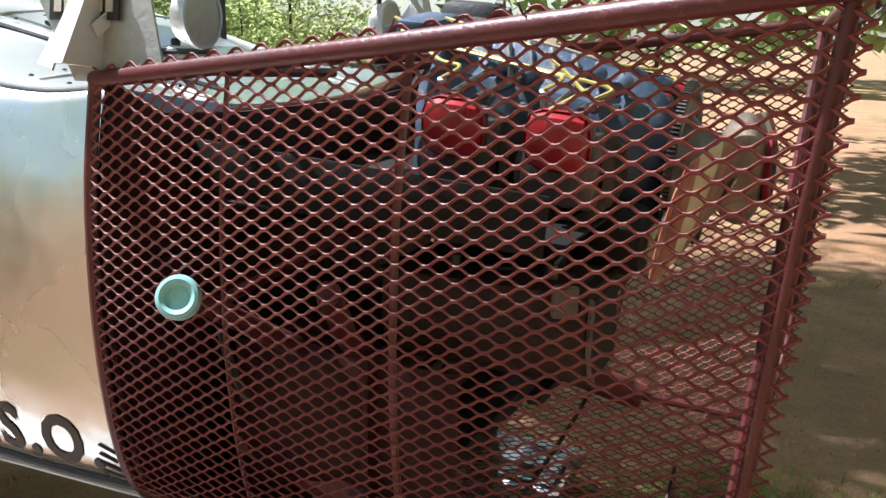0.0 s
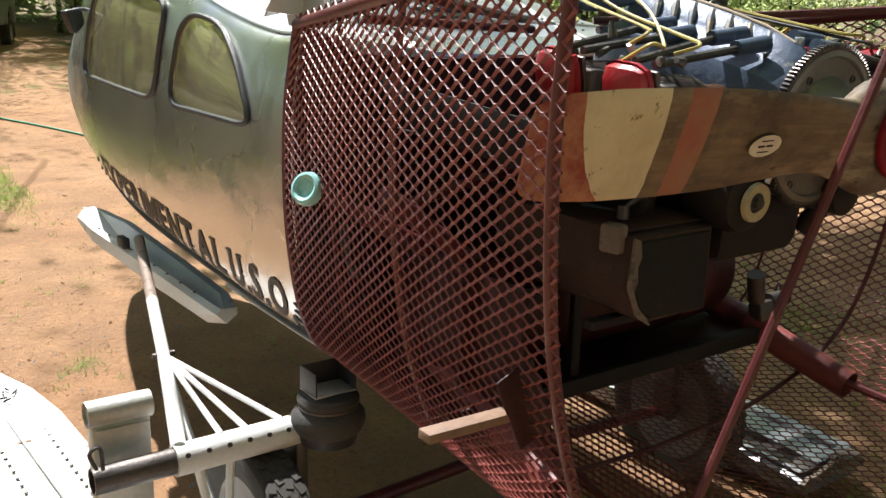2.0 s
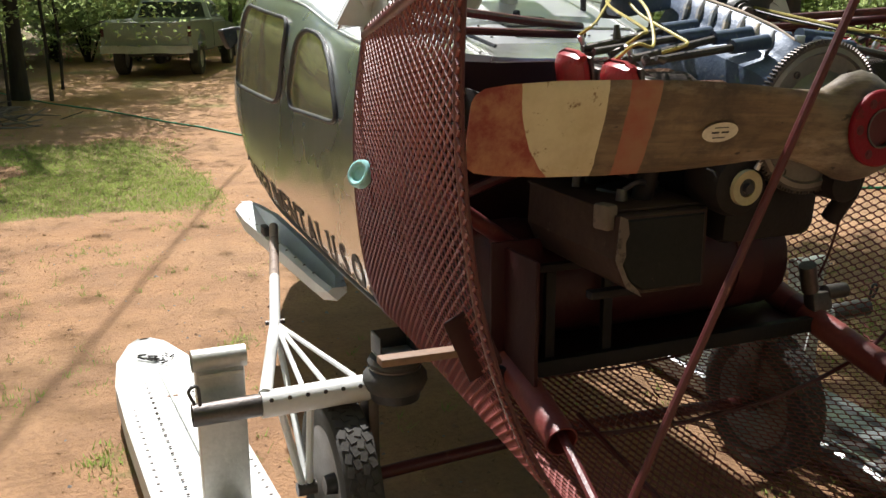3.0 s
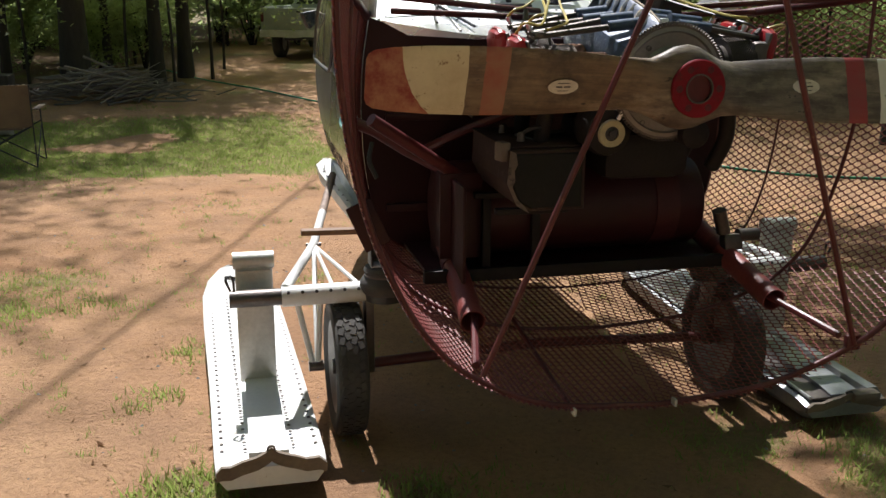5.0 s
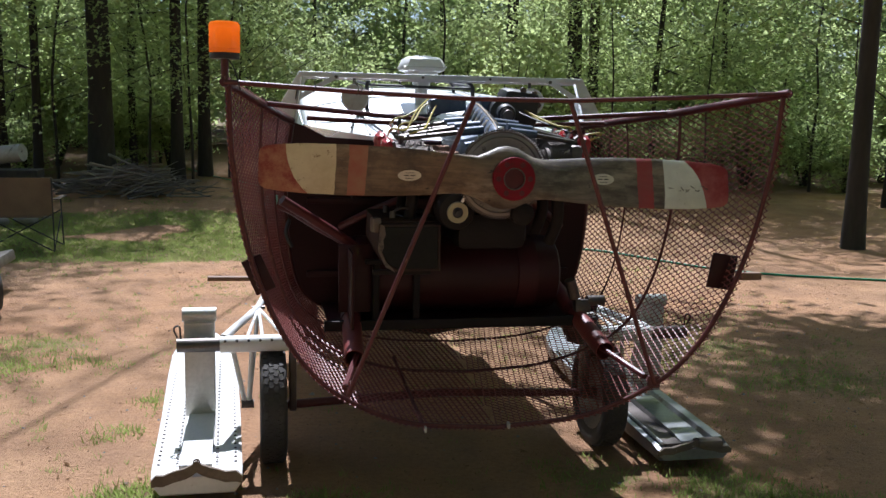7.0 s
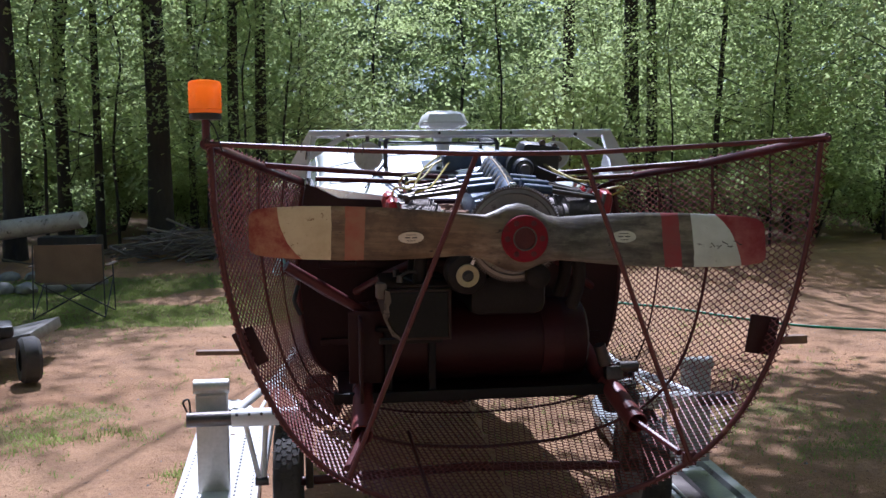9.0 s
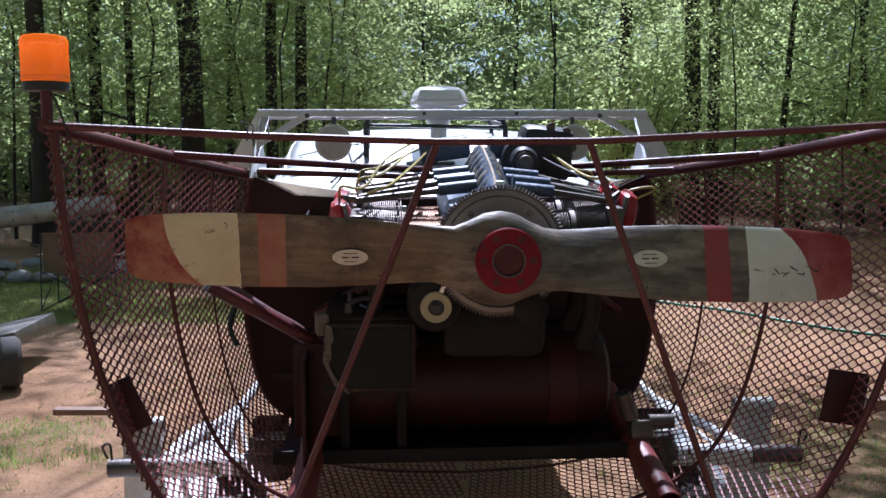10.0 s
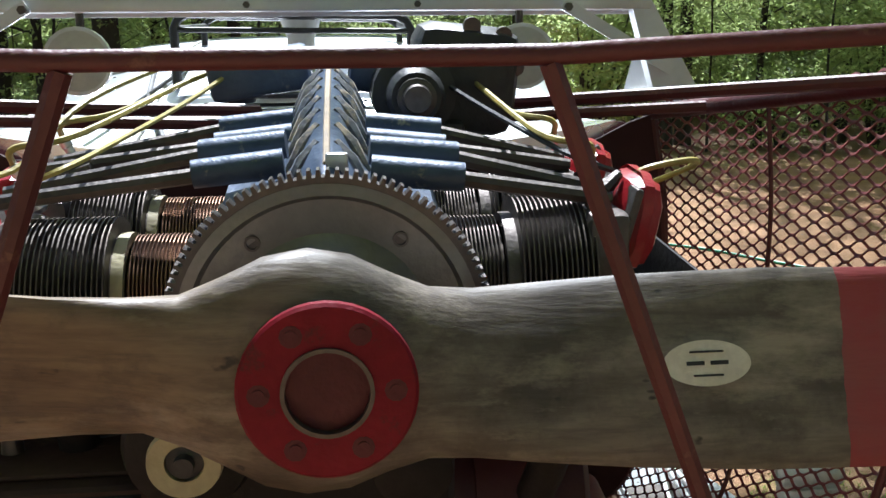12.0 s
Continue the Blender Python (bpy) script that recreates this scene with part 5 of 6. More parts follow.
bm = loft([[(-0.765, 0.925, 1.665), (-0.772, 1.125, 1.665), (-0.752, 1.25, 1.875), (-0.735, 0.985, 1.875)], [(-0.760, 0.925, 1.665), (-0.767, 1.125, 1.665), (-0.747, 1.25, 1.875), (-0.730, 0.985, 1.875)]])
part("upright", bm, M_PLATE, sign, smooth=False)
m = at(-0.757, 1.105, 1.80) @ Matrix.Rotation(radians(8), 4, 'Y')
b = bmesh.new()
add_box(b, (0, 0, 0), (1, 1, 1), m @ Matrix.Diagonal((0.004, 0.16, 0.055, 1)))
part("plate", b, M_BLACK, sign, smooth=False)
for i in range(6):
    b = bmesh.new()
    add_box(b, (0, 0, 0), (1, 1, 1), m @ at(-0.0026, -0.06 + i * 0.024, 0) @ Matrix.Diagonal((0.002, 0.016, 0.026, 1)))
    part("print_bar", b, M_LABEL, sign, smooth=False)

# ---- running gear ----
# bare metal of the right float, darkened for the shade it stands in
M_DULL = material("dull_scratched_aluminium", (0.34, 0.35, 0.36), (0.22, 0.225, 0.23), 0.42, 0.75, 5, 60, (0.1, 0.09, 0.08), (0.6, 0.7), bump=0.1)
M_RUSTPALE = material("rust_bled_white_paint", (0.22, 0.15, 0.115), (0.34, 0.27, 0.22), 0.7, 0, 6, 70, (0.1, 0.06, 0.045), (0.56, 0.68))
# brown darkened because the stern faces away from the sun
M_STERN = material("shaded_sheet_edge", (0.11, 0.085, 0.062), (0.2, 0.16, 0.12), 0.8, 0, 7, 60, (0.5, 0.45, 0.38), (0.64, 0.74))
def make_side_gear(s, dy):
    """Outrigger with its float on one side; s is -1 or 1."""
    def X(v):
        return -0.02 + s * v
    grp = "outrigger gear"
    fl = thing("float", "white riveted aluminium outrigger float" if s < 0 else "dull grey riveted aluminium outrigger float", "float", "outrigger floats")
    secs = []
    for y, w, x, zb, zt in ((0.56, 0.19, 1.185, 0.08, 0.15), (0.62, 0.193, 1.187, 0.05, 0.165), (1.3, 0.195, 1.205, 0.02, 0.17), (2.1, 0.198, 1.235, 0.02, 0.175), (2.5, 0.192, 1.25, 0.04, 0.185), (2.75, 0.155, 1.262, 0.08, 0.2), (2.9, 0.09, 1.27, 0.13, 0.215), (2.96, 0.03, 1.275, 0.18, 0.22)):
        secs.append([(X(x - w), y + dy, zt), (X(x - w * 1.0), y + dy, zb + 0.05), (X(x - w * 0.82), y + dy, zb), (X(x + w * 0.82), y + dy, zb), (X(x + w), y + dy, zb + 0.05), (X(x + w), y + dy, zt), (X(x + w * 0.9), y + dy, zt + 0.012), (X(x + w * 0.42), y + dy, zt + 0.004), (X(x - w * 0.42), y + dy, zt + 0.004), (X(x - w * 0.9), y + dy, zt + 0.012)])
    part("hull", loft(secs), M_WHITE if s < 0 else M_DULL, fl, smooth=False)
    part("channel", loft([[(X(1.192 - w), y + dy, 0.172), (X(1.192 - w), y + dy, zt), (X(1.192 + w), y + dy, zt), (X(1.192 + w), y + dy, 0.172)] for y, w, zt in ((0.585, 0.07, 0.2), (0.7, 0.066, 0.215), (1.2, 0.062, 0.235), (1.25, 0.062, 0.235))]), M_WHITE if s < 0 else M_DULL, fl, "raised white channel" if s < 0 else "raised dull metal channel", smooth=False)
    wave = [(-0.19, 0.155), (-0.165, 0.178), (-0.12, 0.176), (-0.085, 0.19), (-0.05, 0.2), (-0.022, 0.212), (0, 0.228), (0.022, 0.212), (0.05, 0.198), (0.1, 0.186), (0.14, 0.17), (0.17, 0.172), (0.19, 0.15)]
    part("stern_plate", loft([[(X(1.185 + x), y + dy, z) for x, z in wave] + [(X(1.185 + x), y + dy + 0.004, max(0.118, z - 0.05)) for x, z in wave[::-1]] for y in (0.545, 0.562)]), M_STERN, fl, "battered brown stern lip, darkened for its shaded side", smooth=False)
    part("tow_eye", lathe([(0.010, 0), (0.016, 0), (0.016, 0.008), (0.010, 0.008), (0.010, 0)], at(X(1.185), 0.55 + dy, 0.222) @ ALONG_Y, 12), M_STEEL, fl)
    if s > 0:
        # plate lies above the deck; its dark colour gives the trough its shade
        part("trough_dark_plate", loft([[(X(x - 0.155), y, z), (X(x + 0.045), y, z), (X(x + 0.045), y, z + 0.012), (X(x - 0.155), y, z + 0.012)] for y, x, z in ((0.70, 1.187, 0.178), (1.4, 1.205, 0.18), (2.5, 1.232, 0.186))]), M_STEEL, fl, "dark metal plate laid on for the trough's shaded inside", smooth=False)
        part("trough_lip", tube([(X(1.187 - 0.165), 0.70, 0.195), (X(1.205 - 0.165), 1.4, 0.197), (X(1.232 - 0.165), 2.5, 0.203)], 0.009, 6), M_ALUBAR, fl)
        part("side_ridge", loft([[(X(x + 0.075), y, 0.175), (X(x + 0.10), y, 0.225), (X(x + 0.15), y, 0.225), (X(x + 0.175), y, 0.175)] for y, x in ((0.70, 1.187), (1.4, 1.205), (2.5, 1.232))]), M_DULL, fl, smooth=False)
        part("stern_lump", box((X(1.26), 0.68, 0.195), (0.13, 0.07, 0.06), None, 0.02), M_STERN, fl)
    rivet = None
    for row in (-0.165, -0.085, 0.085, 0.165):
        for i in range(34):
            y = 0.66 + i * 0.055
            if rivet is None:
                rivet = part("rivet", lathe([(0.0075, 0), (0.0055, 0.004), (0, 0.005)], None, 6), M_STEEL, fl)
                rv = rivet
            else:
                rv = new("rivet", rivet.data)
                rv.parent = fl
            f = (y - 0.62) / 2.0
            rv.location = (X(1.187 + 0.05 * f + row), y + dy, 0.178 + 0.008 * f)
    if s < 0:
        dr = random.Random(6)
        for k in range(14):
            p = Vector((X(1.25) + dr.gauss(0, 0.035), 2.72 + dr.gauss(0, 0.03), 0.214))
            d = Vector((dr.gauss(0, 1), dr.gauss(0, 1), dr.uniform(0, 0.3))).normalized() * dr.uniform(0.02, 0.05)
            part("twig", tube([p - d * 0.5, p + d * 0.5], 0.004, 5), M_BARK, fl)
        part("slot", box((X(1.23), 2.3, 0.1855), (0.045, 0.018, 0.003), None, 0.001), M_RUST, fl, "rusty slot in the deck")
        part("deck_seam", tube([(X(1.187), 1.28, 0.183), (X(1.25), 2.6, 0.193)], 0.006, 6), M_PLATE, fl)
    if s > 0:
        fl.scale = (1, 1, 0.72)
    post = thing("float_post", "folded aluminium post standing on the float", "post", "float posts")
    part("plate", box((X(1.200), 1.205 + dy, 0.48), (0.145, 0.055, 0.52), None, 0.008), M_PLATE, post)
    part("top_roll", tube([(X(1.28), 1.20 + dy, 0.728), (X(1.12), 1.20 + dy, 0.728)], 0.034, 16, hollow=0.004), M_PLATE, post)
    part("seam", box((X(1.20), 1.165 + dy, 0.69), (0.13, 0.008, 0.012), None, 0.002), M_PLATE, post)
    arm = thing("outrigger_arm", "white-painted tubular outrigger arm with bracing", "arm", "outrigger arms")
    ay, az = 1.10, 0.60
    part("sleeve", tube([(X(1.30), ay, az), (X(1.09), ay, az)], 0.034, 16, hollow=0.005), M_STEEL, arm, "bare dark steel sleeve")
    part("main_tube", tube([(X(1.10), ay, az), (X(0.70), ay, az + 0.002)], 0.041, 16), M_WHITE, arm, "chipped white tube")
    for i in range(6):
        part("bolt", lathe([(0.007, 0), (0.007, 0.006), (0, 0.006)], at(X(0.80 + i * 0.055), ay - 0.033, az + 0.022) @ Matrix.Rotation(radians(60), 4, 'X'), 6), M_STEEL, arm)
    J = Vector((X(0.915), 1.70, 0.65))
    T = Vector((X(0.735), 2.46, 0.83))
    part("drag_strut", tube([(X(1.085), ay, az + 0.03), J, J.lerp(T, 0.42)], 0.02, 12), M_WHITE, arm, "chipped white strut")
    part("strut_end", tube([J.lerp(T, 0.42), T], 0.0195, 12), M_RUSTPALE, arm, "bare rusty end of the strut")
    for xe in (0.80, 0.90, 0.97):
        part("stay", tube([J + Vector((0, -0.015, 0)), (X(xe), ay + 0.01, az + 0.035)], 0.0085, 8), M_WHITE, arm)
    part("stay", tube([(X(1.04), ay, az - 0.03), (X(0.985), ay - 0.0, 0.31)], 0.012, 8), M_WHITE, arm)
    part("stay", tube([(X(0.95), ay, az - 0.03), (X(0.965), ay - 0.0, 0.31)], 0.012, 8), M_WHITE, arm)
    part("stay", tube([J, (X(0.965), ay + 0.02, 0.31)], 0.011, 8), M_WHITE, arm)
    part("lower_lug", lathe([(0, -0.03), (0.022, -0.03), (0.022, 0.03), (0, 0.03)], at(X(0.972), ay, 0.30) @ ALONG_X, 12), M_STEEL, arm)
    part("joint_bolt", lathe([(0, -0.035), (0.009, -0.035), (0.009, 0.035), (0, 0.035)], Matrix.Translation(J) @ ALONG_X, 8), M_STEEL, arm)
    part("pin", tube(curve_pts([(X(1.295), ay - 0.03, az + 0.045), (X(1.31), ay - 0.035, az + 0.09), (X(1.285), ay - 0.035, az + 0.10), (X(1.28), ay - 0.03, az + 0.04)], 4), 0.005, 6), M_BLACK, arm)
    wheel = thing("road_wheel", "narrow trailer wheel with a worn dusty tyre", "wheel", "road wheels", at=(X(0.85), 1.14, 0.275))
    R, W = 0.28, 0.062
    part("tyre", lathe([(R - 0.095, -W * 0.75), (R - 0.06, -W), (R - 0.03, -W * 1.02), (R - 0.010, -W * 0.93), (R - 0.002, -W * 0.7), (R, 0), (R - 0.002, W * 0.7), (R - 0.010, W * 0.93), (R - 0.03, W * 1.02), (R - 0.06, W), (R - 0.095, W * 0.75)], ALONG_X, 48), M_RUBBER, wheel, "worn tyre with block tread")
    tb = bmesh.new()
    for k in range(44):
        for j, off in enumerate((-0.036, -0.012, 0.012, 0.036)):
            a = 2 * math.pi * (k + 0.5 * (j % 2)) / 44
            m = Matrix.Rotation(a, 4, 'X') @ at(off, 0, R - 0.001) @ Matrix.Rotation(radians(18 if j % 2 else -18), 4, 'Z')
            add_box(tb, (0, 0, 0), (1, 1, 1), m @ Matrix.Diagonal((0.02, 0.03, 0.006, 1)))
    tagged(part("tread", tb, M_RUBBER, wheel, smooth=False), kind="stuff")
    part("rim", lathe([(0, -0.02), (0.07, -0.02), (0.10, -0.035), (0.15, -0.035), (0.185, -0.05), (0.19, -0.05), (0.185, 0.05), (0.15, 0.035), (0.07, 0.02), (0, 0.02)], ALONG_X, 32), M_FLYWHEEL, wheel)
    part("hub", lathe([(0, -0.06), (0.03, -0.055), (0.035, -0.02), (0.035, 0.02), (0.03, 0.055), (0, 0.06)], ALONG_X, 16), M_STEEL, wheel)
    bag = thing("air_spring", "black rubber air spring under the hull", "air spring", "air springs", at=(X(0.70), 1.03, 0.615))
    part("bellows", lathe([(0, -0.01), (0.07, -0.008), (0.088, 0.004), (0.1, 0.03), (0.098, 0.05), (0.084, 0.068), (0.074, 0.074), (0.08, 0.08), (0.084, 0.092), (0.078, 0.106), (0.06, 0.112), (0, 0.112)], None, 28), M_RUBBER, bag, "two-lobed black rubber bellows")
    part("girdle_ring", lathe([(0.075, 0.070), (0.08, 0.070), (0.08, 0.077), (0.075, 0.077)], None, 28), M_STEEL, bag)
    for nm, c, sz, mt in (("bracket_side", (-0.058, 0, 0.147), (0.006, 0.09, 0.066), M_BLACK), ("bracket_side", (0.058, 0, 0.147), (0.006, 0.09, 0.066), M_BLACK), ("bracket_back", (0, 0.042, 0.147), (0.11, 0.006, 0.066), M_BLACK), ("bracket_floor", (0, 0, 0.116), (0.122, 0.09, 0.006), M_PLATE)):
        part(nm, box(c, sz, None, 0.002), mt, bag)
    part("foot", lathe([(0, -0.03), (0.075, -0.03), (0.08, 0.0), (0, 0.0)], None, 20), M_BLACK, bag)
    ax = thing("axle_beam", "dark steel axle beam under the hull", "axle", "axle beams")
    part("beam", tube([(X(0.80), 1.14, 0.275), (X(0.0), 1.16, 0.30)], 0.022, 10), M_REDTUBE, ax)
    part("trailing_arm", box((X(0.755), 1.12, 0.43), (0.035, 0.09, 0.34), None, 0.006), M_STEEL, ax)


make_side_gear(-1, 0.0)
make_side_gear(1, 0.12)

# front sponsons along the hull
for s in (-1, 1):
    sp = thing("front_sponson", "white folded-sheet sponson beside the hull bottom", "sponson", "front sponsons")
    secs = []
    for k, (y, x0, x1, zt, zb) in enumerate(((1.92, 0.53, 0.61, 0.685, 0.63), (2.05, 0.51, 0.63, 0.70, 0.60), (2.5, 0.51, 0.655, 0.72, 0.61), (3.1, 0.52, 0.695, 0.745, 0.64), (3.35, 0.56, 0.69, 0.755, 0.68), (3.42, 0.60, 0.65, 0.765, 0.715))):
        dip = 0.075 if 0 < k < 4 else 0.0
        secs.append([(HX + s * x0, y, zt), (HX + s * x0, y, zb + 0.03), (HX + s * (x0 + 0.04), y, zb), (HX + s * (x1 - 0.04), y, zb), (HX + s * x1, y, zb + 0.04), (HX + s * x1, y, zt - 0.015), (HX + s * (x1 - 0.02), y, zt), (HX + s * (x1 - 0.05), y, zt - dip), (HX + s * (x0 + 0.05), y, zt - dip), (HX + s * (x0 + 0.03), y, zt)])
    part("shell", loft(secs), M_WHITE, sp, smooth=False)
    part("cleat", box((HX + s * 0.665, 2.75, 0.75), (0.03, 0.08, 0.045), None, 0.006), M_BLACK, sp)
    for i in range(9):
        part("rivet", lathe([(0.007, 0), (0.005, 0.003), (0, 0.004)], at(HX + s * (0.615 + i * 0.0075), 2.1 + i * 0.12, 0.703 + 0.005 * i), 6), M_STEEL, sp)


# ---- trees ----
def add_leaf(verts, faces, p, size, rng):
    """One broad leaf as a kite of two triangles."""
    a = Vector((rng.gauss(0, 1), rng.gauss(0, 1), rng.gauss(0, 0.6))).normalized()
    b = a.cross(Vector((rng.gauss(0, 1), rng.gauss(0, 1), rng.gauss(0, 1)))).normalized()
    l, w = size * rng.uniform(0.7, 1.3), size * rng.uniform(0.35, 0.6)
    o = len(verts)
    verts += [p - a * l * 0.5, p + b * w * 0.5, p + a * l * 0.5, p - b * w * 0.5]
    faces.append((o, o + 1, o + 2, o + 3))


def add_spray(verts, faces, c, radius, count, size, rng):
    """A flat, slightly drooping twig spray of pointed leaves."""
    n = Vector((rng.gauss(0, 0.4), rng.gauss(0, 0.4), 1)).normalized()
    u = n.orthogonal().normalized()
    v = n.cross(u)
    for _ in range(count):
        r, t = radius * math.sqrt(rng.random()), rng.uniform(0, 2 * math.pi)
        p = c + (u * math.cos(t) + v * math.sin(t)) * r + n * rng.gauss(0, radius * 0.16)
        p.z -= 0.25 * r * r / radius
        g = rng.uniform(0, 2 * math.pi)
        a = (u * math.cos(g) + v * math.sin(g) + n * rng.gauss(-0.2, 0.45)).normalized()
        b = a.cross(n + Vector((rng.gauss(0, 0.45), rng.gauss(0, 0.45), rng.gauss(0, 0.3)))).normalized()
        l, w = size * rng.uniform(0.75, 1.3), size * rng.uniform(0.3, 0.48)
        o = len(verts)
        verts += [p - a * l * 0.4 - b * w, p - a * l * 0.3 + b * w, p + a * l * 0.65]
        faces.append((o, o + 1, o + 2))


def make_tree(seed, height, dia, crown_from, spread, leaves, size, leaf_mat, limbs=16, taper=0.6, toward=None, name="forest_tree", label="tall leafy broadleaf tree at the edge of the woods", sprays=True):
    rng = random.Random(seed)
    t = thing(name, label, "tree", "woodland trees")
    sway = 0.02 if dia > 0.2 else 0.055
    bend = [Vector((rng.uniform(-sway, sway) * height * (k / 8) ** 1.5, rng.uniform(-sway, sway) * height * (k / 8) ** 1.5, height * k / 8)) for k in range(9)]
    bend[0].z = -0.25
    line = curve_pts(bend, 3)
    n = len(line)
    radii = [dia * 0.5 * ((1 - k / (n - 1)) ** 0.75 * 0.95 + 0.05) * (1.35 if k == 0 else 1.12 if k == 1 else 1.0) for k in range(n)]
    bm = add_tube(bmesh.new(), line, radii, 10)
    verts, faces = [], []
    tips = []
    for i in range(limbs):
        h = crown_from + (height - crown_from) * (i + rng.random()) / limbs
        k = min(n - 2, int(h / height * (n - 1)))
        p = line[k]
        a = rng.uniform(0, 2 * math.pi) if toward is None or rng.random() < 0.25 else rng.gauss(toward, 0.5)
        reach = spread * (1.0 - taper * (h - crown_from) / (height - crown_from)) * rng.uniform(0.6, 1.15)
        q1 = p + Vector((math.cos(a), math.sin(a), 0.35)) * reach * 0.5
        q2 = p + Vector((math.cos(a + rng.uniform(-.4, .4)), math.sin(a + rng.uniform(-.4, .4)), 0.45 + rng.uniform(-0.3, 0.3))) * reach
        add_tube(bm, [p, q1, q2], [radii[k] * 0.32, radii[k] * 0.2, 0.01], 4)
        tips += [q1.lerp(q2, f) for f in (0.15, 0.4, 0.65, 0.85, 1.0)]
        for _ in range(2):
            tips.append(q2 + Vector((rng.gauss(0, .7), rng.gauss(0, .7), rng.gauss(0, .5))))
    bmesh.ops.recalc_face_normals(bm, faces=bm.faces)
    part("trunk", bm, M_BARK, t)
    per = leaves // len(tips)
    for c in tips:
        rad = rng.uniform(0.35, 0.75)
        if sprays:
            for _ in range(4):
                add_spray(verts, faces, c + Vector((rng.gauss(0, rad), rng.gauss(0, rad), rng.gauss(0, rad * 0.6))), rng.uniform(0.28, 0.55), per // 4, size, rng)
            continue
        for _ in range(per):
            p = c + Vector((rng.gauss(0, rad), rng.gauss(0, rad), rng.gauss(0, rad * 0.6)))
            add_leaf(verts, faces, p, size, rng)
    tagged(raw("crown", verts, faces, leaf_mat, t), kind="stuff")
    return t


def make_shrub(seed, height, spread, leaves, size, leaf_mat):
    rng = random.Random(seed)
    t = thing("shrub", "leafy young understorey shrub", "shrub", "understorey shrubs")
    bm = bmesh.new()
    verts, faces, tips = [], [], []
    for i in range(7):
        a = rng.uniform(0, 2 * math.pi)
        top = Vector((math.cos(a) * spread * rng.uniform(0.1, 0.8), math.sin(a) * spread * rng.uniform(0.1, 0.8), height * rng.uniform(0.6, 1.0)))
        mid = top * 0.5 + Vector((rng.uniform(-.1, .1), rng.uniform(-.1, .1), 0.2))
        add_tube(bm, [(0, 0, -0.15), mid, top], [0.03, 0.018, 0.006], 5)
        for f in (0.35, 0.5, 0.65, 0.8, 0.95):
            c = mid.lerp(top, (f - 0.5) * 2) if f > 0.5 else mid * (f * 2)
            tips += [c + Vector((rng.gauss(0, .3), rng.gauss(0, .3), rng.gauss(0, .2))) for _ in range(2)]
    bmesh.ops.recalc_face_normals(bm, faces=bm.faces)
    part("woody_base", bm, M_BARK, t)
    for c in tips:
        for _ in range(2):
            p = c + Vector((rng.gauss(0, .2), rng.gauss(0, .2), rng.gauss(0, .16)))
            p.z = max(p.z, 0.12)
            add_spray(verts, faces, p, rng.uniform(0.2, 0.42), leaves // len(tips) // 2, size, rng)
    tagged(raw("foliage", verts, faces, leaf_mat, t), kind="stuff")
    return t


def place(proto, used, x, y, turn, scale=1.0):
    m = pose(x, y, ground_z(x, y), 0, 0, turn)
    if not used:
        used.append(1)
        proto.matrix_basis = m @ Matrix.Diagonal((scale, scale, scale, 1))
        return proto
    keep = proto.scale.copy()
    proto.scale = (scale, scale, scale)
    c = copy_thing(proto, m)
    proto.scale = keep
    return c


KINDS = [make_tree(11, 19, 0.34, 6.0, 3.4, 1350, 0.13, M_LEAF, 14), make_tree(12, 21, 0.44, 6.5, 3.8, 1500, 0.13, M_LEAF, 14),
         make_tree(13, 15, 0.15, 2.2, 2.8, 9000, 0.1, M_LEAF, 22), make_tree(14, 8, 0.06, 0.8, 2.1, 8000, 0.085, M_LEAF, 18),
         make_tree(15, 9, 0.075, 1.9, 2.2, 5600, 0.09, M_LEAFDARK, 18)]
USED = [[], [], [], [], []]
EYE = (-0.6, -3.3)
# some right-hand trees are added for the dappled shade they cast
SINGLE = [(-14.8, 20, 0, 0.8), (-13.0, 19, 2, 1.1), (-9.7, 18.3, 1, 1.0), (-7.8, 21, 2, 1.0), (-5.4, 19.5, 0, 0.75), (-3.8, 20.5, 0, 0.8), (-1.6, 22, 3, 1.0), (18.2, 20, 1, 0.8), (19.3, 20.6, 0, 0.8), (14.5, 21.5, 0, 0.9), (23, 20.5, 2, 0.9), (27, 21.5, 2, 0.9), (20.5, 19.5, 3, 0.8), (16, 19.4, 3, 0.7), (26, 19.0, 3, 0.8), (25.5, 26, 3, 1.2),
          (-17.5, 18, 1, 0.8), (-20.5, 20, 0, 0.9), (10.5, 25, 3, 1.2), (32, 21, 3, 1.0), (36, 19, 2, 1.0),
          (-12.0, 18.6, 4, 0.8), (-15.8, 19.2, 4, 0.9), (-7.0, 19.4, 4, 0.8), (-4.6, 18.8, 4, 0.75), (-2.4, 20.2, 4, 0.9), (-19.0, 19.0, 4, 0.8), (-22.5, 19.5, 4, 0.9)]
TREES = []
for bearing, dist, k, sc in SINGLE:
    x, y = EYE[0] + dist * math.sin(radians(bearing)), EYE[1] + dist * math.cos(radians(bearing))
    TREES.append((x, y))
    place(KINDS[k], USED[k], x, y, bearing * 37, sc)
rng = random.Random(21)


def open_ground(x, y):
    """The yard and the track past the truck are free of trees."""
    if y < 13.5 and -9.5 < x < 11 and y > -9:
        return True
    return abs(x - (0.9 + (y - 13) * 0.05)) < 2.6 and y < 24


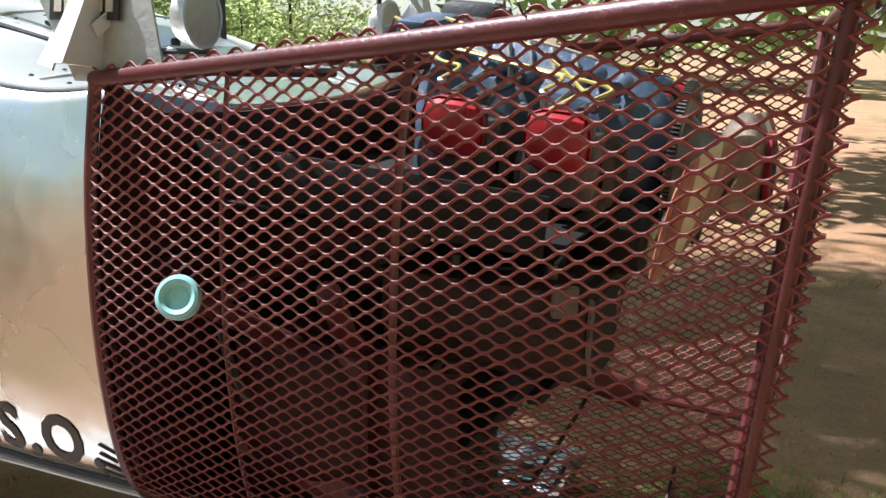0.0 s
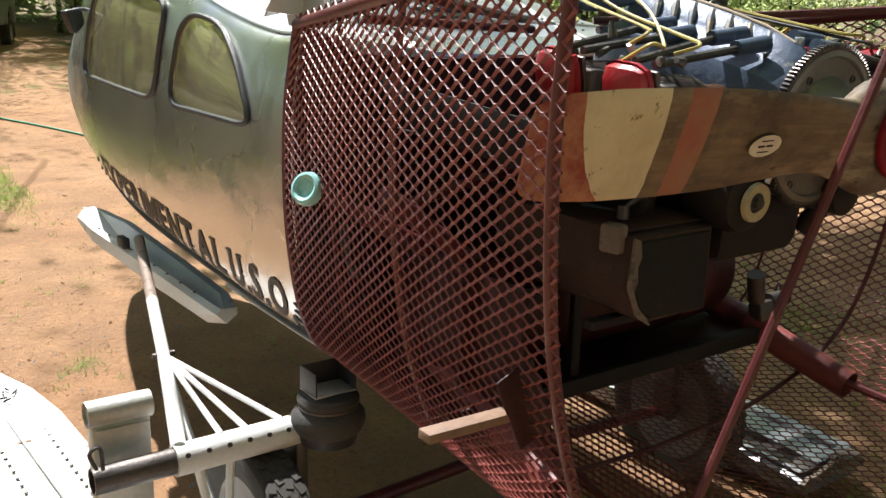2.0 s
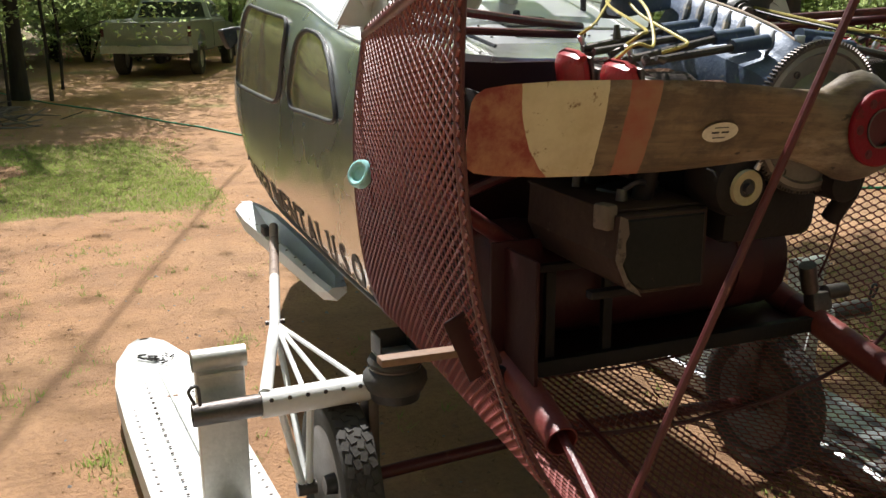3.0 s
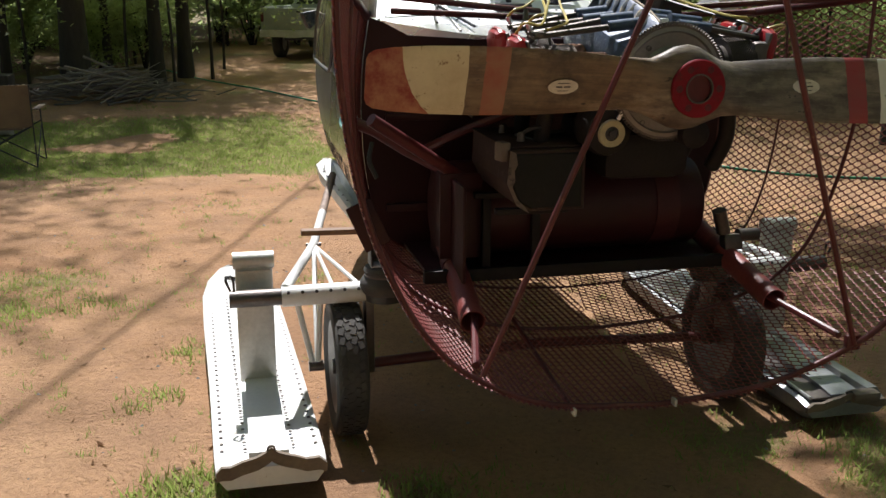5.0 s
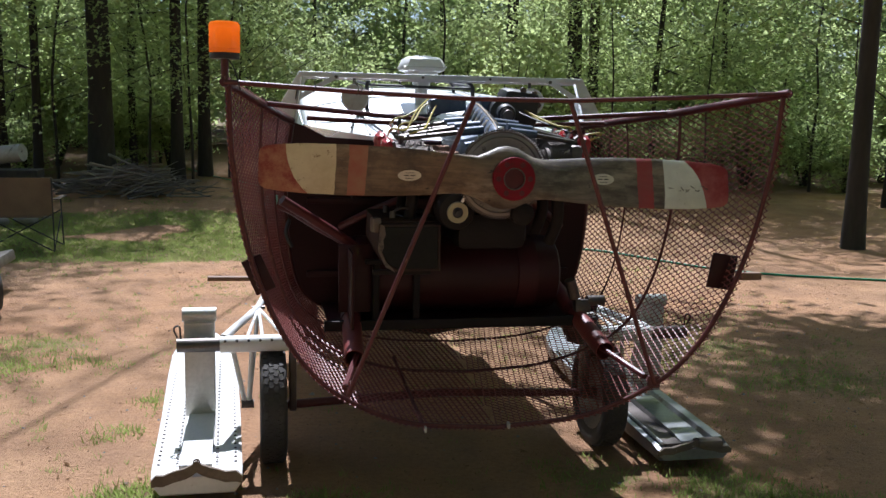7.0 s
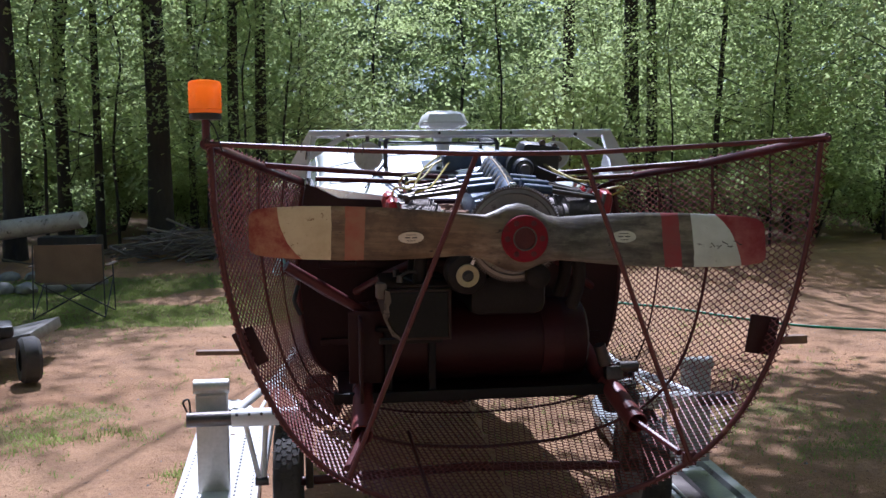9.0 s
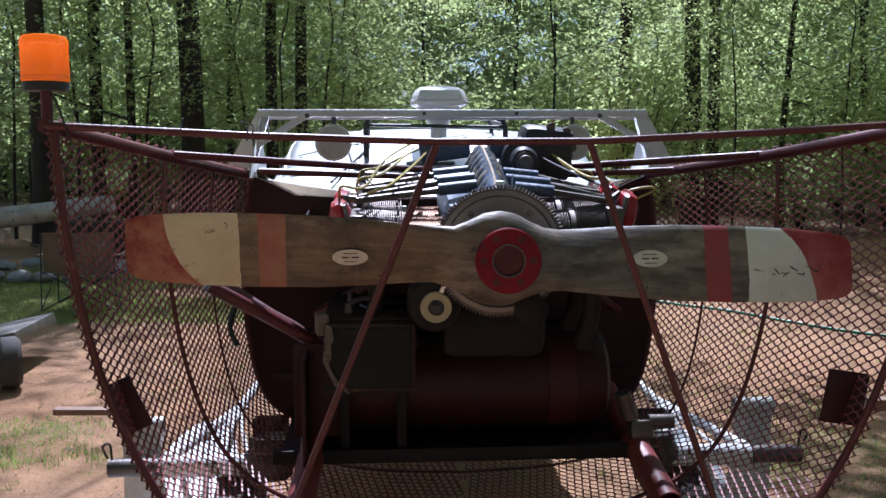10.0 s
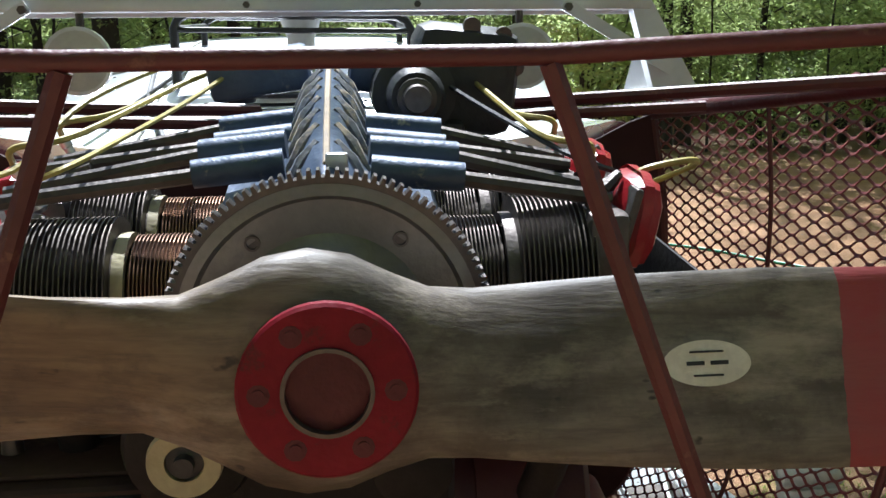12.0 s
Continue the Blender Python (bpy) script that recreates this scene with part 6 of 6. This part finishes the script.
count = 0
for attempt in range(3000):
    if count >= 50:
        break
    a = rng.uniform(-25, 48)
    d = rng.uniform(18, 40)
    x, y = EYE[0] + d * math.sin(radians(a)), EYE[1] + d * math.cos(radians(a))
    if open_ground(x, y) or (a < 3 and d < 21) or any((x - p) ** 2 + (y - q) ** 2 < 3.2 for p, q in TREES):
        continue
    TREES.append((x, y))
    k = rng.choice((2, 4, 3, 4, 3)) if a < 3 else rng.choice((3, 3, 2, 3, 3, 2))
    place(KINDS[k], USED[k], x, y, rng.uniform(0, 360), rng.uniform(0.8, 1.15))
    count += 1
# trees out of view at the sides and back, added against sky light
for attempt in range(3000):
    if count >= 66:
        break
    a = rng.uniform(70, 245) if count < 60 else rng.uniform(250, 300)
    d = rng.uniform(11, 19) if count < 60 else rng.uniform(30, 38)
    x, y = d * math.sin(radians(a)), 1 + d * math.cos(radians(a))
    if (x > 0 and y > 0 and x < 10) or any((x - p) ** 2 + (y - q) ** 2 < 4 for p, q in TREES):
        continue
    TREES.append((x, y))
    k = rng.choice((0, 1, 2))
    place(KINDS[k], USED[k], x, y, rng.uniform(0, 360), rng.uniform(0.8, 1.1))
    count += 1
yard = make_tree(31, 17, 0.26, 7.2, 5.8, 25000, 0.22, M_LEAF, 34, 0.35, math.pi, "yard_tree", "straight dark-barked tree standing in the yard", False)
yard.matrix_basis = pose(6.95, 7.8, 0)

# stands out of view, for reflections and sky cover only
shade = make_tree(33, 16, 0.34, 5.0, 6.4, 9000, 0.5, M_LEAF, 28, 0.4, None, "sky_block_tree", "broad leafy tree out of view, added to block sky light", False)
shade.matrix_basis = pose(9.4, -1.6, 0, 0, 0, 10)
# unseen copies ring the path's sides and back, added to block sky light
for k, (a, d) in enumerate(((92, 11.5), (112, 10.5), (128, 12.5), (142, 9.5), (158, 11.5), (172, 8.6), (186, 11.0), (198, 9.0), (214, 11.5), (228, 9.8), (246, 11.5), (262, 10.5), (275, 12.0))):
    x, y = -0.5 + d * math.sin(radians(a)), -0.8 + d * math.cos(radians(a))
    copy_thing(shade, pose(x, y, ground_z(x, y), 0, 0, 77 * k))

for attempt in range(400):
    if count >= 76:
        break
    a, d = rng.uniform(-26, 3), rng.uniform(20, 31)
    x, y = EYE[0] + d * math.sin(radians(a)), EYE[1] + d * math.cos(radians(a))
    if open_ground(x, y):
        continue
    place(KINDS[3], USED[3], x, y, rng.uniform(0, 360), rng.uniform(0.8, 1.5))
    count += 1

SHRUBS = [make_shrub(41, 2.4, 1.1, 5600, 0.075, M_LEAF), make_shrub(42, 3.4, 1.3, 6600, 0.08, M_LEAF), make_shrub(43, 1.4, 0.9, 4200, 0.065, M_LEAFDARK)]
S_USED = [[], [], []]
count = 0
for attempt in range(3000):
    if count >= 84:
        break
    a = rng.uniform(-25, 48)
    d = rng.uniform(20.5, 32) if a < 3 else rng.uniform(16.5, 32)
    x, y = EYE[0] + d * math.sin(radians(a)), EYE[1] + d * math.cos(radians(a))
    if open_ground(x, y) or (a < 3 and d < 20.5):
        continue
    k = rng.choice((0, 1, 2, 0, 1)) if a > 3 else rng.choice((0, 2, 1))
    place(SHRUBS[k], S_USED[k], x, y, rng.uniform(0, 360), rng.uniform(0.8, 1.3))
    count += 1

# distant woods all round, closing the view; unseen sides hold back low sky light
verts, faces = [], []
for i in range(6000):
    a = rng.uniform(-0.55, 0.95) if i < 4000 else rng.uniform(0, 2 * math.pi)
    d = rng.uniform(31, 46)
    hmax = (19 if math.cos(a) > 0.3 else 13) + 5 * noise.noise((math.cos(a) * 3, math.sin(a) * 3, 0.5))
    p = Vector((d * math.sin(a), 4 + d * math.cos(a), 1.2 + rng.random() * hmax))
    add_spray(verts, faces, p, rng.uniform(0.7, 1.5), 30, 0.34 if i < 4000 else 0.75, rng)
far = raw("far_woods", verts, faces, M_LEAF)
tagged(far, "dense green woods far behind the yard", "woods", kind="stuff")

# ---- yard things ----
chair = thing("camp_chair", "folding camp chair with brown canvas and thin legs", "chair", at=(-3.62, 8.3, ground_z(-3.62, 8.3)))
part("seat", box((0, -0.02, 0.43), (0.56, 0.46, 0.02), Matrix.Rotation(radians(6), 4, 'X'), 0.008), M_CLOTH, chair)
bk = loft([[(x, -0.22 - 0.03 * (1 - (x / 0.4) ** 2) - 0.05 * (z - 0.4), z) for x in (-0.38, -0.2, 0.0, 0.2, 0.38)] + [(x, -0.205 - 0.03 * (1 - (x / 0.4) ** 2) - 0.05 * (z - 0.4), z) for x in (0.38, 0.2, 0.0, -0.2, -0.38)] for z in (0.42, 0.6, 0.74, 0.86)])
part("backrest", bk, M_CLOTH, chair)
for x0, y0, x1, y1 in ((-0.4, -0.3, 0.38, -0.28), (0.4, -0.3, -0.38, -0.28), (-0.4, 0.26, 0.38, 0.24), (0.4, 0.26, -0.38, 0.24)):
    part("cross_leg", tube([(x0, y0, 0.01), (x1, y1, 0.44)], 0.008, 6), M_BLACK, chair)
for s in (-1, 1):
    for y in (-0.29, 0.25):
        part("upright", tube([(s * 0.4, y, 0.0), (s * 0.385, y * 0.92, 0.86 if y < 0 else 0.6)], 0.008, 6), M_BLACK, chair)
    part("side_leg", tube([(s * 0.4, -0.3, 0.02), (s * 0.39, 0.25, 0.43)], 0.007, 6), M_BLACK, chair)
    part("armrest", box((s * 0.42, 0.0, 0.61), (0.07, 0.5, 0.015), None, 0.006), M_CLOTH, chair)

log = thing("fallen_log", "pale fallen birch log lying propped on the ground", "log")
part("log", tube([(-8.2, 14.0, ground_z(-8, 14) + 0.35), (-6.4, 13.2, ground_z(-6, 13) + 0.55), (-4.55, 12.6, ground_z(-4.5, 12.6) + 0.80)], [0.2, 0.17, 0.14], 12), M_BARKPALE, log)
crate = thing("dark_crate", "dark wooden box behind the camp chair", "box", at=(-4.7, 12.4, ground_z(-4.7, 12.4)))
part("body", box((0, 0, 0.28), (0.9, 0.5, 0.56), None, 0.02), M_BARK, crate)
ring_r = random.Random(8)
pit = thing("fire_pit", "ring of grey field stones round a fire pit", "fire pit", at=(-4.9, 11.0, ground_z(-4.9, 11.0)))
for k in range(18):
    a = 2 * math.pi * k / 18
    bm = bmesh.new()
    bmesh.ops.create_icosphere(bm, subdivisions=2, radius=0.16)
    for v in bm.verts:
        v.co *= 1 + 0.28 * noise.noise(v.co * 6 + Vector((k * 3, 0, 0)))
        v.co.z *= 0.6
    st = part("stone", bm, material("field_stone", (0.2, 0.19, 0.18), (0.3, 0.28, 0.26), 0.9) if k == 0 else bpy.data.materials["field_stone"], pit)
    st.location = (math.cos(a) * 0.95 + ring_r.uniform(-.12, .12), math.sin(a) * 0.75 + ring_r.uniform(-.1, .1), 0.06)

M_STICK = material("grey_dead_wood", (0.24, 0.21, 0.18), (0.11, 0.09, 0.075), 0.9, 0, 5, 40, stretch=(0.4, 1, 1))
pile = thing("brush_pile", "heap of cut branches at the edge of the woods", "brush pile", at=(-3.1, 13.6, ground_z(-3.1, 13.6)))
pr = random.Random(15)
for k in range(150):
    a = pr.gauss(0, 0.5)
    cx, cy = pr.gauss(0, 0.62), pr.gauss(0, 0.35)
    h = max(0.04, 0.48 * math.exp(-(cx / 1.1) ** 2) * pr.random())
    L = pr.uniform(0.4, 1.3)
    d = Vector((math.cos(a), math.sin(a), pr.gauss(0.05, 0.16))) * L * 0.5
    c = Vector((cx, cy, h + 0.03))
    m = Vector((pr.gauss(0, .06), pr.gauss(0, .06), pr.gauss(0, .05)))
    part("branch", tube([c - d, c + m, c + d], [pr.uniform(0.01, 0.03), 0.014, 0.005], 6), M_STICK, pile)

truck = thing("pickup_truck", "old dusty grey-green pickup truck parked with its tailgate to the yard", "truck")
for s in (-1, 1):
    arch = [(1.12 * math.cos(t) * 0.42 - 0.1, 0.60 + 0.42 * math.sin(t)) for t in [math.pi * k / 8 for k in range(9)]]
    outline = [(-1.16, 1.18), (-1.18, 0.62), (-0.62, 0.56)] + arch[::-1] + [(0.42, 0.56), (1.2, 0.56), (1.2, 1.2)]
    part("bed_side", loft([[(s * (0.92 + d), y, z) for y, z in outline] for d in (-0.03, 0.05)]), M_TRUCK, truck, smooth=False)
    part("bed_rail", tube([(s * 0.95, -1.16, 1.19), (s * 0.95, 1.2, 1.21)], 0.03, 8), M_TRUCK, truck)
tg = part("tailgate", box((0, -1.15, 0.93), (1.78, 0.06, 0.5), None, 0.02), M_TRUCK, truck)
part("tailgate_panel", box((0, -1.185, 0.93), (1.5, 0.014, 0.26), None, 0.005), M_TRUCK, tg)
part("tailgate_handle", box((0, -1.195, 1.1), (0.2, 0.02, 0.05), None, 0.005), M_BLACK, tg)
part("bed_floor", box((0, 0, 0.68), (1.76, 2.28, 0.05), None, 0.01), M_BLACK, truck)
part("bumper", loft([[(x, -1.3 + 0.05 * abs(x), z + 0.012 * math.sin(7 * x)) for z in (0.52, 0.56, 0.64, 0.68)] + [(x, -1.2 + 0.05 * abs(x), z) for z in (0.68, 0.52)] for x in [-0.98 + 0.14 * k for k in range(15)]]), M_PLATE, truck, "dented pale rear bumper", smooth=False)
cabs = [(0.56, 0.95, 1.24, 3.0), (1.2, 0.96, 1.24, 3.0), (1.24, 0.92, 1.26, 2.95), (1.66, 0.76, 1.42, 2.5), (1.74, 0.68, 1.5, 2.38)]
bm = loft([[(-w, y0, z), (w, y0, z), (w, y1, z), (-w, y1, z)] for z, w, y0, y1 in cabs])
bmesh.ops.bevel(bm, geom=list(bm.edges), offset=0.035, segments=2, affect='EDGES')
part("cab", bm, M_TRUCK, truck)
part("rear_window", loft([[(-0.8, 1.262 + d, 1.27), (0.8, 1.262 + d, 1.27), (0.69, 1.405 + d, 1.63), (-0.69, 1.405 + d, 1.63)] for d in (0, -0.012)]), M_GLASSDARK, truck, smooth=False)
for s in (-1, 1):
    part("side_window", loft([[(s * (0.905 + d), 1.42, 1.29), (s * (0.905 + d), 2.7, 1.29), (s * (0.785 + d), 2.36, 1.6), (s * (0.785 + d), 1.56, 1.6)] for d in (0, 0.012)]), M_GLASSDARK, truck, smooth=False)
    part("door_seam", box((s * 0.963, 1.34, 0.9), (0.006, 0.012, 0.6), None, 0.001), M_BLACK, truck)
    part("front_wing", loft([[(s * (0.9 + d), y, z) for y, z in [(3.0, 1.18), (3.0, 0.56)] + [(3.62 - 0.42 * math.cos(math.pi * k / 8), 0.58 + 0.42 * math.sin(math.pi * k / 8)) for k in range(9)] + [(4.35, 0.6), (4.4, 1.08)]] for d in (-0.03, 0.06)]), M_TRUCK, truck, smooth=False)
part("bonnet", box((0, 3.7, 1.0), (1.76, 1.4, 0.3), None, 0.08), M_TRUCK, truck)
part("chassis", box((0, 1.4, 0.5), (0.9, 5.0, 0.12), None, 0.02), M_BLACK, truck)
part("axle_casing", lathe([(0, -0.14), (0.1, -0.12), (0.14, 0), (0.1, 0.12), (0, 0.14)], at(0, -0.1, 0.38), 16), M_BLACK, truck)
for s in (-1, 1):
    part("tail_light", box((s * 0.93, -1.185, 0.98), (0.07, 0.02, 0.22), None, 0.006), material("dull_red_lens", (0.1, 0.012, 0.014), (0.07, 0.01, 0.012), 0.4) if s < 0 else bpy.data.materials["dull_red_lens"], truck)
    for y in (-0.1, 3.62):
        w = part("wheel", lathe([(0.2, -0.11), (0.33, -0.115), (0.36, -0.08), (0.36, 0.08), (0.33, 0.115), (0.2, 0.11)], at(s * 0.84, y, 0.36) @ ALONG_X, 28), M_RUBBER, truck)
        part("wheel_rim", lathe([(0, -0.06), (0.12, -0.06), (0.2, -0.10), (0.2, 0.10), (0.12, 0.06), (0, 0.06)], at(s * 0.84, y, 0.36) @ ALONG_X, 20), M_PLATE, w)
truck.matrix_basis = pose(1.0, 21.2, ground_z(1.0, 21.2) - 0.02, 0, 0, -20.6)

# small trailer at the edge of the yard
trailer = thing("garden_cart", "low garden cart with fat black tyres and a grey bed", "cart", at=(-3.2, 5.05, 0.0))
part("bed", box((-0.28, 0.5, 0.24), (0.62, 0.9, 0.10), Matrix.Rotation(radians(-12), 4, 'Y'), 0.015), M_FLYWHEEL, trailer)
part("load", box((-0.3, 0.1, 0.38), (0.3, 0.4, 0.1), Matrix.Rotation(radians(20), 4, 'Z'), 0.03), M_BLACK, trailer)
for x in (-0.32, 0.1):
    part("tyre", lathe([(0.09, -0.07), (0.165, -0.08), (0.19, -0.05), (0.19, 0.05), (0.165, 0.08), (0.09, 0.07)], at(x, -0.30, 0.19) @ Matrix.Rotation(radians(25), 4, 'Z') @ ALONG_X, 28), M_RUBBER, trailer)

M_HOSE = material("green_garden_hose", (0.02, 0.2, 0.1), (0.03, 0.26, 0.13), 0.45, 0, 9, 80)
hose = thing("garden_hose", "green garden hose lying across the sand", "hose", kind="")
hp = curve_pts([(-2.4, 18.4, 0), (-1.3, 16.0, 0), (-0.15, 13.7, 0), (0.75, 12.0, 0), (1.9, 9.6, 0), (3.2, 7.6, 0), (4.14, 6.4, 0), (5.45, 5.6, 0), (7.5, 4.7, 0), (10, 4.2, 0)], 12)
part("tube", tube([(p.x, p.y, ground_z(p.x, p.y) + 0.014) for p in hp], 0.013, 8), M_HOSE, hose)

# unseen wire, hung only to cast a thin shadow line on the sand
cable = thing("overhead_cable", "thin black overhead cable out of view, added for its shadow", "cable")
off = Vector((SUN_DIR.x, SUN_DIR.y, SUN_DIR.z)) * (7.5 / SUN_DIR.z)
part("wire", tube([Vector((-2.95, -0.4, 0.1)) + off, Vector((-1.6, 3.5, 0)) + off, Vector((-1.0, 5.2, -0.0)) + off, Vector((0.5, 9.8, 0.3)) + off], 0.014, 6), M_BLACK, cable)


# ---- grass and litter ----
def make_grass(n, x0, x1, y0, y1, h0, h1, seed):
    rng = random.Random(seed)
    verts, faces = [], []
    while n > 0:
        x, y = rng.uniform(x0, x1), rng.uniform(y0, y1)
        n -= 1
        d = turf(x, y)
        if d < 0.08 or rng.random() > d * (0.85 if y > 5 else 0.55):
            continue
        z = ground_z(x, y)
        for _ in range(3):
            a = rng.uniform(0, 2 * math.pi)
            h, w = rng.uniform(h0, h1), rng.uniform(0.003, 0.006)
            px, py = x + rng.gauss(0, .03), y + rng.gauss(0, .03)
            lean = Vector((rng.gauss(0, .4), rng.gauss(0, .4), 1)) * h
            o = len(verts)
            s = Vector((math.cos(a), math.sin(a), 0)) * w
            b = Vector((px, py, z - 0.005))
            verts += [b - s, b + s, b + lean]
            faces.append((o, o + 1, o + 2))
    return verts, faces


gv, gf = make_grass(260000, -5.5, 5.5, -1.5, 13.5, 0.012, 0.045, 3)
for x0, x1, y0, y1, n, seed in ((-1.95, -0.5, 0.25, 1.0, 5000, 8), (0.9, 2.1, -0.3, 0.9, 2200, 9), (-2.6, -1.5, 1.2, 3.2, 6000, 10)):
    tv, tf = make_grass(n, x0, x1, y0, y1, 0.025, 0.06, seed)
    o = len(gv)
    gv += tv
    gf += [tuple(i + o for i in f) for f in tf]
tuft_rng = random.Random(44)
for _ in range(3600):
    x, y = tuft_rng.uniform(-4.2, 4.0), tuft_rng.uniform(-0.2, 7.5)
    if noise.noise((x * 0.9, y * 0.9, 12.0)) + tuft_rng.uniform(-0.45, 0.45) < 0.12:
        continue
    z = ground_z(x, y)
    for _k in range(tuft_rng.randint(4, 11)):
        b = Vector((x + tuft_rng.gauss(0, .018), y + tuft_rng.gauss(0, .018), z - 0.004))
        h = tuft_rng.uniform(0.015, 0.05)
        w = Vector((tuft_rng.gauss(0, 1), tuft_rng.gauss(0, 1), 0)).normalized() * 0.0028
        o = len(gv)
        gv += [b - w, b + w, b + Vector((tuft_rng.gauss(0, .5), tuft_rng.gauss(0, .5), 1)) * h]
        gf.append((o, o + 1, o + 2))
tagged(raw("grass", gv, gf, M_GRASS), "short sparse yard grass growing in patches", "grass", kind="stuff")
lv, lf = [], []
lr = random.Random(17)
for _ in range(9000):
    x, y = lr.uniform(-6, 7), lr.uniform(-2, 14)
    s = lr.uniform(0.005, 0.013) * (2.0 if lr.random() < 0.07 else 1.0)
    a, b = lr.uniform(0, 6.28), lr.uniform(0, 6.28)
    z = ground_z(x, y) + 0.004
    o = len(lv)
    lv += [(x + s * math.cos(a), y + s * math.sin(a), z + lr.random() * 0.012), (x + 0.5 * s * math.cos(a + 1.6), y + 0.5 * s * math.sin(a + 1.6), z), (x - s * math.cos(a), y - s * math.sin(a), z + lr.random() * 0.012), (x - 0.4 * s * math.cos(a + 1.6), y - 0.4 * s * math.sin(a + 1.6), z)]
    lf.append((o, o + 1, o + 2, o + 3))
tagged(raw("leaf_litter", lv, lf, M_LITTER), "scattered dry leaves and chips on the soil", "litter", kind="stuff")

# pebbles on the sand
pv, pf = [], []
pr = random.Random(29)
for _ in range(900):
    x, y = pr.uniform(-4.5, 5), pr.uniform(-1.2, 9)
    s = pr.uniform(0.004, 0.013) * (1.6 if pr.random() < 0.06 else 1.0)
    z = ground_z(x, y) + s * 0.15
    a = pr.uniform(0, 6.28)
    o = len(pv)
    for k in range(5):
        r = s * pr.uniform(0.8, 1.25)
        pv.append((x + r * math.cos(a + k * 1.257), y + r * math.sin(a + k * 1.257), z - s * 0.3))
    pv.append((x + pr.uniform(-.3, .3) * s, y + pr.uniform(-.3, .3) * s, z + s * 0.6))
    pf += [(o + k, o + (k + 1) % 5, o + 5) for k in range(5)]
cv, cf = [], []
for _ in range(5200):
    x, y = pr.uniform(-4.5, 4.5), pr.uniform(-1.2, 8)
    if noise.noise((x * 0.7, y * 0.7, 21.0)) + pr.uniform(-0.5, 0.5) < -0.05:
        continue
    q = pr.uniform(0.004, 0.011) * (1.8 if pr.random() < 0.08 else 1.0)
    z = ground_z(x, y)
    o = len(cv)
    for k in range(5):
        w = q * pr.uniform(0.7, 1.4)
        cv.append((x + w * math.cos(k * 1.257), y + w * math.sin(k * 1.257), z - 0.003))
    cv.append((x + pr.uniform(-.4, .4) * q, y + pr.uniform(-.4, .4) * q, z + q * 0.75))
    cf += [(o + k, o + (k + 1) % 5, o + 5) for k in range(5)]
tagged(raw("soil_clods", cv, cf, material("dry_soil_clod", (0.34, 0.2, 0.115), (0.22, 0.13, 0.08), 0.95, 0, 9, 60)), "small crumbs of dry reddish soil", "clods", kind="stuff")
tagged(raw("pebbles", pv, pf, bpy.data.materials["field_stone"]), "small grey pebbles scattered on the sand", "pebbles", kind="stuff")
